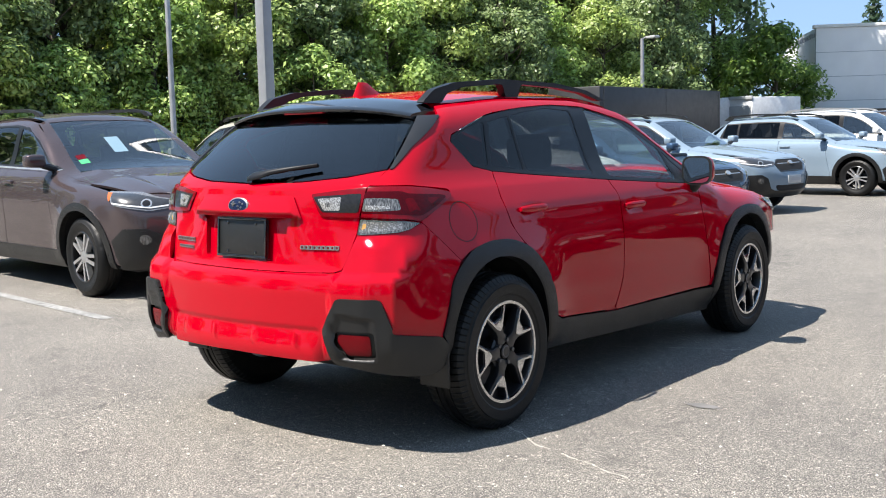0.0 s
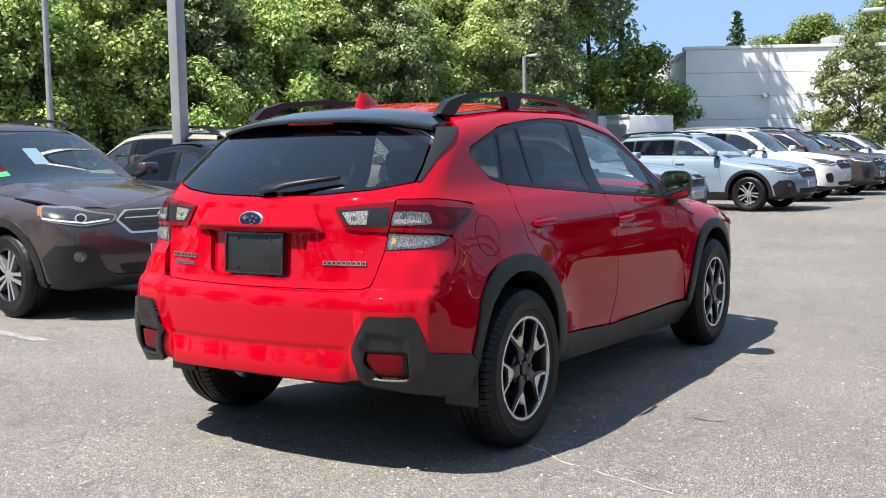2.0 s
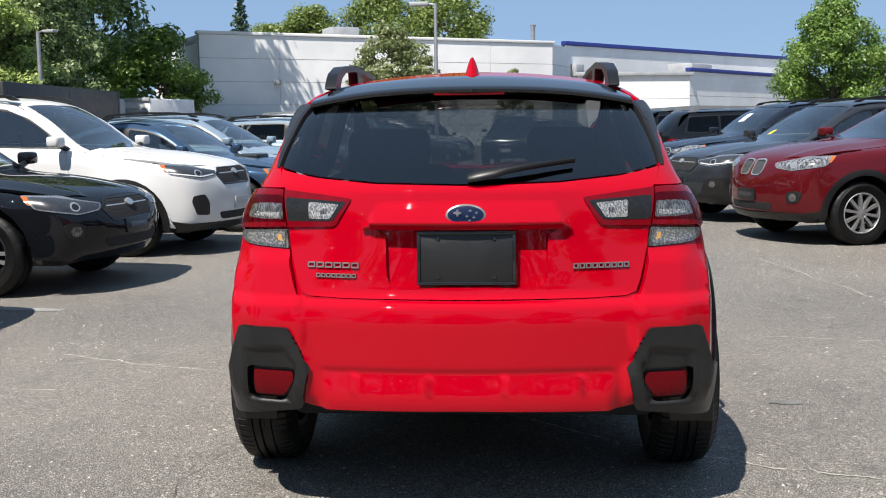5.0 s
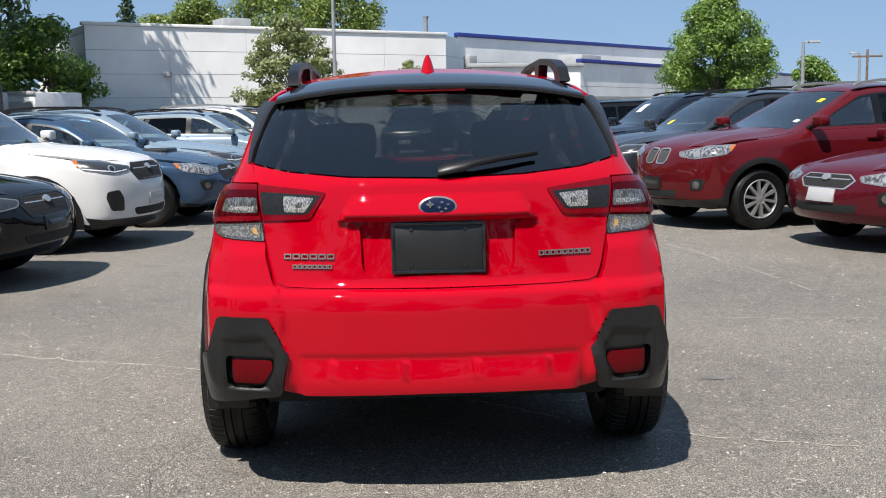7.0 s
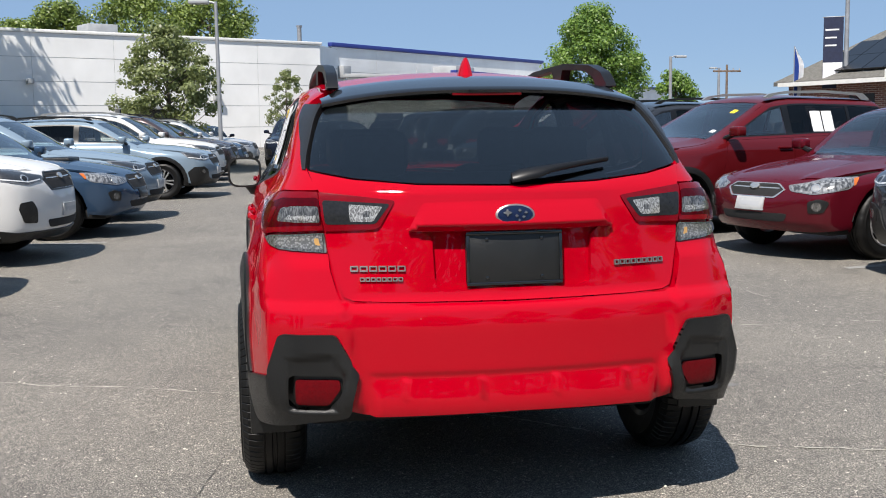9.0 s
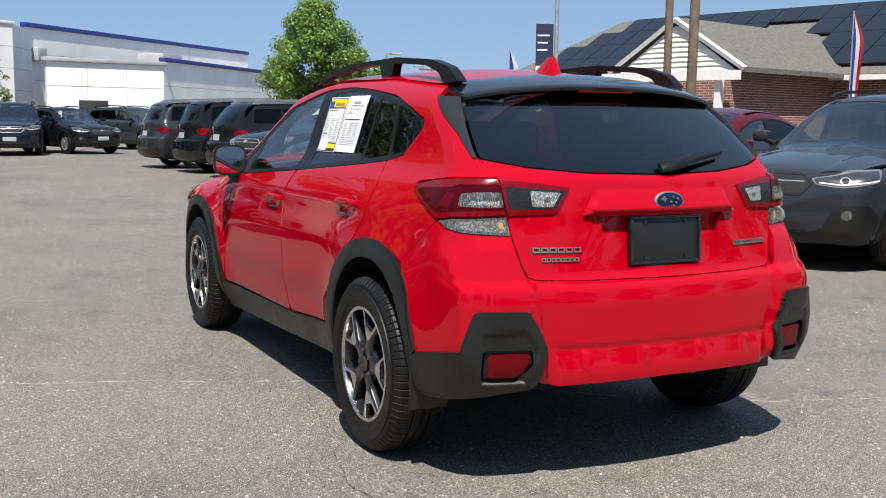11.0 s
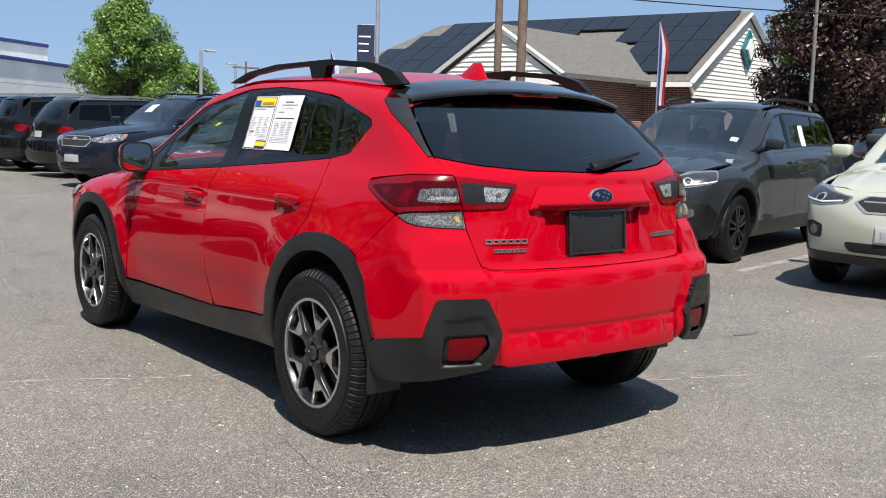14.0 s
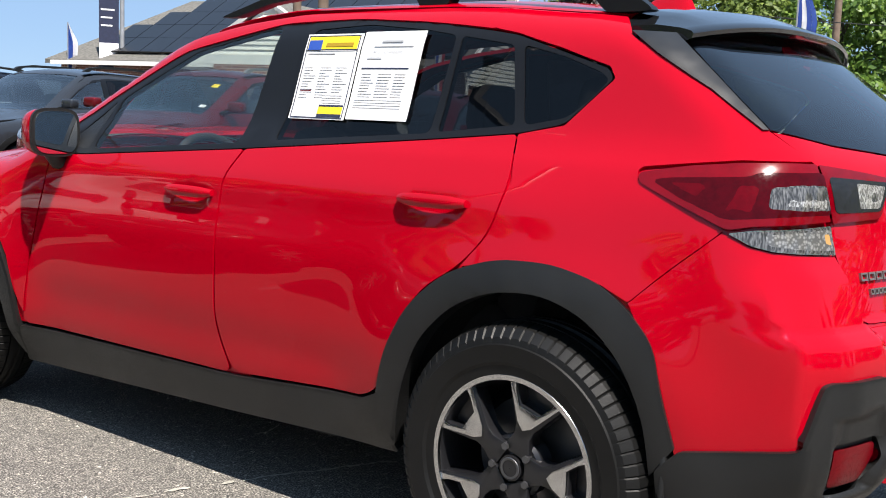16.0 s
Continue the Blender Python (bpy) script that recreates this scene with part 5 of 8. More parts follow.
def meshes_of(pieces, crease=35):
    out = []
    for nm, (bm, mat) in pieces.items():
        me = bpy.data.meshes.new(nm)
        bmesh.ops.recalc_face_normals(bm, faces=bm.faces)
        bm.to_mesh(me)
        bm.free()
        me.materials.append(mat)
        me.shade_smooth()
        me.set_sharp_from_angle(angle=radians(crease))
        out.append((nm, me))
    return out


hero_tyre = meshes_of({"tyre": (tyre_mesh(0.345, 0.230, 0.225, 300), RUBBER)}, 20)[0][1]
hero_rim = meshes_of(hero_wheel())
for x, y, s, spin in ((0.775, 0.0, 1, 0.35), (-0.775, 0.0, -1, 0.95), (0.775, 2.665, 1, 0.15), (-0.775, 2.665, -1, 0.6)):
    put_wheel(hero, x, y, 0.343, s, hero_tyre, hero_rim, spin)

# ---- parked cars ----
def car_shape(kind, wb, fo, ro, w, h, hood, belt):
    side = [(0.15, 0.90 * w), (0.3, 0.945 * w), (0.55, 0.985 * w), (0.75, w), (belt - 0.13, 0.985 * w), (belt - 0.03, 0.945 * w), (belt + 0.02, 0.90 * w), (belt + 0.06, 0.87 * w), (h - 0.16, 0.745 * w), (h - 0.05, 0.67 * w), (h + 0.08, 0.55 * w)]
    plan = [(-ro, 0.92), (-0.4, 0.965), (0, 0.985), (1.2, 1.0), (wb - 0.6, 1.0), (wb, 0.985), (wb + fo * 0.55, 0.94), (wb + fo + 0.1, 0.84)]
    e = wb + fo
    front = [(0.2, e - 0.16), (0.38, e - 0.02), (0.55, e), (hood - 0.22, e - 0.03), (hood - 0.10, e - 0.13), (hood + 0.1, e - 0.32), (1.8, e - 0.6)]
    nose = [(0.80 * wb, hood + 0.085), (0.88 * wb, hood + 0.035), (wb + 0.05, hood), (wb + fo * 0.45, hood - 0.055), (e - 0.16, hood - 0.15), (e, hood - 0.36)]
    if kind == "sedan":
        deck = 1.0
        rear = [(0.2, -ro + 0.12), (0.4, -ro + 0.02), (0.55, -ro), (0.75, -ro + 0.02), (deck - 0.06, -ro + 0.06), (deck + 0.1, -ro + 0.15), (1.6, -ro + 0.5)]
        top = [(-ro, deck - 0.01), (-0.45, deck + 0.035), (-0.15, deck + 0.12), (0.35, h - 0.13), (0.75, h - 0.02), (1.1, h), (1.45, h - 0.05), (1.75, h - 0.19)] + nose
    else:
        slope = {"suv": 0.33, "wagon": 0.42, "hatch": 0.52}[kind]
        rear = [(0.2, -ro + 0.12), (0.38, -ro + 0.02), (0.55, -ro), (0.72, -ro + 0.0), (0.80, -ro + 0.05), (belt, -ro + 0.08), (belt + 0.10, -ro + 0.13), (h - 0.14, -ro + slope), (h, -ro + slope + 0.2)]
        top = [(-ro, h - 0.10), (-ro + 0.5, h - 0.045), (0.3, h - 0.01), (0.9, h), (1.3, h - 0.035), (1.65, h - 0.19)] + nose
    return Shape(wb, side, plan, rear, top, front, bow=0.13, hub=0.34)


def rim_pieces(style, rim, colour, face=None):
    """A plain alloy wheel: style gives the number of spokes and whether they fork."""
    n, fork = style
    out = {}
    kf = min(1.0, 6.5 / n)
    out["rim"] = (lathe(bmesh.new(), [(rim + 0.004, 0.094), (rim - 0.010, 0.104), (rim - 0.020, 0.096), (rim - 0.028, 0.0), (rim, -0.09)], 36), colour)
    bm = bmesh.new()
    for k in range(n):
        m = Matrix.Rotation(2 * math.pi * k / n, 4, "X")
        if fork:
            for s in (1, -1):
                prism(bm, [(s * 0.006, 0.05), (s * 0.030, 0.05), (s * 0.052, rim - 0.012), (s * 0.026, rim - 0.010)], 0.055, 0.100, m)
        else:
            prism(bm, [(-0.020 * kf, 0.05), (0.020 * kf, 0.05), (0.027 * kf, rim - 0.012), (-0.027 * kf, rim - 0.012)], 0.055, 0.100, m)
    lathe(bm, [(0.066, 0.03), (0.066, 0.09), (0.03, 0.102), (0.001, 0.102)], 20)
    out["spokes"] = (bm, face or colour)
    out["brake_disc"] = (lathe(bmesh.new(), [(0.02, 0.0), (0.15, 0.0), (0.15, -0.02)], 24), DARK)
    return meshes_of(out)


TYRES = {}
RIMS = {}


def make_car(name, label, kind, body, at, wb=2.67, fo=0.92, ro=0.93, w=0.89, h=1.52, hood=0.98, belt=1.0, clad=True, rails=True, rim=((5, True), "silver"), grille="hex", seen="front", tall=0.345, papers=(), scoop=False, corner=False, amber=False, sheets=(), fine=1.0, lamp_style="modern", group="parked cars", plate=WHITE_PLATE, trim=None):
    """A parked car with its parts; the rear axle stands at the origin of its pose and it points to +y."""
    sh = car_shape(kind, wb, fo, ro, w, h, hood, belt)
    sh.hub = tall
    car = thing(name, label, "car", group, at=at)
    e = wb + fo
    res = 0.05 / fine
    S = sh.at_side
    F = lambda y, z: sh.at_side(y, z, "front")
    arch = 0.41
    # greenhouse outline
    roof_z = lambda y: float(sh.top(y)) - 0.115
    a_base, header = 0.80 * wb - 0.02, 1.42
    tail = {"suv": -ro + 0.42, "wagon": -ro + 0.50, "hatch": -ro + 0.62, "sedan": 0.02}[kind]
    line = lambda y: belt + 0.02 + (0.045 if kind != "sedan" else 0.02) * (1 - y / a_base)
    ys = np.linspace(tail + 0.12, a_base - 0.28, 9)
    topline = [(float(y), roof_z(y)) for y in ys]
    glass_line = [(a_base - 0.06, line(a_base)), (1.0, line(1.0)), (tail, line(tail))] + [(tail + 0.0, line(tail) + 0.03)] + topline
    b0, b1 = wb * 0.385, wb * 0.385 + 0.10
    mid_y = (b0 + b1) / 2
    q0 = max(tail + 0.40, 0.10)

    def pane(y0, y1, n=5):
        y0, y1 = min(y0, y1), max(y0, y1)
        lo = [(y, line(y) + 0.022) for y in (y0, y1)]
        hi = []
        for y in np.linspace(y1, y0, n):
            yy = min(max(y, ys[0]), ys[-1])
            hi.append((float(yy), roof_z(yy) - 0.022))
        if y1 > ys[-1]:
            lo[1] = (a_base - 0.11, line(a_base) + 0.02)
        return fillet(lo + hi, 0.018, 3)

    panes = {"front_window": pane(b1, a_base), "rear_window": pane(q0 + 0.025, b0)}
    if kind != "sedan":
        panes["quarter_window"] = pane(tail + 0.06, q0 - 0.02)
    # body side with wheel openings and door openings
    bottom = 0.27
    arc = lambda yc, r, a0, a1, n=12: [(yc + r * math.sin(a), sh.hub + r * math.cos(a)) for a in np.linspace(a0, a1, n)]
    amax = math.acos(max(-1, (bottom - sh.hub) / arch))
    side = arc(0, arch, -amax, amax) + arc(wb, arch, -amax, amax)
    side += [(e - 0.44, bottom + 0.06), (e - 0.30, 0.55), (e - 0.30, hood - 0.16)]
    side += [(float(y), float(sh.top(y)) - 0.085) for y in np.linspace(e - 0.42, a_base + 0.1, 5)]
    side += [(float(y), float(sh.top(y)) - 0.062) for y in np.linspace(a_base, tail + 0.15, 14)]
    side += ([(-ro + 0.30, float(sh.top(-ro + 0.3)) - 0.07)] if kind == "sedan" else [(tail - 0.10, h - 0.36), (-ro + 0.22, belt + 0.05)]) + [(-ro + 0.20, 0.55), (-ro + 0.26, bottom + 0.06), (-0.45, bottom + 0.02)]
    d_lo, d_hi = bottom + 0.10, lambda y: line(y) - 0.022
    f_door = fillet([(wb - 0.50, d_lo), (wb - 0.56, 0.62), (a_base - 0.08, d_hi(a_base)), (mid_y + 0.01, d_hi(mid_y)), (mid_y + 0.03, 0.6), (mid_y - 0.02, d_lo)], 0.04)
    r_door = fillet([(mid_y - 0.028, d_lo), (mid_y + 0.022, 0.6), (mid_y + 0.002, d_hi(mid_y)), (q0 - 0.12, d_hi(q0)), (q0 - 0.08, 0.93), (0.33, 0.68), (0.43, 0.52), (0.49, d_lo)], 0.04)
    shrink = lambda pts, k=0.0045: [tuple(Vector(p) + (Vector(np.mean(pts, axis=0)) - Vector(p)).normalized() * k) for p in pts]
    for way, s in (("right", 1), ("left", -1)):
        panel("body_side", sh, way, side, body, car, off=0.0, thick=0.02, res=res, holes=[f_door, r_door] + list(panes.values()))
        doors = [panel("front_door", sh, way, shrink(f_door), body, car, res=res), panel("rear_door", sh, way, shrink(r_door), body, car, res=res)]
        panel("window_frame", sh, way, fillet(glass_line, 0.02, 3), FRAME_BLACK, car, off=0.002, thick=0.012, res=res * 1.5, holes=list(panes.values()))
        for nm, outline in panes.items():
            panel(nm, sh, way, outline, CAR_GLASS if nm == "front_window" else TINT_GLASS, car, off=-0.004, thick=0.003, res=0.12)
        if trim:
            panel("window_trim", sh, way, [(y, z + d) for y, z, d in [(a_base - 0.06, line(a_base), -0.012), (tail, line(tail), -0.012), (tail, line(tail), 0.003), (a_base - 0.06, line(a_base), 0.003)]], trim, car, off=0.006, thick=0.004, res=0.1)
        for door, y in zip(doors, (mid_y + 0.16, q0 + 0.06)):
            z = belt - 0.10
            (p,), _ = sh.meet(way, np.array([y]), np.array([z]))
            box_part("door_handle", -0.016, 0.028, -0.10, 0.10, -0.014, 0.014, body, door, 0.008, m=Matrix.Translation((p[0], y, z)) @ Matrix.Diagonal((s, 1, 1, 1)))
        if clad:
            for yc in (0.0, wb):
                ring = [(yc + (arch + 0.06) * math.sin(a), sh.hub + (arch + 0.055) * math.cos(a)) for a in np.linspace(-1.75, 1.75, 16)] + [(yc + (arch - 0.012) * math.sin(a), sh.hub + (arch - 0.012) * math.cos(a)) for a in np.linspace(1.75, -1.75, 16)]
                panel("wheel_arch_trim", sh, way, ring, PLASTIC, car, off=0.012, thick=0.05, res=res)
            panel("sill_trim", sh, way, [(0.42, 0.22), (wb - 0.42, 0.22), (wb - 0.42, 0.37), (0.42, 0.37)], PLASTIC, car, off=0.010, thick=0.05, res=res)
        if rails:
            rl = [(-ro + 0.62, h - 0.075), (-ro + 0.75, h + 0.01), (0.4, h + 0.045), (1.0, h + 0.035), (1.28, h + 0.0), (1.36, h - 0.05), (1.26, h - 0.05), (1.18, h - 0.01), (0.95, h + 0.004), (0.4, h + 0.012), (-ro + 0.85, h - 0.02), (-ro + 0.78, h - 0.075)]
            part("roof_rail", prism(bmesh.new(), fillet(rl, 0.03, 3), s * (w * 0.60), s * (w * 0.60 + 0.04)), rails if rails is not True else PLASTIC, car, "roof rail")
        # mirror
        my, mz = a_base - 0.14, belt + 0.10
        bm = bmesh.new()
        bmesh.ops.create_uvsphere(bm, u_segments=16, v_segments=10, radius=1.0)
        for v in bm.verts:
            v.co = Vector([math.copysign(abs(c) ** 0.7, c) for c in v.co])
            if v.co.y < -0.45:
                v.co.y = -0.45
        for v in bm.verts:
            v.co = Vector([math.copysign(abs(c) ** 0.62, c) for c in v.co])
        bmesh.ops.transform(bm, matrix=Matrix.Translation((s * (w + 0.055), my, mz)) @ Matrix.Diagonal((0.090, 0.075, 0.058, 1)), verts=bm.verts)
        mir = part("door_mirror", bm, body, car)
        part("mirror_stalk", tube(bmesh.new(), [(s * (w * 0.86), my + 0.03, mz - 0.08), (s * (w + 0.0), my + 0.02, mz - 0.04)], [0.03, 0.028], 8), PLASTIC, mir)
        # lamps in front
        top_z = hood - 0.155
        hl = [F(e - 0.60, top_z + 0.035), F(e - 0.36, top_z + 0.022), (0.42, top_z - 0.015), (0.28, top_z - 0.050), (0.31, top_z - 0.105), (0.46, top_z - 0.130), F(e - 0.44, top_z - 0.080)]
        hl = [(abs(u), z) for u, z in hl]
        lamp = panel("headlamp", sh, "front", fillet(hl, 0.02, 3), LENS_DARK if lamp_style == "dark" else HEAD_LENS, car, off=0.006, thick=0.03, res=res * 0.8, flip=s < 0, label="clear headlamp")
        inner_lamp = [F(e - 0.54, top_z + 0.022), F(e - 0.37, top_z + 0.012), (0.42, top_z - 0.024), (0.295, top_z - 0.055), (0.32, top_z - 0.097), (0.46, top_z - 0.119), F(e - 0.44, top_z - 0.068)]
        panel("headlamp_cavity", sh, "front", fillet([(abs(u), z) for u, z in inner_lamp], 0.015, 3), HEAD_GREY if lamp_style == "clear" else HEAD_DARK, lamp, off=0.009, thick=0.004, res=res * 0.8, flip=s < 0, label="dark inner housing")
        for r, nm, mt, o in ((0.037, "headlamp_bowl", CHROME, 0.012), (0.026, "projector_lens", LENS_DARK if lamp_style != "clear" else SILVER, 0.0145)):
            panel(nm, sh, "front", [(0.47 + 0.8 * r * math.cos(a), top_z - 0.066 + r * math.sin(a)) for a in np.linspace(0, 2 * math.pi, 16, endpoint=False)], mt, lamp, off=o, thick=0.004, res=res, flip=s < 0)
        if amber:
            panel("indicator", sh, "front", fillet([(abs(u), z) for u, z in (F(e - 0.585, top_z + 0.028), F(e - 0.53, top_z + 0.022), F(e - 0.485, top_z - 0.050), F(e - 0.51, top_z - 0.035))], 0.006, 3), LENS_AMBER, lamp, off=0.009, thick=0.004, res=res, flip=s < 0, label="amber indicator")
        if lamp_style == "modern" and kind != "sedan":
            panel("lamp_strip", sh, "front", [(abs(u), z) for u, z in ((0.33, top_z - 0.090), (0.45, top_z - 0.108), F(e - 0.45, top_z - 0.068), F(e - 0.45, top_z - 0.056), (0.45, top_z - 0.096), (0.33, top_z - 0.078))], DRL, lamp, off=0.012, thick=0.003, res=res, flip=s < 0, label="pale light strip")
        roomy = kind == "suv" and grille == "hex"
        fog = [(0.395, 0.42), (0.50, 0.43), (0.535, 0.56), (0.525, 0.625), (0.435, 0.64), (0.40, 0.56)] if roomy else [(0.43, 0.45), (0.52, 0.46), (0.555, 0.56), (0.50, 0.59), (0.425, 0.56)]
        panel("fog_lamp_pocket", sh, "front", fillet(fog, 0.02, 3), PLASTIC, car, off=0.020 if corner else 0.008, thick=0.02, res=res, flip=s < 0)
        if not roomy:
            panel("fog_lamp", sh, "front", [(0.48 + 0.030 * math.cos(a), 0.515 + 0.042 * math.sin(a)) for a in np.linspace(0, 2 * math.pi, 14, endpoint=False)], LENS_GREY, car, off=0.024 if corner else 0.012, thick=0.005, res=res, flip=s < 0)
        if seen == "rear":
            tl = [S(-ro + 0.42, 1.0), S(-ro + 0.25, 1.03), sh.at_rear(w * 0.70, 1.0), sh.at_rear(w * 0.68, 0.92), S(-ro + 0.25, 0.86), S(-ro + 0.38, 0.93)]
            panel("tail_lamp", sh, "rear", fillet(tl, 0.02, 3), LENS_RED, car, off=0.012, thick=0.02, res=res, flip=s < 0, label="red tail lamp")
        for yc in (0.0, wb):
            bm = bmesh.new()
            ring = [[bm.verts.new((s * x, yc + (arch + 0.015) * math.sin(a), sh.hub + (arch + 0.015) * math.cos(a))) for a in np.linspace(-1.5, 1.5, 13)] for x in (w - 0.45, w - 0.03)]
            for j in range(12):
                bm.faces.new((ring[0][j], ring[0][j + 1], ring[1][j + 1], ring[1][j]))
            bm.faces.new(ring[0])
            part("wheel_housing", bm, DARK, car)
    # ends and top
    fe = [(0.0001, 0.27), (0.45, 0.27), F(e - 0.48, 0.30), F(e - 0.50, 0.62), F(e - 0.36, hood - 0.14), (0.42, hood - 0.10), (0.0001, hood - 0.09)]
    panel("front_end", sh, "front", fe + [(-u, v) for u, v in reversed(fe)], body, car, off=-0.0015, res=res)
    up = h - 0.16 if kind != "sedan" else 0.97
    re = [sh.at_rear(0.0001, 0.28), S(-ro + 0.34, 0.30), S(-ro + 0.36, 0.62), S(-ro + 0.34, belt - 0.02), sh.at_rear(w * 0.60, up), sh.at_rear(0.0001, up + 0.02)]
    if seen == "rear":
        win = [sh.at_rear(0.0001, belt + 0.09), sh.at_rear(w * 0.60, belt + 0.11), sh.at_rear(w * 0.56, h - 0.24), sh.at_rear(0.0001, h - 0.20)]
        win = fillet(mirror_line(win), 0.02, 3)
        panel("rear_end", sh, "rear", mirror_line(re), body, car, off=-0.0015, res=res, holes=[win])
        panel("rear_glass", sh, "rear", win, TINT_GLASS, car, off=-0.004, thick=0.003, res=0.1)
        panel("rear_skirt", sh, "rear", fillet(mirror_line([sh.at_rear(0.0001, 0.30), sh.at_rear(0.70, 0.32), S(-ro + 0.40, 0.36), S(-ro + 0.40, 0.50), sh.at_rear(0.68, 0.52), sh.at_rear(0.0001, 0.46)]), 0.01, 2), PLASTIC, car, off=0.012, thick=0.03, res=res)
        panel("rear_plate", sh, "rear", mirror_line([sh.at_rear(0.0001, 0.80), sh.at_rear(0.15, 0.80), sh.at_rear(0.15, 0.92), sh.at_rear(0.0001, 0.92)]), plate, car, off=0.01, thick=0.006, res=0.1)
    else:
        panel("rear_end", sh, "rear", mirror_line(re), body, car, off=-0.0015, res=res * 1.3)
    xr = w * 0.615
    yr = -ro + (0.36 if kind != "sedan" else 0.25)
    screen = [(-xr + 0.01, header), (0, header + 0.05), (xr - 0.01, header), (w * 0.72, a_base + 0.02), (0, a_base + 0.18), (-w * 0.72, a_base + 0.02)]
    roof = [(-xr, header - 0.006), (-xr, 0.3), (-xr + 0.03, yr), (xr - 0.03, yr), (xr, 0.3), (xr, header - 0.006), (0, header + 0.044)]
    if kind == "sedan":
        back = [(-0.56 * w, 0.62), (0.56 * w, 0.62), (0.66 * w, -0.10), (-0.66 * w, -0.10)]
        panel("roof", sh, "top", roof, body, car, off=-0.001, res=res * 1.4, holes=[fillet(back, 0.04, 3)])
        panel("rear_glass", sh, "top", fillet(back, 0.04, 3), TINT_GLASS, car, off=-0.004, thick=0.003, res=0.1)
    else:
        panel("roof", sh, "top", roof, body, car, off=-0.001, res=res * 1.4)
    for s in (1, -1):
        panel("windscreen_pillar", sh, "top", [(s * (xr - 0.03), header - 0.03), (s * (xr + 0.055), header - 0.06), (s * w * 0.82, a_base + 0.0), (s * w * 0.80, a_base + 0.09), (s * w * 0.69, a_base + 0.05)], body, car, off=-0.003, thick=0.01, res=0.05)
        panel("wing_edge", sh, "top", [(s * w * 0.70, a_base + 0.07), (s * w * 0.86, a_base + 0.02), (s * w * 0.89, wb - 0.05), (s * w * 0.80, wb - 0.02)], body, car, off=-0.004, thick=0.01, res=0.05)
    panel("windscreen", sh, "top", screen, CAR_GLASS, car, off=-0.004, thick=0.003, res=0.1, label="clear windscreen")
    panel("wiper_cowl", sh, "top", [(-w * 0.74, a_base + 0.02), (0, a_base + 0.17), (w * 0.74, a_base + 0.02), (w * 0.74, a_base + 0.07), (0, a_base + 0.225), (-w * 0.74, a_base + 0.07)], PLASTIC, car, off=-0.006, res=0.08)
    hd = [(-w * 0.82, a_base + 0.05), (0, a_base + 0.215), (w * 0.82, a_base + 0.05), (w * 0.84, wb), (w * 0.74, e - 0.34), (0.35, e - 0.16), (-0.35, e - 0.16), (-w * 0.74, e - 0.34), (-w * 0.84, wb)]
    crease = lambda x, y, z: 0.010 * ramp(np.abs(x), 0.42, 0.50) * (1 - ramp(np.abs(x), 0.50, 0.70))
    panel("bonnet", sh, "top", hd, body, car, off=0.001, res=res, raised=crease)
    if scoop:
        box_part("bonnet_scoop", -0.22, 0.22, wb - 0.30, wb + 0.05, hood - 0.02, hood + 0.045, PLASTIC, car, 0.03, "black bonnet scoop")
    # grille, lower intake, plate
    gz = hood - 0.245
    if grille == "kidney":
        for s in (1, -1):
            kid = [(0.010, gz + 0.075), (0.135, gz + 0.085), (0.172, gz + 0.06), (0.168, gz - 0.06), (0.135, gz - 0.10), (0.022, gz - 0.10)]
            hole = fillet([(0.105 + (u - 0.105) * 0.86, gz - 0.012 + (z - gz + 0.012) * 0.86) for u, z in kid], 0.025, 4)
            panel("grille_kidney", sh, "front", fillet(kid, 0.03, 4), CHROME, car, off=0.012, thick=0.03, res=res, flip=s < 0, holes=[hole], label="chrome kidney grille surround")
            panel("grille_mesh", sh, "front", hole, DARK, car, off=0.003, thick=0.01, res=res, flip=s < 0)
            for k in range(6):
                u = 0.042 + 0.02 * k
                panel("grille_bar", sh, "front", [(u, gz + 0.05), (u + 0.007, gz + 0.05), (u + 0.007, gz - 0.085), (u, gz - 0.085)], LETTER, car, off=0.015, thick=0.004, res=0.1, flip=s < 0)
    else:
        gw, gh = (0.30, 0.15) if grille == "hex" else (0.27, 0.11)
        hexa = [(-gw, gz + 0.0), (-gw + 0.06, gz + gh * 0.5), (gw - 0.06, gz + gh * 0.5), (gw, gz), (gw - 0.07, gz - gh * 0.75), (-gw + 0.07, gz - gh * 0.75)]
        inner = [(u * 0.945, gz + (z - gz) * 0.86) for u, z in hexa]
        g = panel("grille", sh, "front", fillet(hexa, 0.015, 3), CHROME if trim or grille == "wing" else PLASTIC, car, off=0.008, thick=0.03, res=res, holes=[fillet(inner, 0.012, 3)], label="grille surround")
        panel("grille_mesh", sh, "front", fillet(inner, 0.012, 3), DARK, g, off=0.001, thick=0.01, res=res)
        for k in range(4):
            z = gz + gh * 0.26 - k * gh * 0.22
            wd = gw * (0.84 - 0.12 * abs(k - 0.8))
            panel("grille_bar", sh, "front", [(-wd, z), (wd, z), (wd, z + 0.010), (-wd, z + 0.010)], CHROME if k == 1 else DARK, g, off=0.006, thick=0.008, res=0.08)
        (q,), (n,) = sh.meet("front", np.array([0.0]), np.array([gz + 0.02]), 0.008)
        q, n = Vector(q), Vector(n)
        part("badge", oval(bmesh.new(), 0.062, 0.034, -0.004, 0.008, look(q, q + n) @ pose(0, 0, 0, 0, 180, 0), seg=20), CHROME, g, "chrome oval badge")
    low = fillet([(-0.27, 0.36), (0.27, 0.36), (0.30, 0.44), (-0.30, 0.44)], 0.03, 3)
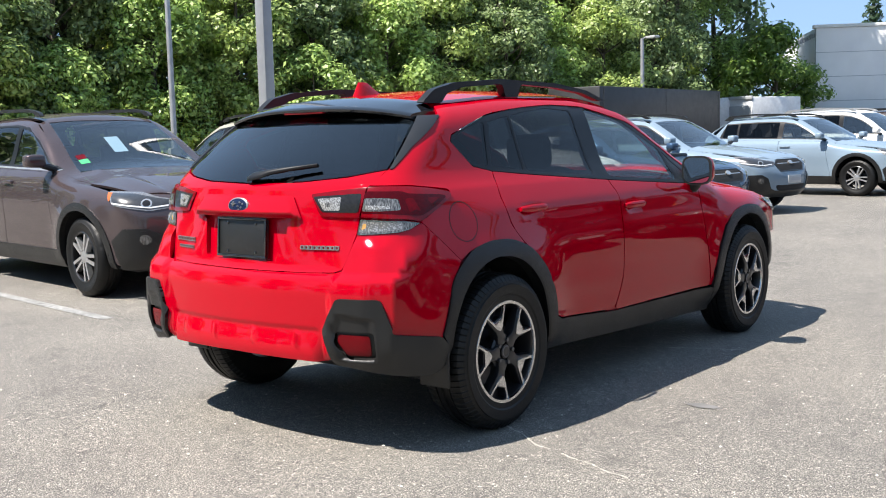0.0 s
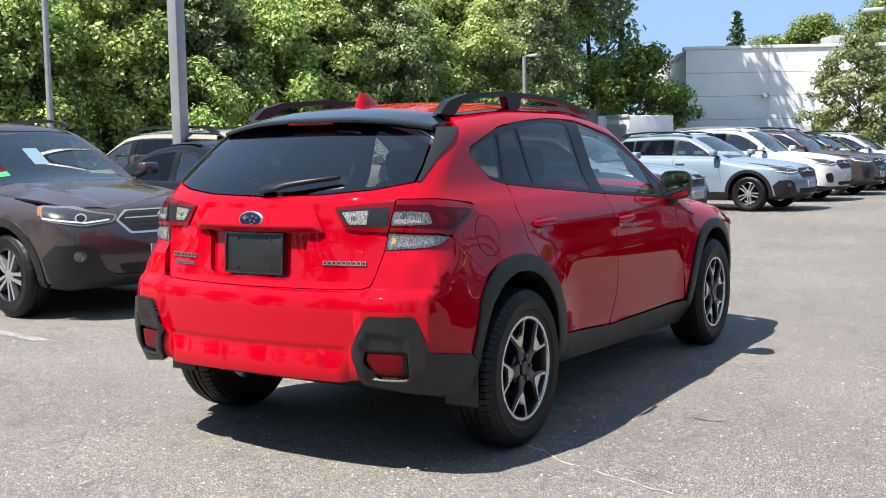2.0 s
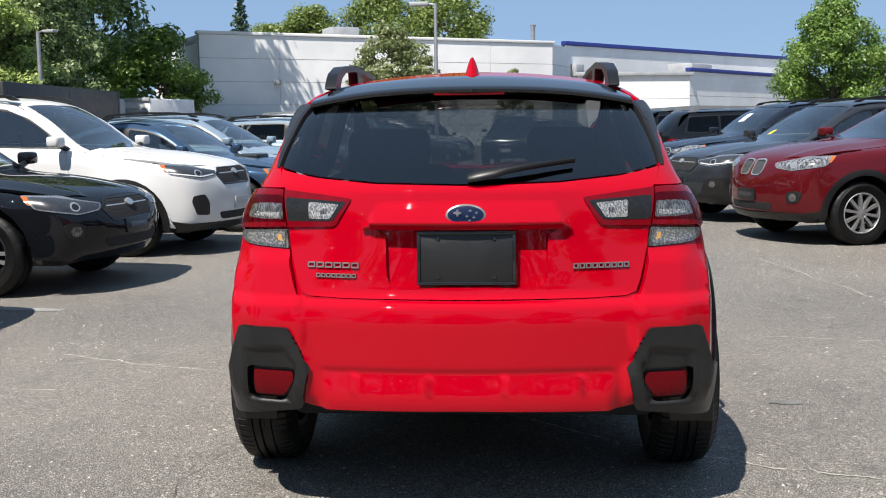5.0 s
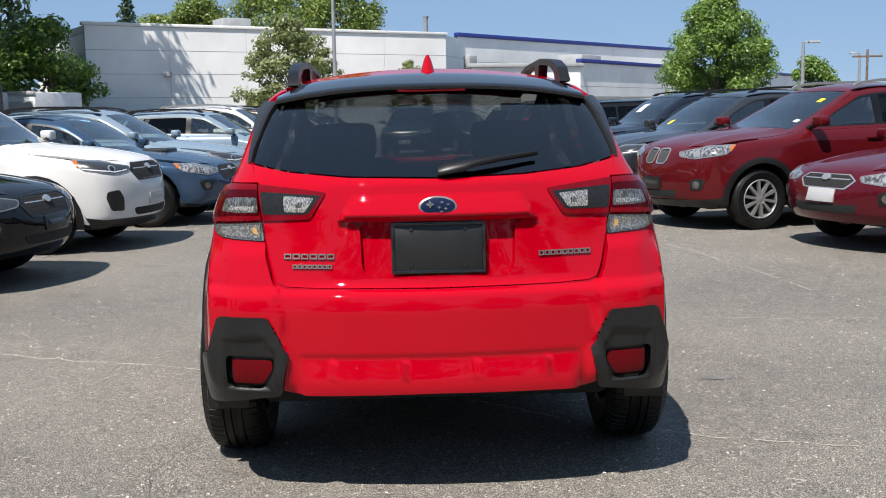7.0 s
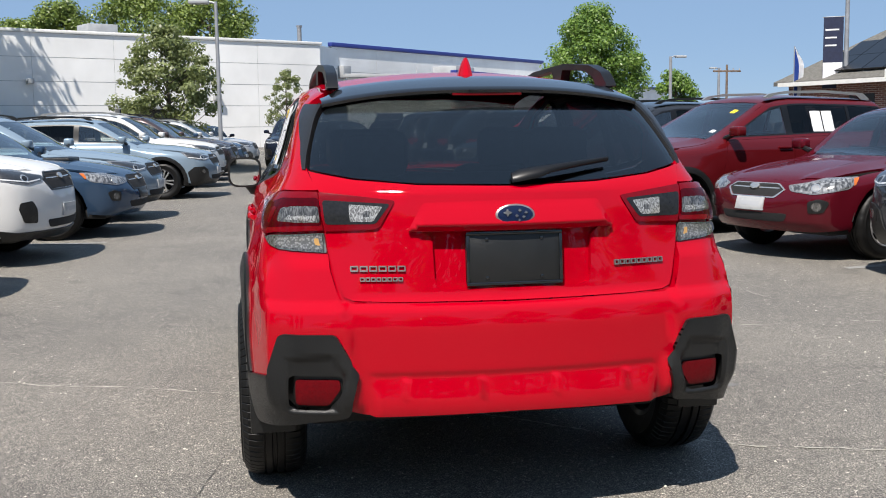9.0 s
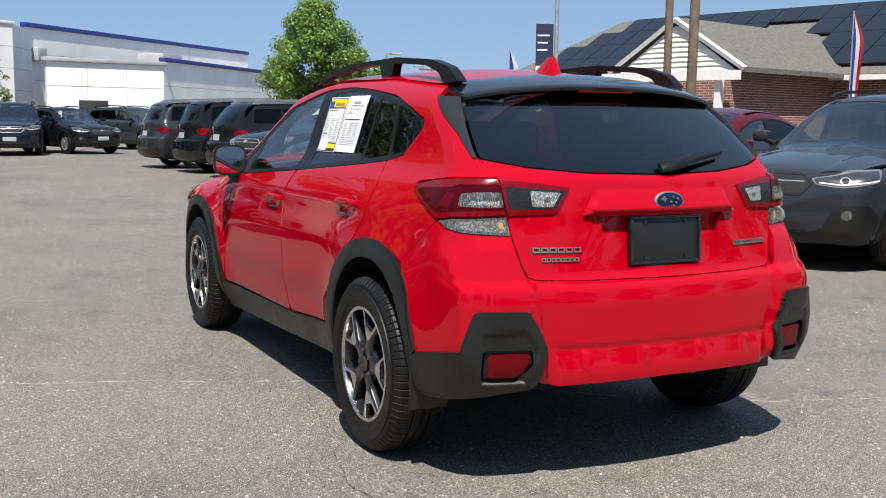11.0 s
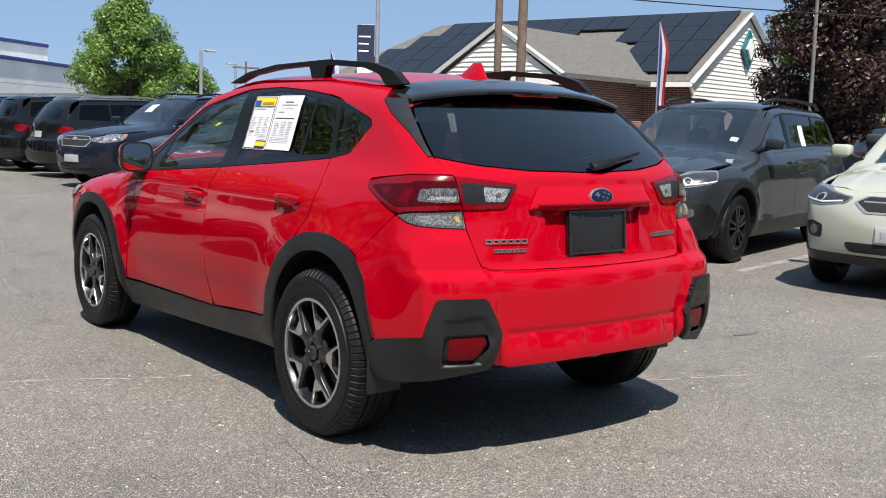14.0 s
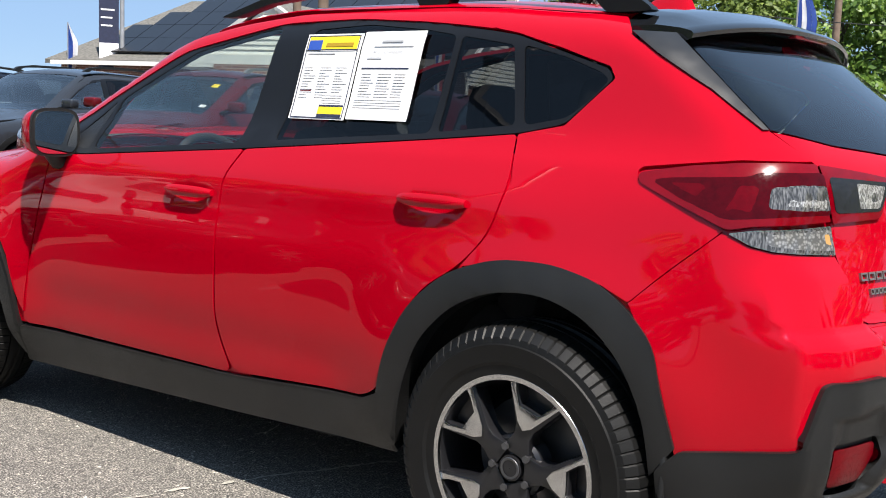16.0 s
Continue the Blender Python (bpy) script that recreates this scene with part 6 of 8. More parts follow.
    panel("lower_intake", sh, "front", low, DARK, car, off=0.005, thick=0.01, res=res)
    if clad:
        if corner:
            cl = [(0.0001, 0.25), (0.62, 0.26), F(e - 0.42, 0.32), F(e - 0.46, 0.50), (0.60, 0.60), (0.47, 0.605), (0.40, 0.55), (0.36, 0.40), (0.30, 0.355), (0.0001, 0.350)]
        else:
            cl = [(0.0001, 0.25), (0.62, 0.26), F(e - 0.42, 0.31), F(e - 0.46, 0.40), (0.66, 0.37), (0.54, 0.335), (0.0001, 0.325)]
        panel("bumper_cladding", sh, "front", cl + [(-u, z) for u, z in reversed(cl)], PLASTIC, car, off=0.014, thick=0.04, res=res)
    panel("front_plate", sh, "front", [(-0.125, 0.46), (0.125, 0.46), (0.125, 0.585), (-0.125, 0.585)], plate, car, off=0.020, thick=0.02, res=0.08, label="number plate with plain bars")
    panel("plate_bar", sh, "front", [(-0.095, 0.50), (0.095, 0.50), (0.095, 0.545), (-0.095, 0.545)], INK if plate is WHITE_PLATE else GREY_RIM, car, off=0.0225, thick=0.002, res=0.1)
    for nm, u0, u1, y0, y1, mat in papers:
        panel(nm, sh, "top", [(u0, y0), (u1, y0), (u1, y1), (u0, y1)] if nm != "oval_sticker" else [((u0 + u1) / 2 + (u1 - u0) / 2 * math.cos(a), (y0 + y1) / 2 + (y1 - y0) / 2 * math.sin(a)) for a in np.linspace(0, 2 * math.pi, 20, endpoint=False)], mat, car, off=0.001, thick=0.001, res=0.1, label="sheet in the windscreen")
    for way, y0, y1, z0, z1, mat in sheets:
        panel("window_sheet", sh, way, [(y0, z0), (y1, z0), (y1, z1), (y0, z1)], mat, car, off=0.003, thick=0.001, res=0.1, label="paper sheet in the side window")
    # floor, cabin, wheels
    box_part("floor_pan", -w + 0.16, w - 0.16, -ro + 0.25, e - 0.3, 0.24, 0.36, DARK, car, 0.03)
    box_part("cabin_tub", -w + 0.12, w - 0.12, -ro + 0.35, a_base + 0.05, 0.36, 0.50, SEAT, car, 0.03)
    seat(car, -0.37, 1.0)
    seat(car, 0.37, 1.0)
    seat(car, 0.0, 0.12, 1.2)
    box_part("dashboard", -w + 0.14, w - 0.14, a_base - 0.38, a_base + 0.02, 0.55, belt - 0.02, SEAT, car, 0.08)
    style, tone = rim
    key = (style, tone)
    if key not in RIMS:
        RIMS[key] = rim_pieces(style, 0.222, {"silver": SILVER, "black": BLACK_RIM, "grey": GREY_RIM, "two": BLACK_RIM}[tone], SILVER if tone == "two" else None)
    if "t" not in TYRES:
        TYRES["t"] = meshes_of({"tyre": (tyre_mesh(0.345, 0.224, 0.215, 60), RUBBER)})[0][1]
    for x, y, s in ((w - 0.115, 0, 1), (-w + 0.115, 0, -1), (w - 0.115, wb, 1), (-w + 0.115, wb, -1)):
        put_wheel(car, x, y, 0.343, s, TYRES["t"], RIMS[key], 0.4 * y + s)
    return car


def by_wheel(x, y, heading, side, wb, w):
    """The pose of a car from the ground place of its front wheel on one side (1: right)."""
    m = pose(0, 0, 0, 0, 0, heading - 90)
    off = m @ Vector((side * (w - 0.10), wb, 0))
    return pose(x - off.x, y - off.y, 0, 0, 0, heading - 90)


P_BROWN = paint("brown_metallic_paint", (0.078, 0.060, 0.062), 0.5)
P_BLACK = paint("black_paint", (0.006, 0.007, 0.009))
P_WHITE = paint("white_paint", (0.56, 0.56, 0.555))
P_BLUE = paint("steel_blue_paint", (0.035, 0.065, 0.115), 0.3)
P_SKY = paint("pale_blue_grey_paint", (0.19, 0.25, 0.31), 0.15)
P_GREY = paint("dark_grey_metallic_paint", (0.036, 0.040, 0.048), 0.45)
P_WINE = paint("wine_red_paint", (0.105, 0.006, 0.009), 0.35)
P_CRIMSON = paint("crimson_metallic_paint", (0.095, 0.005, 0.012), 0.35)
P_KHAKI = paint("pale_khaki_paint", (0.42, 0.43, 0.36), 0.2)
P_SILVER = paint("silver_paint", (0.45, 0.46, 0.47), 0.4)
P_NIGHT = paint("blue_black_paint", (0.012, 0.016, 0.028), 0.3)
P_TAN = paint("tan_paint", (0.32, 0.31, 0.25), 0.2)
LEFT, RIGHT = -7.0, 196.0
OUTBACK = dict(corner=True, kind="wagon", wb=2.745, fo=0.93, ro=1.13, w=0.92, h=1.62, hood=1.03, belt=1.06)
FORESTER = dict(kind="suv", wb=2.67, fo=0.93, ro=1.02, w=0.905, h=1.68, hood=1.08, belt=1.09)
CROSSTREK = dict(corner=True, kind="hatch", wb=2.665, fo=0.92, ro=0.88, w=0.89, h=1.54, hood=1.0, belt=1.03)
IMPREZA = dict(kind="sedan", wb=2.67, fo=0.90, ro=1.05, w=0.885, h=1.45, hood=0.93, belt=0.95, clad=False, rails=False)


def parked(name, label, spec, body, x, y, heading, side, **more):
    spec = {**spec, **more}
    return make_car(name, label, body=body, at=by_wheel(x, y, heading, side, spec["wb"], spec["w"]), **spec)


PLATE_TWO = material("red_and_white_plate", (0.40, 0.20, 0.19), 0.4, vary=0.2, scale=20)
CARD_BLUE = material("pale_blue_card", (0.17, 0.27, 0.34), 0.6, vary=0.05)
GREEN = material("green_print", (0.05, 0.42, 0.14), 0.6)
parked("wagon_car", "brown metallic wagon with black cladding and chrome grille", OUTBACK, P_BROWN, -4.42, 1.37, LEFT, 1, amber=True, plate=PLATE_TWO, rim=((5, True), "two"), trim=CHROME, fine=1.6, papers=[("stock_card", 0.03, 0.17, 1.76, 1.98, CARD_BLUE), ("card_bar", 0.045, 0.155, 1.83, 1.90, NAVY), ("red_sticker", 0.47, 0.56, 1.96, 2.02, REFLEX), ("green_sticker", 0.47, 0.56, 2.025, 2.09, GREEN)])
parked("sedan_car", "black sedan with silver five-spoke wheels", IMPREZA, P_BLACK, -3.95, 3.92, LEFT, 1, amber=True, rim=((5, True), "two"), fine=1.6, papers=[("price_card", -0.1, 0.02, 1.78, 1.92, PRINT)], plate=PLATE_BLACK)
parked("suv_car", "white sport utility car with black grille and lower trim", FORESTER, P_WHITE, -3.76, 6.52, LEFT, 1, amber=True, rim=((5, True), "two"), fine=1.5)
parked("sedan_car", "steel blue older sedan with bonnet scoop", IMPREZA, P_BLUE, -3.26, 9.12, LEFT, 1, amber=True, lamp_style="clear", rim=((5, False), "silver"), scoop=True, fine=1.4, plate=PLATE_BLACK)
parked("hatchback_car", "pale blue-grey crossover hatchback with black cladding", CROSSTREK, P_SKY, -3.28, 11.40, LEFT, 1, rim=((5, True), "two"), fine=1.3)
parked("hatchback_car", "pale blue-grey crossover hatchback with black arches", CROSSTREK, P_SKY, -2.62, 16.25, LEFT, 1, rim=((5, True), "two"), fine=1.3)
parked("suv_car", "white sport utility car with silver roof rails", FORESTER, P_WHITE, -2.65, 19.9, LEFT, 1, rim=((5, False), "silver"), rails=SILVER)
parked("suv_car", "dark brown sport utility car", FORESTER, P_BROWN, -2.4, 22.9, LEFT, 1)
parked("hatchback_car", "steel blue crossover hatchback", CROSSTREK, P_BLUE, -2.2, 25.8, LEFT, 1)
parked("wagon_car", "silver wagon with roof rails", OUTBACK, P_SILVER, -1.9, 28.8, LEFT, 1)
parked("wagon_car", "tan wagon behind the front row", OUTBACK, P_TAN, -9.6, 5.9, 173, -1, seen="rear")
parked("wagon_car", "silver wagon behind the front row", OUTBACK, P_SILVER, -10.8, 8.9, 173, -1, seen="rear")
parked("hatchback_car", "pale khaki crossover hatchback with mesh grille", CROSSTREK, P_KHAKI, 5.2, 1.55, RIGHT, 1, corner=False, papers=[("oval_sticker", -0.42, -0.26, 1.62, 1.70, PAPER)], rim=((5, True), "two"), trim=CHROME, fine=1.6, grille="wing")
parked("wagon_car", "dark grey wagon with black wheels and window sticker", OUTBACK, P_GREY, 5.42, 2.80, RIGHT, -1, rim=((5, True), "black"), fine=1.6, papers=[("small_sticker", -0.55, -0.47, 1.94, 2.0, PAPER)], sheets=[("left", 0.50, 0.66, 1.13, 1.36, PAPER), ("left", 0.51, 0.56, 1.30, 1.35, YELLOW)])
parked("sedan_car", "crimson older sedan with winged chrome grille", IMPREZA, P_CRIMSON, 4.9, 4.95, RIGHT, -1, amber=True, lamp_style="clear", rim=((7, False), "silver"), grille="wing", fine=1.6, h=1.47, hood=0.91)
parked("suv_car", "dark red sport utility car with chrome kidney grille", FORESTER, P_WINE, 3.86, 7.28, RIGHT, -1, amber=True, lamp_style="clear", rim=((10, False), "silver"), grille="kidney", fine=1.6, wb=2.81, fo=0.86, h=1.63, rails=SILVER, plate=PLATE_BLACK, papers=[("yellow_sticker", -0.42, -0.34, 1.60, 1.68, YELLOW), ("white_sticker", -0.55, -0.48, 2.05, 2.11, PAPER)], sheets=[("left", 0.38, 0.55, 1.17, 1.42, PAPER), ("left", 0.57, 0.74, 1.17, 1.42, PAPER), ("left", 0.60, 0.73, 1.37, 1.41, YELLOW)])
parked("wagon_car", "dark grey wagon with dark grille", OUTBACK, P_GREY, 3.58, 9.95, RIGHT, -1, rim=((5, True), "grey"), fine=1.3, papers=[("yellow_tag", 0.30, 0.40, 1.98, 2.08, YELLOW)], plate=PLATE_BLACK)
parked("suv_car", "blue-black sport utility car with chrome-barred grille", FORESTER, P_NIGHT, 3.85, 14.0, RIGHT, -1, amber=True, lamp_style="clear", trim=CHROME, fine=1.2, papers=[("price_card", 0.1, 0.3, 1.65, 1.85, PAPER)])
AWAY = 8.0
for (x, y), spec, lab in (((7.05, 17.6), OUTBACK, "black wagon seen from behind"), ((6.7, 20.05), FORESTER, "black sport utility car with white paper plate"), ((6.35, 22.5), FORESTER, "charcoal sport utility car with white paper plate")):
    parked("suv_car", lab, spec, P_BLACK if y < 21 else P_GREY, x, y, AWAY, 1, seen="rear", rails=SILVER)
parked("suv_car", "blue-grey sport utility car with chrome grille", FORESTER, P_NIGHT, -0.55, 31.8, -98, 1, trim=CHROME)
parked("hatchback_car", "black crossover hatchback with silver lower lip", CROSSTREK, P_BLACK, 2.0, 32.6, -68, 1)
parked("wagon_car", "dark grey wagon near the building", OUTBACK, P_GREY, 5.2, 36.0, -60, 1)
parked("sedan_car", "dark sedan near the building", IMPREZA, P_NIGHT, -3.4, 37.0, -75, 1)
parked("sedan_car", "black sedan seen from behind beyond the row", IMPREZA, P_BLACK, 14.69, 4.74, 16, 1, seen="rear")

# ---- buildings ----
CLAD_WHITE = material("white_wall_panels", (0.82, 0.815, 0.80), 0.7, vary=0.06, scale=0.6, stains=0.10, stain_scale=0.25)
JOINT = material("wall_joint", (0.45, 0.46, 0.47), 0.8, vary=0.1)
CLAD_GREY = material("grey_metal", (0.35, 0.36, 0.37), 0.5, vary=0.15, scale=2)
BLUE_TRIM = material("blue_parapet_trim", (0.02, 0.035, 0.20), 0.45)
SIDING = material("cream_siding", (0.78, 0.76, 0.70), 0.6, vary=0.08, scale=1.5, random_tint=0.05)
BRICK = material("red_brick", (0.20, 0.075, 0.05), 0.85, vary=0.4, scale=14, stains=0.2)
bnt = BRICK.node_tree
bco, bsep, bsum, bcomb, btex = (bnt.nodes.new("ShaderNode" + k) for k in ("TexCoord", "SeparateXYZ", "Math", "CombineXYZ", "TexBrick"))
bnt.links.new(bco.outputs["Object"], bsep.inputs[0])
bnt.links.new(bsep.outputs[0], bsum.inputs[0]), bnt.links.new(bsep.outputs[1], bsum.inputs[1])
bnt.links.new(bsum.outputs[0], bcomb.inputs[0]), bnt.links.new(bsep.outputs[2], bcomb.inputs[1])
bnt.links.new(bcomb.outputs[0], btex.inputs["Vector"])
btex.inputs["Color1"].default_value, btex.inputs["Color2"].default_value = (0.22, 0.085, 0.055, 1), (0.13, 0.05, 0.04, 1)
btex.inputs["Mortar"].default_value = (0.42, 0.36, 0.32, 1)
btex.inputs["Scale"].default_value, btex.inputs["Brick Width"].default_value, btex.inputs["Row Height"].default_value, btex.inputs["Mortar Size"].default_value = 1.0, 0.22, 0.075, 0.009
bnt.links.new(btex.outputs["Color"], bnt.nodes["Principled BSDF"].inputs["Base Color"])
SHINGLE = material("grey_shingles", (0.125, 0.12, 0.108), 0.9, vary=0.35, scale=9, bump=0.5, bump_scale=30)
SOLAR = material("solar_panel_glass", (0.006, 0.0065, 0.009), 0.3, coat=0.15, vary=0.1)
TRIM_WHITE = material("white_trim", (0.76, 0.75, 0.72), 0.55, vary=0.08)
DARK_DOOR = material("dark_door", (0.03, 0.03, 0.033), 0.5, vary=0.2)
POLE = material("galvanised_pole", (0.34, 0.35, 0.37), 0.45, metal=0.4, vary=0.2, scale=3)
DULL_POLE = material("dull_pole", (0.15, 0.15, 0.14), 0.7, vary=0.2, scale=3)
WOOD_POLE = material("weathered_pole_wood", (0.16, 0.115, 0.085), 0.9, vary=0.35, scale=4, stains=0.3)
CONTAINER = material("white_container", (0.66, 0.67, 0.68), 0.6, vary=0.1, stains=0.15)
TRAILER = material("black_trailer_skin", (0.022, 0.022, 0.024), 0.45, vary=0.25, scale=1.2)


def wall_frame(a, b):
    """A pose whose +x runs along the ground from a to b and whose -y faces out to the right of that line."""
    ang = math.degrees(math.atan2(b[1] - a[1], b[0] - a[0]))
    return pose(a[0], a[1], 0, 0, 0, ang), math.dist(a, b)


def panel_wall(parent, a, b, height, rows, cols, mat, depth=0.3):
    """A wall built of separate panels with open joints over a grey backing."""
    m, length = wall_frame(a, b)
    part("wall_backing", box(bmesh.new(), 0, length, 0.02, depth, 0, height, 0, m), JOINT, parent)
    dz, dx = height / rows, length / cols
    for r in range(rows):
        for c in range(cols):
            bm = box(bmesh.new(), c * dx + 0.012, (c + 1) * dx - 0.012, -0.01, 0.05, r * dz + 0.018, (r + 1) * dz - 0.018, 0.0, m)
            part("wall_panel", bm, mat, parent, smooth=False)
    return m, length


hall = thing("dealership_building", "long white flat-roofed building with panel walls", "building")
A, B = (-18.3, 59.0), (3.5, 71.3)
m, length = panel_wall(hall, A, B, 7.1, 5, 5, CLAD_WHITE)
part("end_wall", box(bmesh.new(), 0, 0.3, 0.3, 14, 0, 7.1, 0, m), CLAD_WHITE, hall)
part("roof_edge", box(bmesh.new(), -0.15, length + 0.15, -0.10, 0.4, 7.1, 7.3, 0.03, m), TRIM_WHITE, hall)
part("dark_door", box(bmesh.new(), 10.2, 13.2, -0.08, 0.1, 0, 2.6, 0.02, m), DARK_DOOR, hall)
part("door_canopy", box(bmesh.new(), 9.8, 13.6, -0.7, 0.1, 2.6, 2.8, 0.02, m), CLAD_GREY, hall)
part("low_wall", box(bmesh.new(), -2.0, 8.8, -3.0, -2.7, 0, 2.1, 0.03, m), CLAD_GREY, hall)
part("wall_light", box(bmesh.new(), 4.6, 5.0, -0.35, 0, 4.1, 4.4, 0.03, m), CLAD_GREY, hall, "grey wall lamp")
part("wall_light", box(bmesh.new(), 16.6, 17.1, -0.35, 0, 3.2, 3.6, 0.03, m), CLAD_GREY, hall, "grey wall lamp")
part("service_door", box(bmesh.new(), 13.4, 14.6, -0.08, 0.1, 0, 2.3, 0.02, m), CLAD_GREY, hall)
part("roof_unit", box(bmesh.new(), 10.0, 12.0, 4, 6, 7.1, 8.2, 0.05, m), CLAD_GREY, hall, "grey roof unit")
part("vent_pipe", tube(bmesh.new(), [(2.2, 74, 6.5), (2.2, 74, 8.5), (2.2, 74, 8.7)], [0.16, 0.16, 0.24], 10), POLE, hall)
side_b = (5.4, 76.6)
panel_wall(hall, B, side_b, 7.1, 5, 1, CLAD_WHITE)
part("roof_deck", box(bmesh.new(), 0, length, 0.3, 14, 6.6, 6.9, 0, m), CLAD_GREY, hall)
wing = thing("showroom_wing", "taller white building wing with blue parapet trim", "building")
C, D = (4.6, 75.2), (27.0, 98.0)
m2, len2 = panel_wall(wing, C, D, 7.3, 4, 6, CLAD_WHITE)
part("parapet_trim", box(bmesh.new(), -0.1, len2, -0.15, 0.3, 7.3, 7.6, 0.03, m2), BLUE_TRIM, wing, "blue parapet trim")
part("wall_unit", box(bmesh.new(), 0.6, 1.5, -0.6, 0, 5.0, 5.9, 0.04, m2), CLAD_GREY, wing, "grey wall unit")
low = thing("service_bay", "low white service bay with blue trim and dark openings", "building")
m3, len3 = panel_wall(low, (5.0, 66.5), (12.6, 68.2), 4.6, 3, 3, CLAD_WHITE)
part("gutter", box(bmesh.new(), -0.2, len3 + 0.2, -0.2, 0.3, 4.6, 4.85, 0.03, m3), CLAD_GREY, low)
part("bay_opening", box(bmesh.new(), 2.0, 3.9, -0.06, 0.1, 0, 2.2, 0.02, m3), DARK_DOOR, low)
m4, len4 = panel_wall(low, (12.6, 68.2), (44, 108), 4.9, 3, 8, CLAD_WHITE)
part("parapet_trim", box(bmesh.new(), -0.1, len4, -0.15, 0.3, 4.9, 5.15, 0.03, m4), BLUE_TRIM, low, "blue parapet trim")
part("bay_opening", box(bmesh.new(), 1.0, 3.6, -0.06, 0.1, 0, 2.4, 0.02, m4), DARK_DOOR, low)
part("roof_unit", box(bmesh.new(), 4.0, 7.0, 2, 4, 4.9, 5.7, 0.05, m4), CLAD_GREY, low, "grey roof unit")
part("low_roof", box(bmesh.new(), 0, len4, 0.3, 7, 4.4, 4.6, 0, m4), CLAD_GREY, low)

# office house with solar roof
house = thing("office_house", "brick and cream-sided house with solar panels on its roof", "house")
CORNER = Vector((25.23, 19.85, 0))
G, EV = Vector((0.966, 0.259, 0)), Vector((-0.259, 0.966, 0))
HM = Matrix((( -EV.x, G.x, 0, CORNER.x), (-EV.y, G.y, 0, CORNER.y), (0, 0, 1, 0), (0, 0, 0, 1)))
# local frame: x = 0 at the gable end and runs negative along the eave, y from the near eave to the far one
LEN, WIDE, EAVE, RIDGE = 17.3, 8.7, 2.85, 5.48


def local(name, x0, x1, y0, y1, z0, z1, mat, parent=house, bevel=0.0, label=""):
    return part(name, box(bmesh.new(), x0, x1, y0, y1, z0, z1, bevel, HM), mat, parent, label, smooth=False)


walls = local("wall", -LEN, 0, 0, WIDE, 0, EAVE, BRICK, label="red brick wall")
for side_y, sgn in ((-0.45, 1), (WIDE + 0.45, -1)):
    bm = bmesh.new()
    ridge_y = WIDE / 2
    zs = EAVE - 0.12
    pts = [(-LEN - 0.4, side_y, zs), (0.18, side_y, zs), (0.18, ridge_y, RIDGE), (-LEN + 3.0, ridge_y, RIDGE)]
    low_v = [bm.verts.new(HM @ Vector(p)) for p in pts]
    up_v = [bm.verts.new(HM @ (Vector(p) + Vector((0, 0, 0.16)))) for p in pts]
    bm.faces.new(up_v), bm.faces.new(list(reversed(low_v)))
    for i in range(4):
        bm.faces.new((low_v[i], low_v[(i + 1) % 4], up_v[(i + 1) % 4], up_v[i]))
    bmesh.ops.recalc_face_normals(bm, faces=bm.faces)
    part("roof_slope", bm, SHINGLE, house, "grey shingle roof slope", smooth=False)
bm = bmesh.new()
hip = [HM @ Vector(p) for p in ((-LEN - 0.4, -0.45, EAVE - 0.1), (-LEN - 0.4, WIDE + 0.45, EAVE - 0.1), (-LEN + 3.0, WIDE / 2, RIDGE + 0.15))]
bm.faces.new([bm.verts.new(p) for p in hip])
bmesh.ops.solidify(bm, geom=bm.faces[:], thickness=0.15)
part("roof_slope", bm, SHINGLE, house, "grey shingle hip end", smooth=False)
# clapboards of the gable end, one by one
for k in range(26):
    z0 = EAVE - 0.55 + k * 0.148
    f0 = max(0.0, (z0 - EAVE) / (RIDGE - EAVE)) * WIDE / 2
    f1 = max(0.0, (z0 + 0.148 - EAVE) / (RIDGE - EAVE)) * WIDE / 2
    if f1 > WIDE / 2 - 0.1:
        break
    bm = bmesh.new()
    ring = [(0.02, f0, z0), (0.02, WIDE - f0, z0), (0.02, WIDE - f1, z0 + 0.15), (0.02, f1, z0 + 0.15), (0.055, f0, z0), (0.055, WIDE - f0, z0), (0.03, WIDE - f1, z0 + 0.15), (0.03, f1, z0 + 0.15)]
    vs = [bm.verts.new(HM @ Vector(p)) for p in ring]
    for f in ((0, 1, 2, 3), (4, 7, 6, 5), (0, 4, 5, 1), (2, 6, 7, 3), (1, 5, 6, 2), (3, 7, 4, 0)):
        bm.faces.new([vs[i] for i in f])
    bmesh.ops.recalc_face_normals(bm, faces=bm.faces)
    part("clapboard", bm, SIDING, house, smooth=False)
local("gable_fill", -0.3, 0.015, 0.6, WIDE - 0.6, EAVE, EAVE + 0.5, SIDING)
for s in (1, -1):
    bm = bmesh.new()
    y0, y1 = (-0.45, WIDE / 2) if s > 0 else (WIDE + 0.45, WIDE / 2)
    tube(bm, [HM @ Vector((0.16, y0, EAVE - 0.05)), HM @ Vector((0.16, y1, RIDGE + 0.05))], 0.10, 4)
    part("barge_board", bm, TRIM_WHITE, house, "white barge board", smooth=False)
local("gutter", -LEN, 0.18, -0.60, -0.45, EAVE - 0.16, EAVE + 0.0, TRIM_WHITE)
part("downpipe", tube(bmesh.new(), [HM @ Vector(p) for p in ((0.15, -0.5, EAVE - 0.1), (0.1, -0.12, EAVE - 0.4), (0.1, -0.12, 0.1))], 0.06, 8), TRIM_WHITE, house)
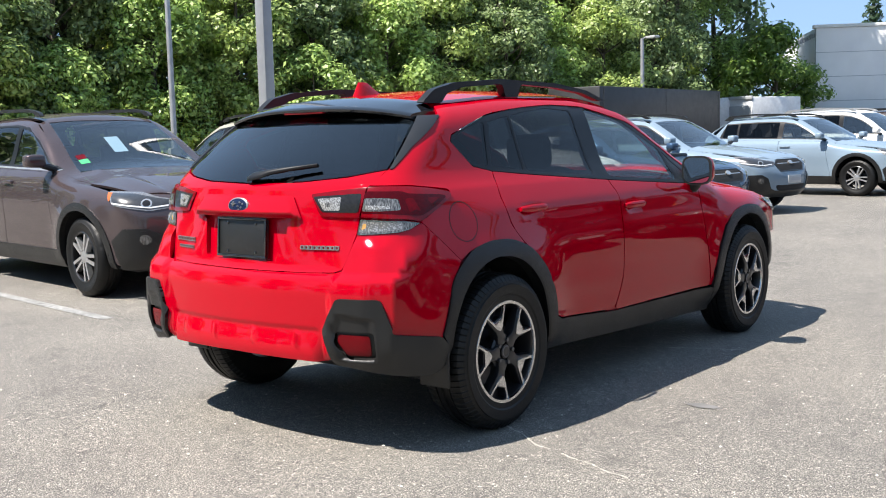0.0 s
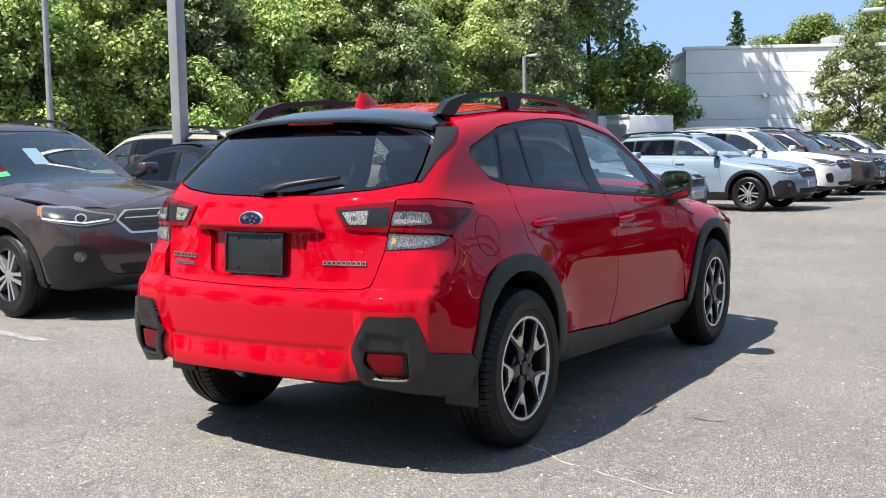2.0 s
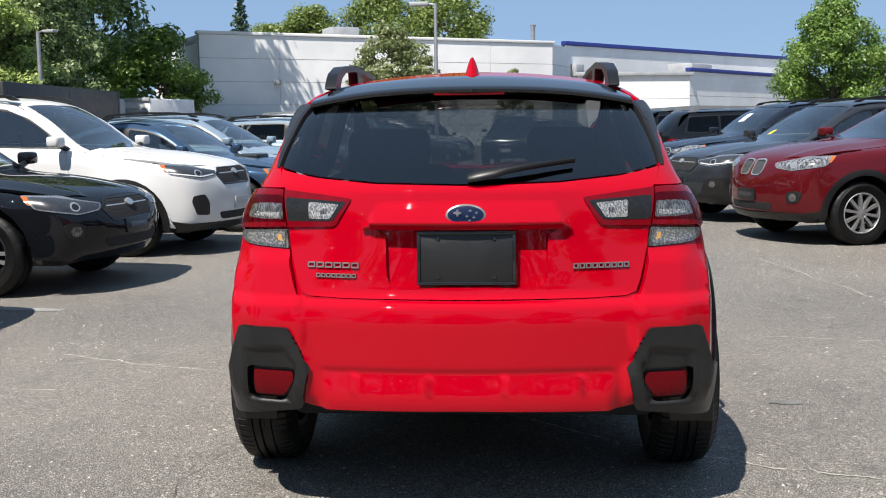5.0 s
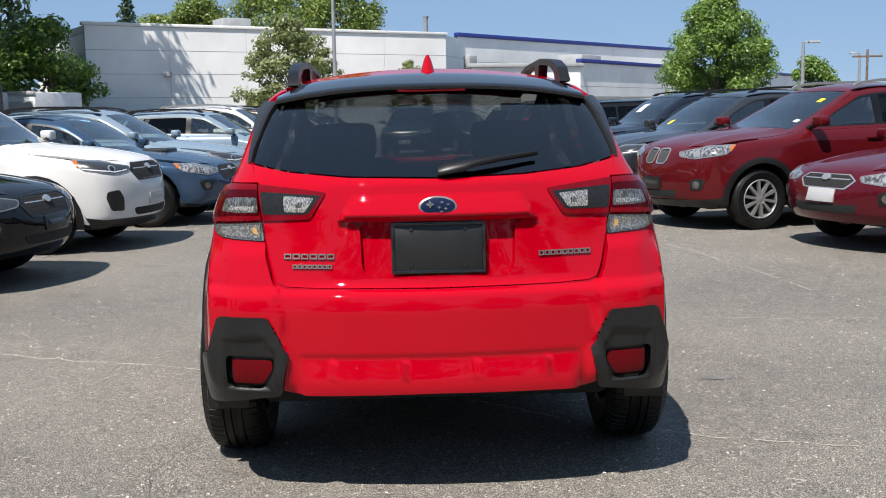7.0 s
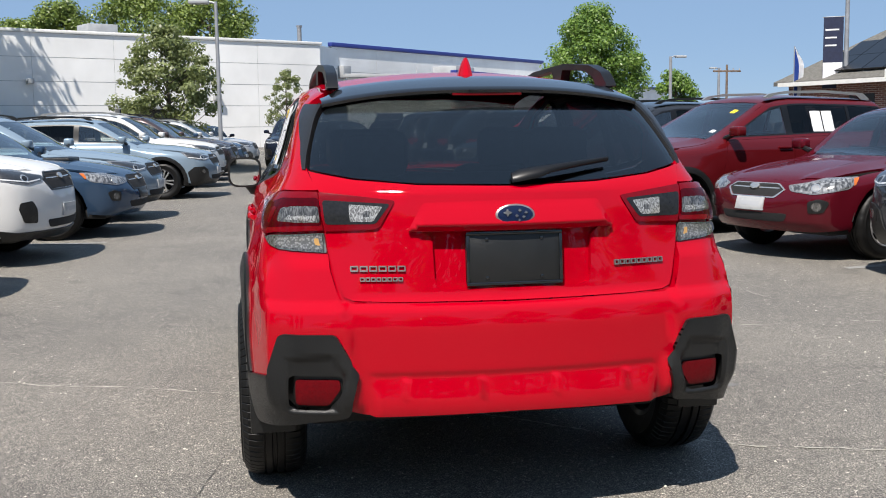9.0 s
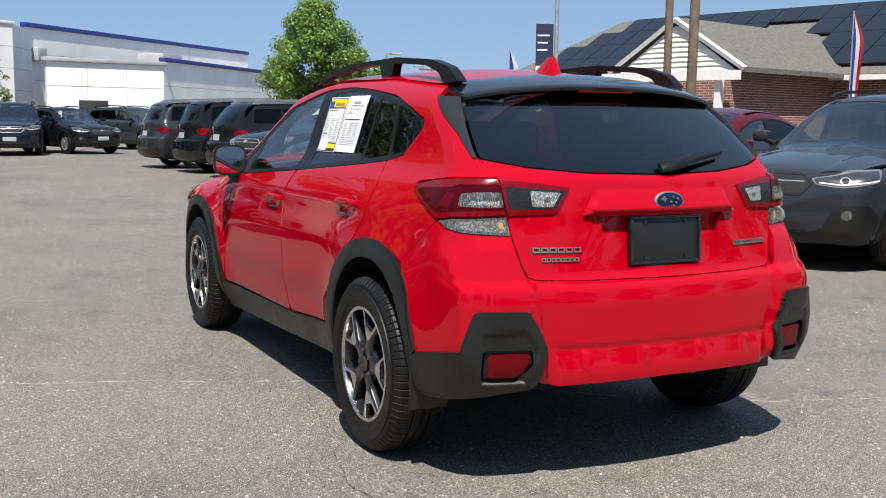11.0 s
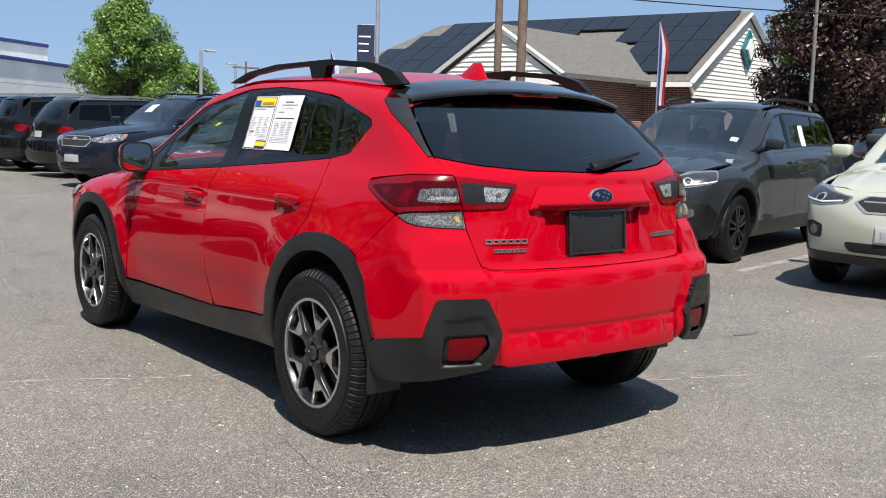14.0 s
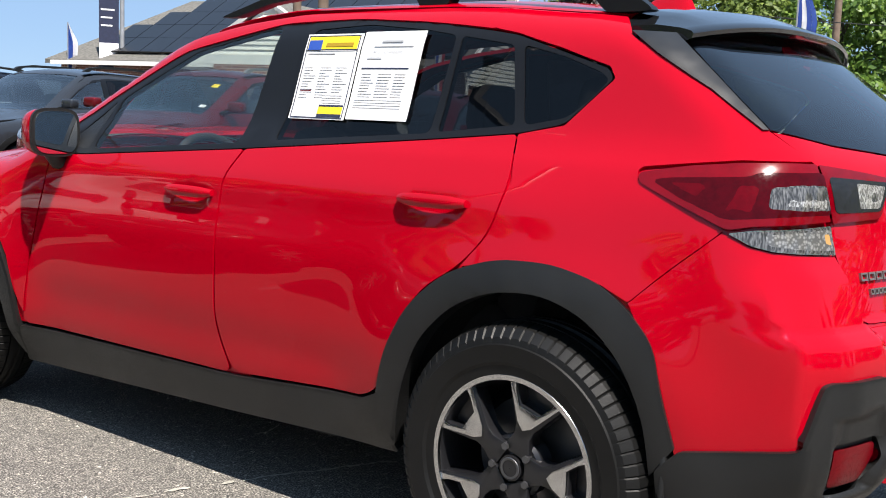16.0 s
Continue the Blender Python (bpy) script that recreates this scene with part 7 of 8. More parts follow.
# diamond sign on the gable
for r0, r1, mat_, nm in ((0.62, 0.0, TEAL, "diamond_sign"), (0.34, 0.0, TRIM_WHITE, "diamond_field")):
    bm = bmesh.new()
    d = 0.10 if nm == "diamond_sign" else 0.18
    ring = [(d, WIDE / 2, 4.25 + r0 * 1.15), (d, WIDE / 2 + r0, 4.25), (d, WIDE / 2, 4.25 - r0 * 1.15), (d, WIDE / 2 - r0, 4.25)]
    a = [bm.verts.new(HM @ Vector(p)) for p in ring]
    b = [bm.verts.new(HM @ (Vector(p) + Vector((0.08, 0, 0)))) for p in ring]
    bm.faces.new(b)
    for i in range(4):
        bm.faces.new((a[i], a[(i + 1) % 4], b[(i + 1) % 4], b[i]))
    bmesh.ops.recalc_face_normals(bm, faces=bm.faces)
    part(nm, bm, mat_, house, "teal diamond sign" if nm == "diamond_sign" else "", smooth=False)
# solar panels on the near slope
slope_len = math.hypot(WIDE / 2 + 0.45, RIDGE - EAVE + 0.12)


def on_slope(x, d, up):
    f = d / slope_len
    nrm = Vector((0, -(RIDGE - EAVE + 0.12), WIDE / 2 + 0.45)).normalized()
    return HM @ (Vector((x, -0.45 + f * (WIDE / 2 + 0.45), EAVE - 0.12 + f * (RIDGE - EAVE + 0.12) + 0.16)) + nrm * up)


for r in range(4):
    for c in range(17):
        x1 = -0.15 - c * 1.02
        if (r < 2 and 2 < c < 7) or (r == 2 and 3 < c < 6) or x1 - 0.99 < -LEN + (0.5 + r * 1.22 + 1.2) / slope_len * 3.4:
            continue
        d0 = 0.50 + r * 1.22
        bm = bmesh.new()
        q = [on_slope(x1, d0, 0.08), on_slope(x1 - 0.99, d0, 0.08), on_slope(x1 - 0.99, d0 + 1.20, 0.08), on_slope(x1, d0 + 1.20, 0.08)]
        q2 = [on_slope(x1, d0, 0.13), on_slope(x1 - 0.99, d0, 0.13), on_slope(x1 - 0.99, d0 + 1.20, 0.13), on_slope(x1, d0 + 1.20, 0.13)]
        a, b = [bm.verts.new(p) for p in q], [bm.verts.new(p) for p in q2]
        bm.faces.new(b)
        for i in range(4):
            bm.faces.new((a[i], a[(i + 1) % 4], b[(i + 1) % 4], b[i]))
        bmesh.ops.recalc_face_normals(bm, faces=bm.faces)
        part("solar_panel", bm, SOLAR, house, smooth=False)
# the front wing with its own gable
PX0, PX1, PY = -5.85, -1.6, -6.2
local("wing_wall", PX0 + 0.2, PX1 - 0.2, PY, 0.2, 0, EAVE - 0.05, BRICK)
pk = (PX0 + PX1) / 2
for s, xe in ((1, PX1 + 0.35), (-1, PX0 - 0.35)):
    bm = bmesh.new()
    top_z = EAVE + 1.42
    q = [(xe, PY - 0.14, EAVE - 0.12), (pk, PY - 0.14, top_z), (pk, 2.4, top_z), (xe, -0.3, EAVE - 0.12)]
    a = [bm.verts.new(HM @ Vector(p)) for p in q]
    b = [bm.verts.new(HM @ (Vector(p) + Vector((0, 0, 0.15)))) for p in q]
    bm.faces.new(b), bm.faces.new(list(reversed(a)))
    for i in range(4):
        bm.faces.new((a[i], a[(i + 1) % 4], b[(i + 1) % 4], b[i]))
    bmesh.ops.recalc_face_normals(bm, faces=bm.faces)
    part("roof_slope", bm, SHINGLE, house, "grey shingle wing roof", smooth=False)
    part("barge_board", tube(bmesh.new(), [HM @ Vector((xe, PY - 0.12, EAVE - 0.03)), HM @ Vector((pk, PY - 0.12, top_z + 0.08))], 0.09, 4), TRIM_WHITE, house, "white barge board", smooth=False)
for k in range(9):
    z0 = EAVE - 0.05 + k * 0.15
    half = (PX1 - PX0) / 2 * (1 - k * 0.15 / 1.42)
    half1 = max(0.05, (PX1 - PX0) / 2 * (1 - (k + 1) * 0.15 / 1.42))
    if half < 0.2:
        break
    bm = bmesh.new()
    ring = [(pk - half, PY, z0), (pk + half, PY, z0), (pk + half1, PY, z0 + 0.15), (pk - half1, PY, z0 + 0.15)]
    a = [bm.verts.new(HM @ Vector(p)) for p in ring]
    b = [bm.verts.new(HM @ (Vector(p) + Vector((0, -0.06 if i < 2 else -0.02, 0)))) for i, p in enumerate(ring)]
    bm.faces.new(b)
    for i in range(4):
        bm.faces.new((a[i], a[(i + 1) % 4], b[(i + 1) % 4], b[i]))
    bmesh.ops.recalc_face_normals(bm, faces=bm.faces)
    part("clapboard", bm, SIDING, house, smooth=False)
local("fascia", PX0 - 0.4, PX1 + 0.4, PY - 0.5, PY - 0.38, EAVE - 0.35, EAVE - 0.08, TRIM_WHITE)
local("porch_post", PX1 - 0.5, PX1 - 0.3, PY - 0.35, PY - 0.15, 0, EAVE - 0.3, TRIM_WHITE)
local("window_pane", -14.0, -12.8, -0.04, 0.02, 1.0, 2.3, DARK_DOOR)

# ---- lorry bodies by the trees ----
trailer = thing("box_trailer", "long black box trailer parked by the trees", "trailer")
box_part("box_body", -20.9, -18.4, 34.0, 45.8, 0.95, 3.2, TRAILER, trailer, 0.05)
for k in range(3):
    box_part("side_rib", -18.41, -18.39, 34.3 + k * 5.6, 34.36 + k * 5.6, 1.0, 3.1, TRAILER, trailer, 0.0)
for y in (36.0, 43.5, 44.7):
    part("wheel", tube(bmesh.new(), [(-20.6, y, 0.5), (-18.6, y, 0.5)], 0.5, 20), RUBBER, trailer)
for (x, y, yaw, wd) in ((-20.9, 48.4, -24, 1.9), (-18.85, 49.3, -24, 2.2)):
    box_truck = thing("white_container", "white box container with grey roller door", "container", "white containers", at=pose(x, y, 0, 0, 0, yaw))
    box_part("container_body", -wd / 2, wd / 2, -0.2, 3.2, 0.15, 2.95, CONTAINER, box_truck, 0.05)
    box_part("roller_door", -wd / 2 + 0.12, wd / 2 - 0.12, -0.24, -0.2, 0.2, 2.5, CLAD_GREY, box_truck, 0.01)
    box_part("container_frame", -wd / 2 - 0.03, wd / 2 + 0.03, -0.28, -0.2, 2.82, 3.0, CLAD_GREY, box_truck, 0.02)

# ---- poles, lamps, banners ----
def lamp_post(x, y, top, arm=1.2, yaw=0.0, r=0.075, double=False):
    post = thing("street_lamp", "grey metal parking lot lamp post", "street lamp", "lamp posts", at=pose(x, y, 0, 0, 0, yaw))
    part("pole", tube(bmesh.new(), [(0, 0, 0), (0, 0, top * 0.5), (0, 0, top)], [r, r * 0.9, r * 0.75], 10), POLE, post)
    part("base", box(bmesh.new(), -0.2, 0.2, -0.2, 0.2, 0, 0.55, 0.05), CLAD_GREY, post)
    part("arm", tube(bmesh.new(), [(0, 0, top - 0.05), (arm * 0.6, 0, top + 0.03), (arm, 0, top)], 0.035, 8), POLE, post)
    part("lamp_head", box(bmesh.new(), arm - 0.1, arm + 0.5, -0.16, 0.16, top - 0.07, top + 0.05, 0.03), CLAD_GREY, post)
    return post


lamp_post(-19.9, 40.5, 5.6, 0.5, -20, 0.11)
lamp_post(-2.0, 28.7, 5.1, -0.7, -5, 0.07)
lamp_post(22.0, 52.4, 5.0, 0.4, 0, 0.11)
lamp_post(37.0, 79.0, 5.8, -0.7, 0, 0.13)
square = thing("lot_pole", "square pale grey light pole between parked cars", "pole")
part("pole", box(bmesh.new(), -7.06, -6.90, 5.64, 5.80, 0, 9.0, 0.02), POLE, square)
part("base", box(bmesh.new(), -7.18, -6.78, 5.52, 5.92, 0, 0.7, 0.04), CLAD_GREY, square)
slim = thing("lot_pole", "slim grey light pole near the trees", "pole")
part("pole", tube(bmesh.new(), [(-24.5, 17.4, 0), (-24.5, 17.4, 5), (-24.5, 17.4, 10)], [0.10, 0.09, 0.08], 10), POLE, slim)
part("base", box(bmesh.new(), -24.7, -24.3, 17.2, 17.6, 0, 0.6, 0.05), CLAD_GREY, slim)
grey_pole = thing("lot_pole", "grey light pole before the maroon tree", "pole")
part("pole", tube(bmesh.new(), [(22.0, 13.1, 0), (22.0, 13.1, 7.5)], [0.055, 0.045], 10), DULL_POLE, grey_pole)
part("lamp_head", box(bmesh.new(), 21.7, 22.3, 12.9, 13.3, 7.4, 7.55, 0.03), CLAD_GREY, grey_pole)


def utility_pole(x, y, top, r=0.15, cross=True, lean=0.0):
    up = thing("utility_pole", "weathered wooden utility pole", "utility pole", "utility poles", at=pose(x, y, 0, 0, lean, 0))
    part("pole", tube(bmesh.new(), [(0, 0, 0), (0, 0, top / 2), (0, 0, top)], [r, r * 0.92, r * 0.8], 12), WOOD_POLE, up)
    if cross:
        part("cross_arm", box(bmesh.new(), -1.1, 1.1, -0.06, 0.06, top - 0.55, top - 0.42, 0.01), WOOD_POLE, up)
        for dx in (-1.0, -0.5, 0.5, 1.0):
            part("insulator", tube(bmesh.new(), [(dx, 0, top - 0.43), (dx, 0, top - 0.28)], 0.045, 8), CLAD_GREY, up)
    return up


utility_pole(11.03, 13.15, 9.0, 0.085)
utility_pole(11.39, 12.86, 9.0, 0.105, True, 0.6)
utility_pole(34.0, 71.0, 5.6, 0.10)
utility_pole(36.5, 88.0, 6.0, 0.15)
utility_pole(33.5, 10.5, 9.0, 0.14)


def cable(pts, sag=0.5, r=0.009):
    a, b = Vector(pts[0]), Vector(pts[1])
    line_pts = [a.lerp(b, t) - Vector((0, 0, sag * 4 * t * (1 - t))) for t in [k / 12 for k in range(13)]]
    ob = part("cable", tube(bmesh.new(), line_pts, r, 5), DARK)
    return tagged(ob, "thin black overhead cable between poles", "cable", "overhead cables")


cable(((11.39, 12.86, 8.2), (33.5, 10.5, 7.8)))
cable(((11.39, 12.86, 7.6), (33.5, 10.5, 6.2)), 0.6)
cable(((11.45, 12.80, 4.02), (29.0, 7.4, 4.3)), 0.15, 0.014)
cable(((33.5, 10.5, 7.0), (60, -14, 7.0)), 0.6)


def feather_flag(x, y, z0, z1, mats, label, wide=0.55, yaw=0.0):
    fl = thing("feather_flag", label, "flag", "feather flags", at=pose(x, y, 0, 0, 0, yaw))
    part("flag_pole", tube(bmesh.new(), [(0, 0, 0), (0, 0, z1)], 0.02, 6), POLE, fl)
    n = len(mats)
    for i, mt in enumerate(mats):
        bm = bmesh.new()
        rows = []
        for k in range(13):
            t = k / 12
            z = z0 + (z1 - z0) * t
            wd = wide * min(1, (1 - t) * 3.2 + 0.05) * (0.65 + 0.35 * t)
            wave = 0.07 * math.sin(t * 9)
            rows.append([bm.verts.new((wd * (i / n), wave * i / n, z)), bm.verts.new((wd * ((i + 1) / n), wave * (i + 1) / n + 0.01, z))])
        for a, b in zip(rows, rows[1:]):
            bm.faces.new((a[0], a[1], b[1], b[0]))
        bmesh.ops.solidify(bm, geom=bm.faces[:], thickness=0.004)
        part("flag_cloth", bm, mt, fl)
    return fl


FLAG_RED = material("red_flag_cloth", (0.42, 0.02, 0.03), 0.7, vary=0.2)
FLAG_WHITE = material("white_flag_cloth", (0.72, 0.72, 0.74), 0.7, vary=0.1)
feather_flag(22.4, 18.9, 2.0, 4.6, [BLUE_CLOTH, FLAG_WHITE, FLAG_RED], "red, white and blue feather flag before the house", 0.36, -40)
feather_flag(20.5, 35.7, 2.0, 4.3, [BLUE_CLOTH, FLAG_WHITE], "blue and white feather flag", 0.45, -10)
feather_flag(20.9, 7.3, 1.4, 4.8, [BLUE_CLOTH, FLAG_WHITE, BLUE_CLOTH, BLUE_CLOTH], "blue and white feather flag", 0.5, -60)
ban = thing("banner_pole", "navy lamp post banner with white lettering bars", "banner", at=pose(21.7, 33.9, 0, 0, 0, -32))
part("pole", tube(bmesh.new(), [(0, 0, 0), (0, 0, 7.2)], [0.10, 0.08], 10), POLE, ban)
cloth = part("banner_cloth", box(bmesh.new(), -0.85, -0.12, -0.015, 0.015, 2.55, 5.3, 0.0), NAVY, ban)
part("banner_picture", box(bmesh.new(), -0.84, -0.13, -0.025, 0.02, 2.95, 3.55, 0.0), FLAG_WHITE, cloth, "pale panel")
for k, wd in enumerate((0.5, 0.42, 0.42)):
    part("lettering_bar", box(bmesh.new(), -0.78, -0.78 + wd, -0.026, 0.02, 4.78 - 0.3 * k, 4.84 - 0.3 * k, 0.0), FLAG_WHITE, cloth)
part("banner_arm", tube(bmesh.new(), [(0, 0, 5.3), (-0.9, 0, 5.3)], 0.02, 6), POLE, ban)

# ---- trees ----
def leaf_material(name, a, b):
    m = bpy.data.materials.new(name)
    m.use_nodes = True
    nt = m.node_tree
    p = nt.nodes["Principled BSDF"]
    geo = nt.nodes.new("ShaderNodeNewGeometry")
    r = nt.nodes.new("ShaderNodeValToRGB")
    r.color_ramp.elements[0].color, r.color_ramp.elements[1].color = (*a, 1), (*b, 1)
    nt.links.new(geo.outputs["Random Per Island"], r.inputs[0])
    nt.links.new(r.outputs[0], p.inputs["Base Color"])
    p.inputs["Roughness"].default_value = 0.42
    tr = nt.nodes.new("ShaderNodeBsdfTranslucent")
    back = nt.nodes.new("ShaderNodeValToRGB")
    back.color_ramp.elements[0].color, back.color_ramp.elements[1].color = (*[min(1.0, 1.6 * c) for c in a], 1), (*[min(1.0, 1.6 * c) for c in b], 1)
    nt.links.new(geo.outputs["Random Per Island"], back.inputs[0])
    nt.links.new(back.outputs[0], tr.inputs[0])
    mix = nt.nodes.new("ShaderNodeMixShader")
    mix.inputs[0].default_value = 0.36
    nt.links.new(p.outputs[0], mix.inputs[1]), nt.links.new(tr.outputs[0], mix.inputs[2])
    nt.links.new(mix.outputs[0], nt.nodes["Material Output"].inputs[0])
    return m


LEAF = leaf_material("summer_leaves", (0.10, 0.165, 0.035), (0.48, 0.62, 0.20))
LEAF_DEEP = leaf_material("deep_green_leaves", (0.06, 0.095, 0.035), (0.31, 0.40, 0.17))
LEAF_BRIGHT = leaf_material("bright_green_leaves", (0.20, 0.28, 0.04), (0.64, 0.72, 0.18))
LEAF_MAPLE = leaf_material("maple_leaves", (0.065, 0.13, 0.025), (0.20, 0.30, 0.06))
LEAF_PALE = leaf_material("pale_olive_leaves", (0.10, 0.125, 0.045), (0.25, 0.285, 0.115))
LEAF_FAR = leaf_material("far_green_leaves", (0.075, 0.115, 0.025), (0.22, 0.28, 0.065))
LEAF_OLIVE = leaf_material("olive_leaves", (0.11, 0.165, 0.04), (0.50, 0.60, 0.20))
LEAF_MAROON = leaf_material("maroon_leaves", (0.018, 0.010, 0.010), (0.075, 0.042, 0.034))
NEEDLE = leaf_material("spruce_needles", (0.016, 0.04, 0.018), (0.04, 0.075, 0.03))
BARK = material("bark", (0.10, 0.08, 0.06), 0.9, vary=0.4, scale=6, bump=0.6, bump_scale=25)


def leaf_cloud(name, centres, radii, count, size, mat, parent, rng, flat=0.75):
    """Many small folded leaves in clumps round the given centres."""
    centres, radii = np.array(centres), np.array(radii)
    weight = radii ** 2
    pick = rng.choice(len(centres), count, p=weight / weight.sum())
    d = rng.normal(size=(count, 3))
    d /= np.linalg.norm(d, axis=1, keepdims=True)
    rad = radii[pick] * rng.uniform(0.2, 1.12, count) ** 0.6
    pos = centres[pick] + d * rad[:, None] * np.array([1, 1, flat])
    n = d * 0.9 + rng.normal(size=(count, 3)) * 0.45 + np.array([0, 0, 0.45])
    n /= np.linalg.norm(n, axis=1, keepdims=True)
    t = np.cross(n, rng.normal(size=(count, 3)))
    t /= np.linalg.norm(t, axis=1, keepdims=True)
    b = np.cross(n, t)
    s = (size * rng.uniform(0.6, 1.35, count))[:, None]
    quad = np.stack([pos - t * s, pos - b * s * 0.55 + n * s * 0.12, pos + t * s, pos + b * s * 0.55 + n * s * 0.12], 1).reshape(-1, 3)
    me = bpy.data.meshes.new(name)
    me.vertices.add(count * 4)
    me.vertices.foreach_set("co", quad.ravel())
    me.loops.add(count * 4)
    me.loops.foreach_set("vertex_index", np.arange(count * 4, dtype=np.int32))
    me.polygons.add(count)
    me.polygons.foreach_set("loop_start", np.arange(0, count * 4, 4, dtype=np.int32))
    me.update(calc_edges=True)
    return link_mesh(name, me, mat, parent)


def tree(x, y, height, spread, base, mat, seed, label, leaves=9000, size=0.16, category="tree", clumps=34, name="tree", trunk=0.16, flat=0.75, open_crown=0.0, group="trees"):
    rng = np.random.default_rng(seed)
    t = thing(name, label, category, group, at=pose(x, y, 0))
    bm = bmesh.new()
    bend = rng.normal(size=2) * 0.15
    top = height * 0.82
    tube(bm, [(0, 0, -0.1), (bend[0] * 0.4, bend[1] * 0.4, top * 0.35), (bend[0], bend[1], top * 0.7), (bend[0] * 1.3, bend[1] * 1.3, top)], [trunk * 1.25, trunk, trunk * 0.6, trunk * 0.15], 9)
    centres, radii = [], []
    half = (height - base) / 2
    for k in range(clumps):
        u = rng.uniform(-1, 1)
        a = rng.uniform(0, 2 * math.pi)
        prof = math.sqrt(max(0.05, 1 - abs(u + 0.15) ** 2.2)) * (0.9 if u > 0 else 1.0)
        r = spread / 2 * prof * math.sqrt(rng.uniform(0.15, 1.0)) * 0.85
        c = (bend[0] + r * math.cos(a), bend[1] + r * math.sin(a), base + half + u * half * 0.88)
        centres.append(c)
        radii.append(spread * rng.uniform(0.09, 0.19) * (1 - open_crown * 0.5) * (40 / max(clumps, 40)) ** 0.25)
        if k % 3 == 0:
            z = max(base * 0.8, c[2] - r * 0.7)
            tube(bm, [(bend[0] * 0.7, bend[1] * 0.7, z), (c[0] * 0.55, c[1] * 0.55, (z + c[2]) / 2 + 0.05), c], [trunk * 0.35, trunk * 0.22, trunk * 0.06], 5)
    part("trunk", bm, BARK, t)
    leaf_cloud("crown", centres, radii, leaves, size, mat, t, rng, flat)
    return t


wood_rng = np.random.default_rng(11)
# the wood along the left edge, two ranks deep
spots = []
for k in range(13):
    f = k / 12
    x, y = -33.5 + 13.0 * f - (4.5 if k > 10 else 0), 10.5 + 42.0 * f + (3 if k > 10 else 0)
    spots.append((x + wood_rng.normal() * 0.8, y + wood_rng.normal() * 0.8, 10.5 + wood_rng.uniform(0, 3.5), 6.4, 0.6))
for k in range(10):
    f = k / 9
    spots.append((-40.5 + 15.0 * f + wood_rng.normal(), 10.0 + 50.0 * f, 14 + wood_rng.uniform(0, 3), 8.5, 1.0))
for i, (x, y, hgt, spr, base) in enumerate(spots):
    # back rank takes darker leaves: shade in the gaps is put into their colour
    kind = (LEAF, LEAF_OLIVE, LEAF_DEEP, LEAF_BRIGHT)[i % 4] if i < 13 else LEAF_DEEP
    tree(x, y, hgt, spr, base, kind, 100 + i, "tall leafy tree at the edge of a dense wood", 27000 if i < 13 else 4000, 0.11 if i < 13 else 0.26, clumps=190 if i < 13 else 90, trunk=0.22, group="wood trees", flat=0.8)
for i in range(11):
    f = i / 13
    tree(-31.0 + 11.5 * f + wood_rng.normal() * 0.5, 10.0 + 40.0 * f, 8.0 + wood_rng.uniform(0, 2.0), 5.2, 0.8, (LEAF, LEAF_OLIVE, LEAF_DEEP)[i % 3], 200 + i, "leafy young tree at the edge of a dense wood", 17000, 0.098, clumps=110, trunk=0.12, group="wood trees", flat=0.8)
tree(-24.0, 52.5, 22.0, 18.0, 11.0, LEAF_DEEP, 250, "very tall spreading tree at the end of the wood", 15000, 0.26, clumps=90, trunk=0.35, group="wood trees")
# shrubs and vines in front of the wood
for i in range(13):
    f = i / 15
    x, y = -31.5 + 13.0 * f + wood_rng.normal() * 0.5, 11.0 + 41.0 * f
    tree(x + (1.2 if y < 30 else -2.6), y - 0.6, 3.0 + wood_rng.uniform(0, 2.4), 4.2, 0.0, (LEAF_BRIGHT, LEAF_OLIVE, LEAF)[i % 3], 300 + i, "bright vine-covered shrub at the wood's edge", 10500, 0.095, "shrub", 60, "shrub", 0.08, 0.8, group="edge shrubs")
tree(-19.3, 55.5, 7.2, 6.4, 0.3, LEAF_MAPLE, 31, "round leafy tree beside the white building", 9000, 0.15)
for i, (x, y, hgt, spr, mt) in enumerate(((-16.0, 84, 11.5, 9.5, LEAF_FAR), (-10.5, 86, 13.5, 11.0, LEAF_FAR), (-4.5, 86, 13.6, 11.0, LEAF_FAR), (-19, 80, 9.6, 8.0, LEAF_FAR))):
    tree(x, y, hgt, spr, 3.0, mt, 60 + i, "leafy tree rising behind the white building", 20000, 0.14, clumps=150)
tree(-3.9, 35.5, 5.2, 4.7, 0.9, LEAF_PALE, 41, "young pale-leaved tree by the lamp post", 12000, 0.075, clumps=150, trunk=0.07, open_crown=0.7)
tree(0.5, 51.0, 4.5, 2.8, 1.0, LEAF_PALE, 42, "young sparse tree before the white wall", 4200, 0.065, clumps=80, trunk=0.06, open_crown=0.8)
tree(14.6, 43.6, 6.8, 5.6, 0.9, LEAF_MAPLE, 43, "full green maple tree beyond the parked cars", 36000, 0.078, clumps=110, trunk=0.14)
tree(33.0, 79.0, 5.6, 4.6, 0.8, LEAF_MAPLE, 44, "round green tree in the distance", 6000, 0.14)
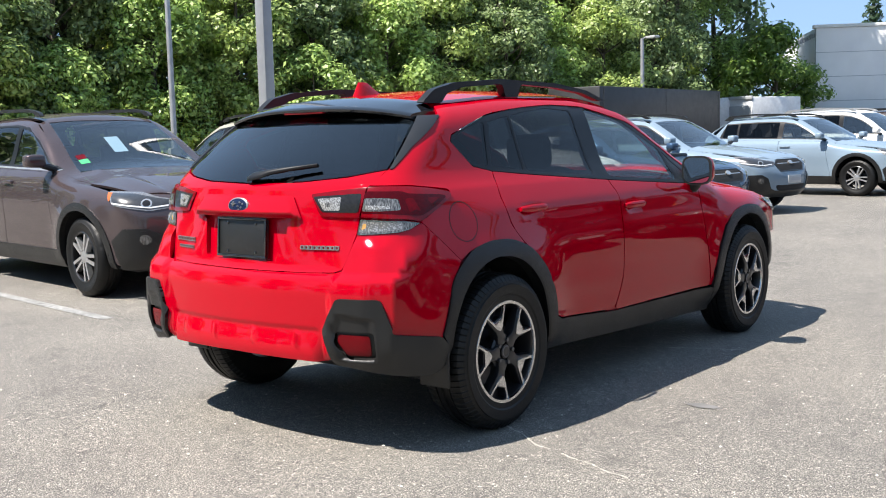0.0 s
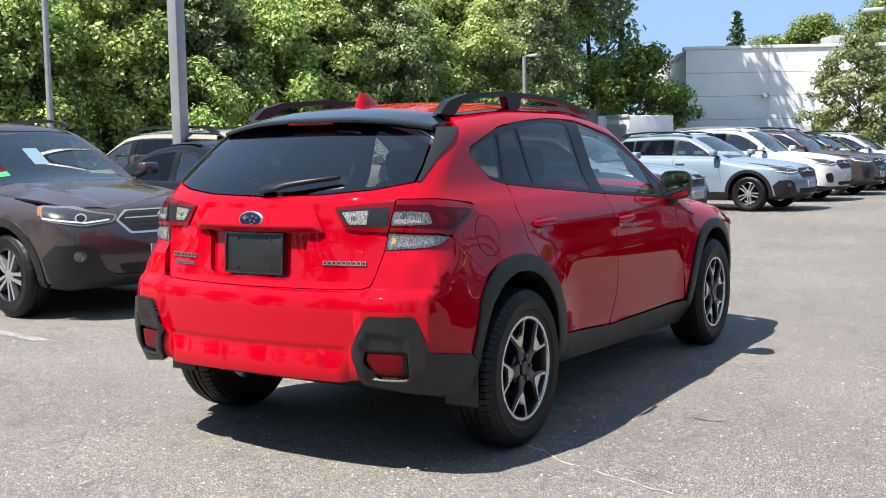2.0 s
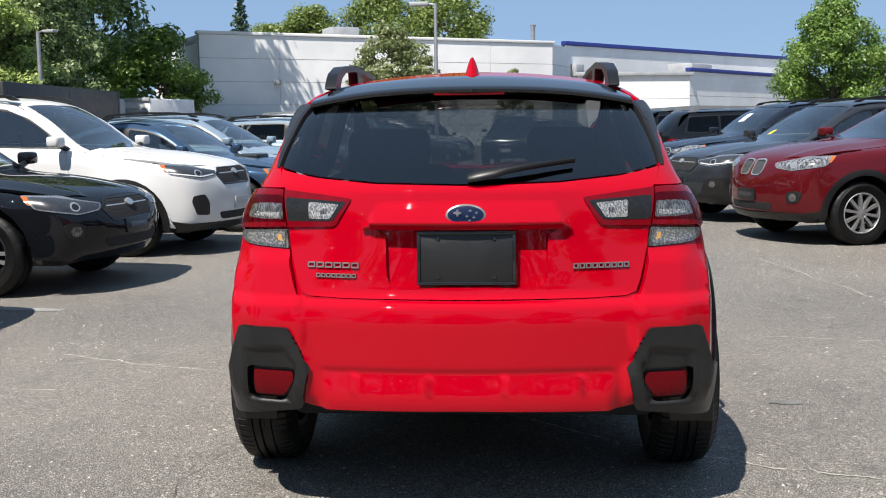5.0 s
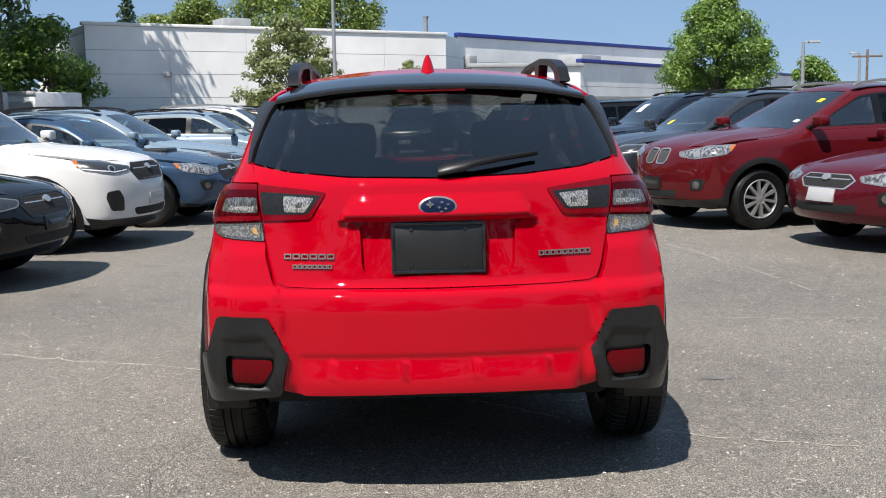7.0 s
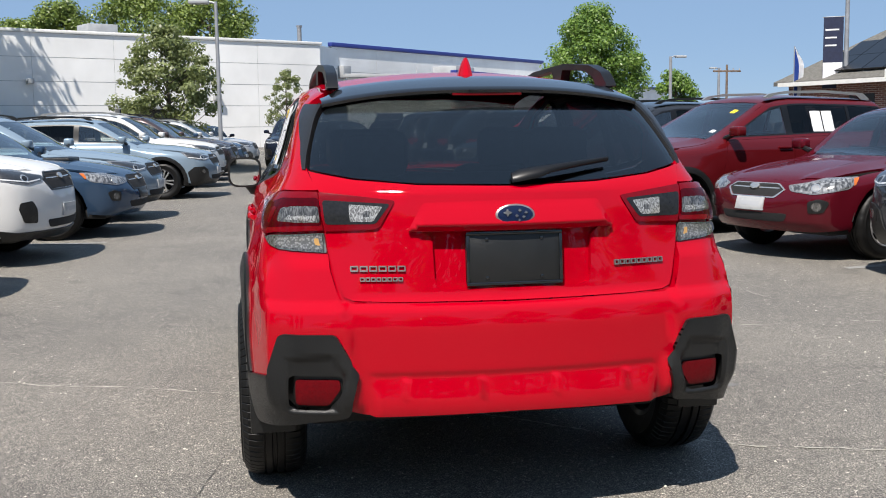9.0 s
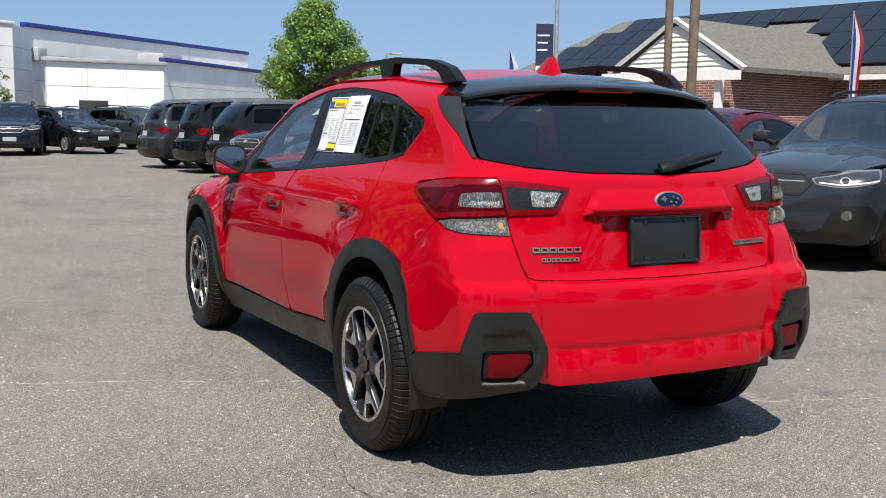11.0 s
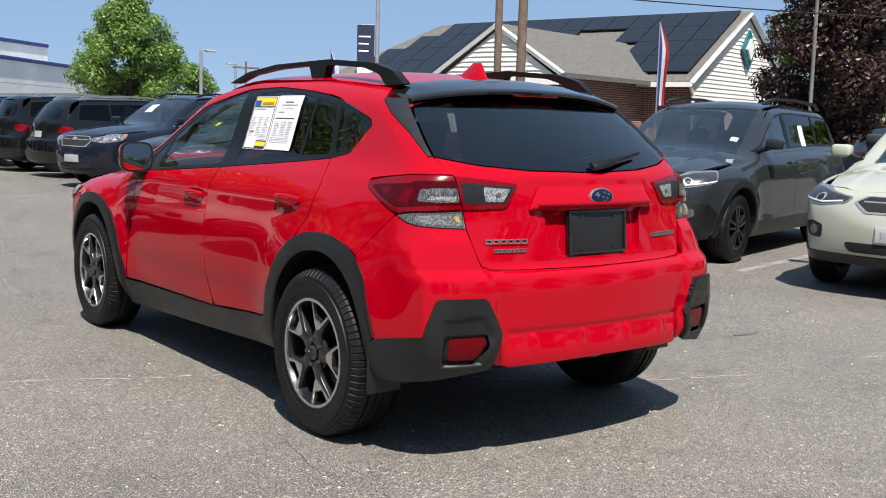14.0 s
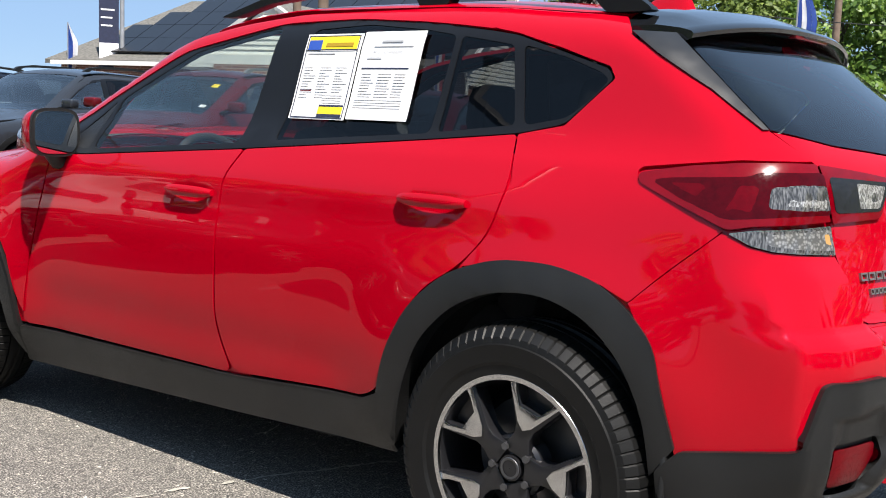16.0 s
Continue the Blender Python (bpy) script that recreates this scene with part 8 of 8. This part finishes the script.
tree(24.9, 14.3, 7.6, 5.0, 0.4, LEAF_MAROON, 45, "maroon-leaved maple tree beside the house", 44000, 0.072, clumps=110, trunk=0.18)
for i, (x, y, hgt, spr) in enumerate(((47, 19, 9.5, 8), (50, 12, 9.0, 8), (48, 5.5, 9.5, 8), (46, -2, 9, 8), (44, 27, 9.2, 7), (52, -9, 9, 8), (45, 23, 10.5, 7), (49.5, 15.5, 10.5, 8), (49, 9, 10.5, 8))):
    tree(x, y, hgt, spr, 0.3, LEAF_MAPLE if i % 2 else LEAF_FAR, 80 + i, "leafy roadside tree behind the lot", 14000, 0.14, clumps=80, trunk=0.2, group="roadside trees")
for i in range(9):
    f = i / 8
    tree(42.5 + 8.0 * f, 30.0 - 44.0 * f, 3.4, 7.0, 0.0, LEAF_MAPLE if i % 2 else LEAF_FAR, 400 + i, "dense roadside shrub behind the lot", 5000, 0.17, "shrub", 50, "shrub", 0.08, 0.7, group="roadside shrubs")
# unseen trees added to close the lot behind the path for reflections
for i, (x, y, hgt) in enumerate(((-37, 4, 13), (-38, -6, 12), (-36, -16, 13), (-30, -25, 12), (-21, -30, 11), (-11, -32, 12), (-2, -31, 10), (8, -33, 12), (17, -31, 11), (27, -29, 12), (37, -24, 11), (46, -16, 10))):
    tree(x, y, hgt, 10.5, 0.3, LEAF_DEEP if i % 2 else LEAF_MAPLE, 500 + i, "leafy tree added out of view for reflections", 3500, 0.34, clumps=60, trunk=0.25, group="far lot trees")
# spruce
sp = thing("spruce_tree", "dark narrow spruce behind the white building", "tree", at=pose(-19.5, 74.0, 0))
part("trunk", tube(bmesh.new(), [(0, 0, 0), (0, 0, 11.2)], [0.2, 0.03], 8), BARK, sp)
rng = np.random.default_rng(5)
cs, rs = [], []
for k in range(60):
    z = 2.5 + 8.6 * k / 60
    r = 1.9 * (1 - (z - 2.5) / 9.0)
    a = k * 2.4
    cs.append((r * 0.7 * math.cos(a), r * 0.7 * math.sin(a), z))
    rs.append(0.22 + r * 0.38)
leaf_cloud("crown", cs, rs, 7000, 0.13, NEEDLE, sp, rng, 0.5)
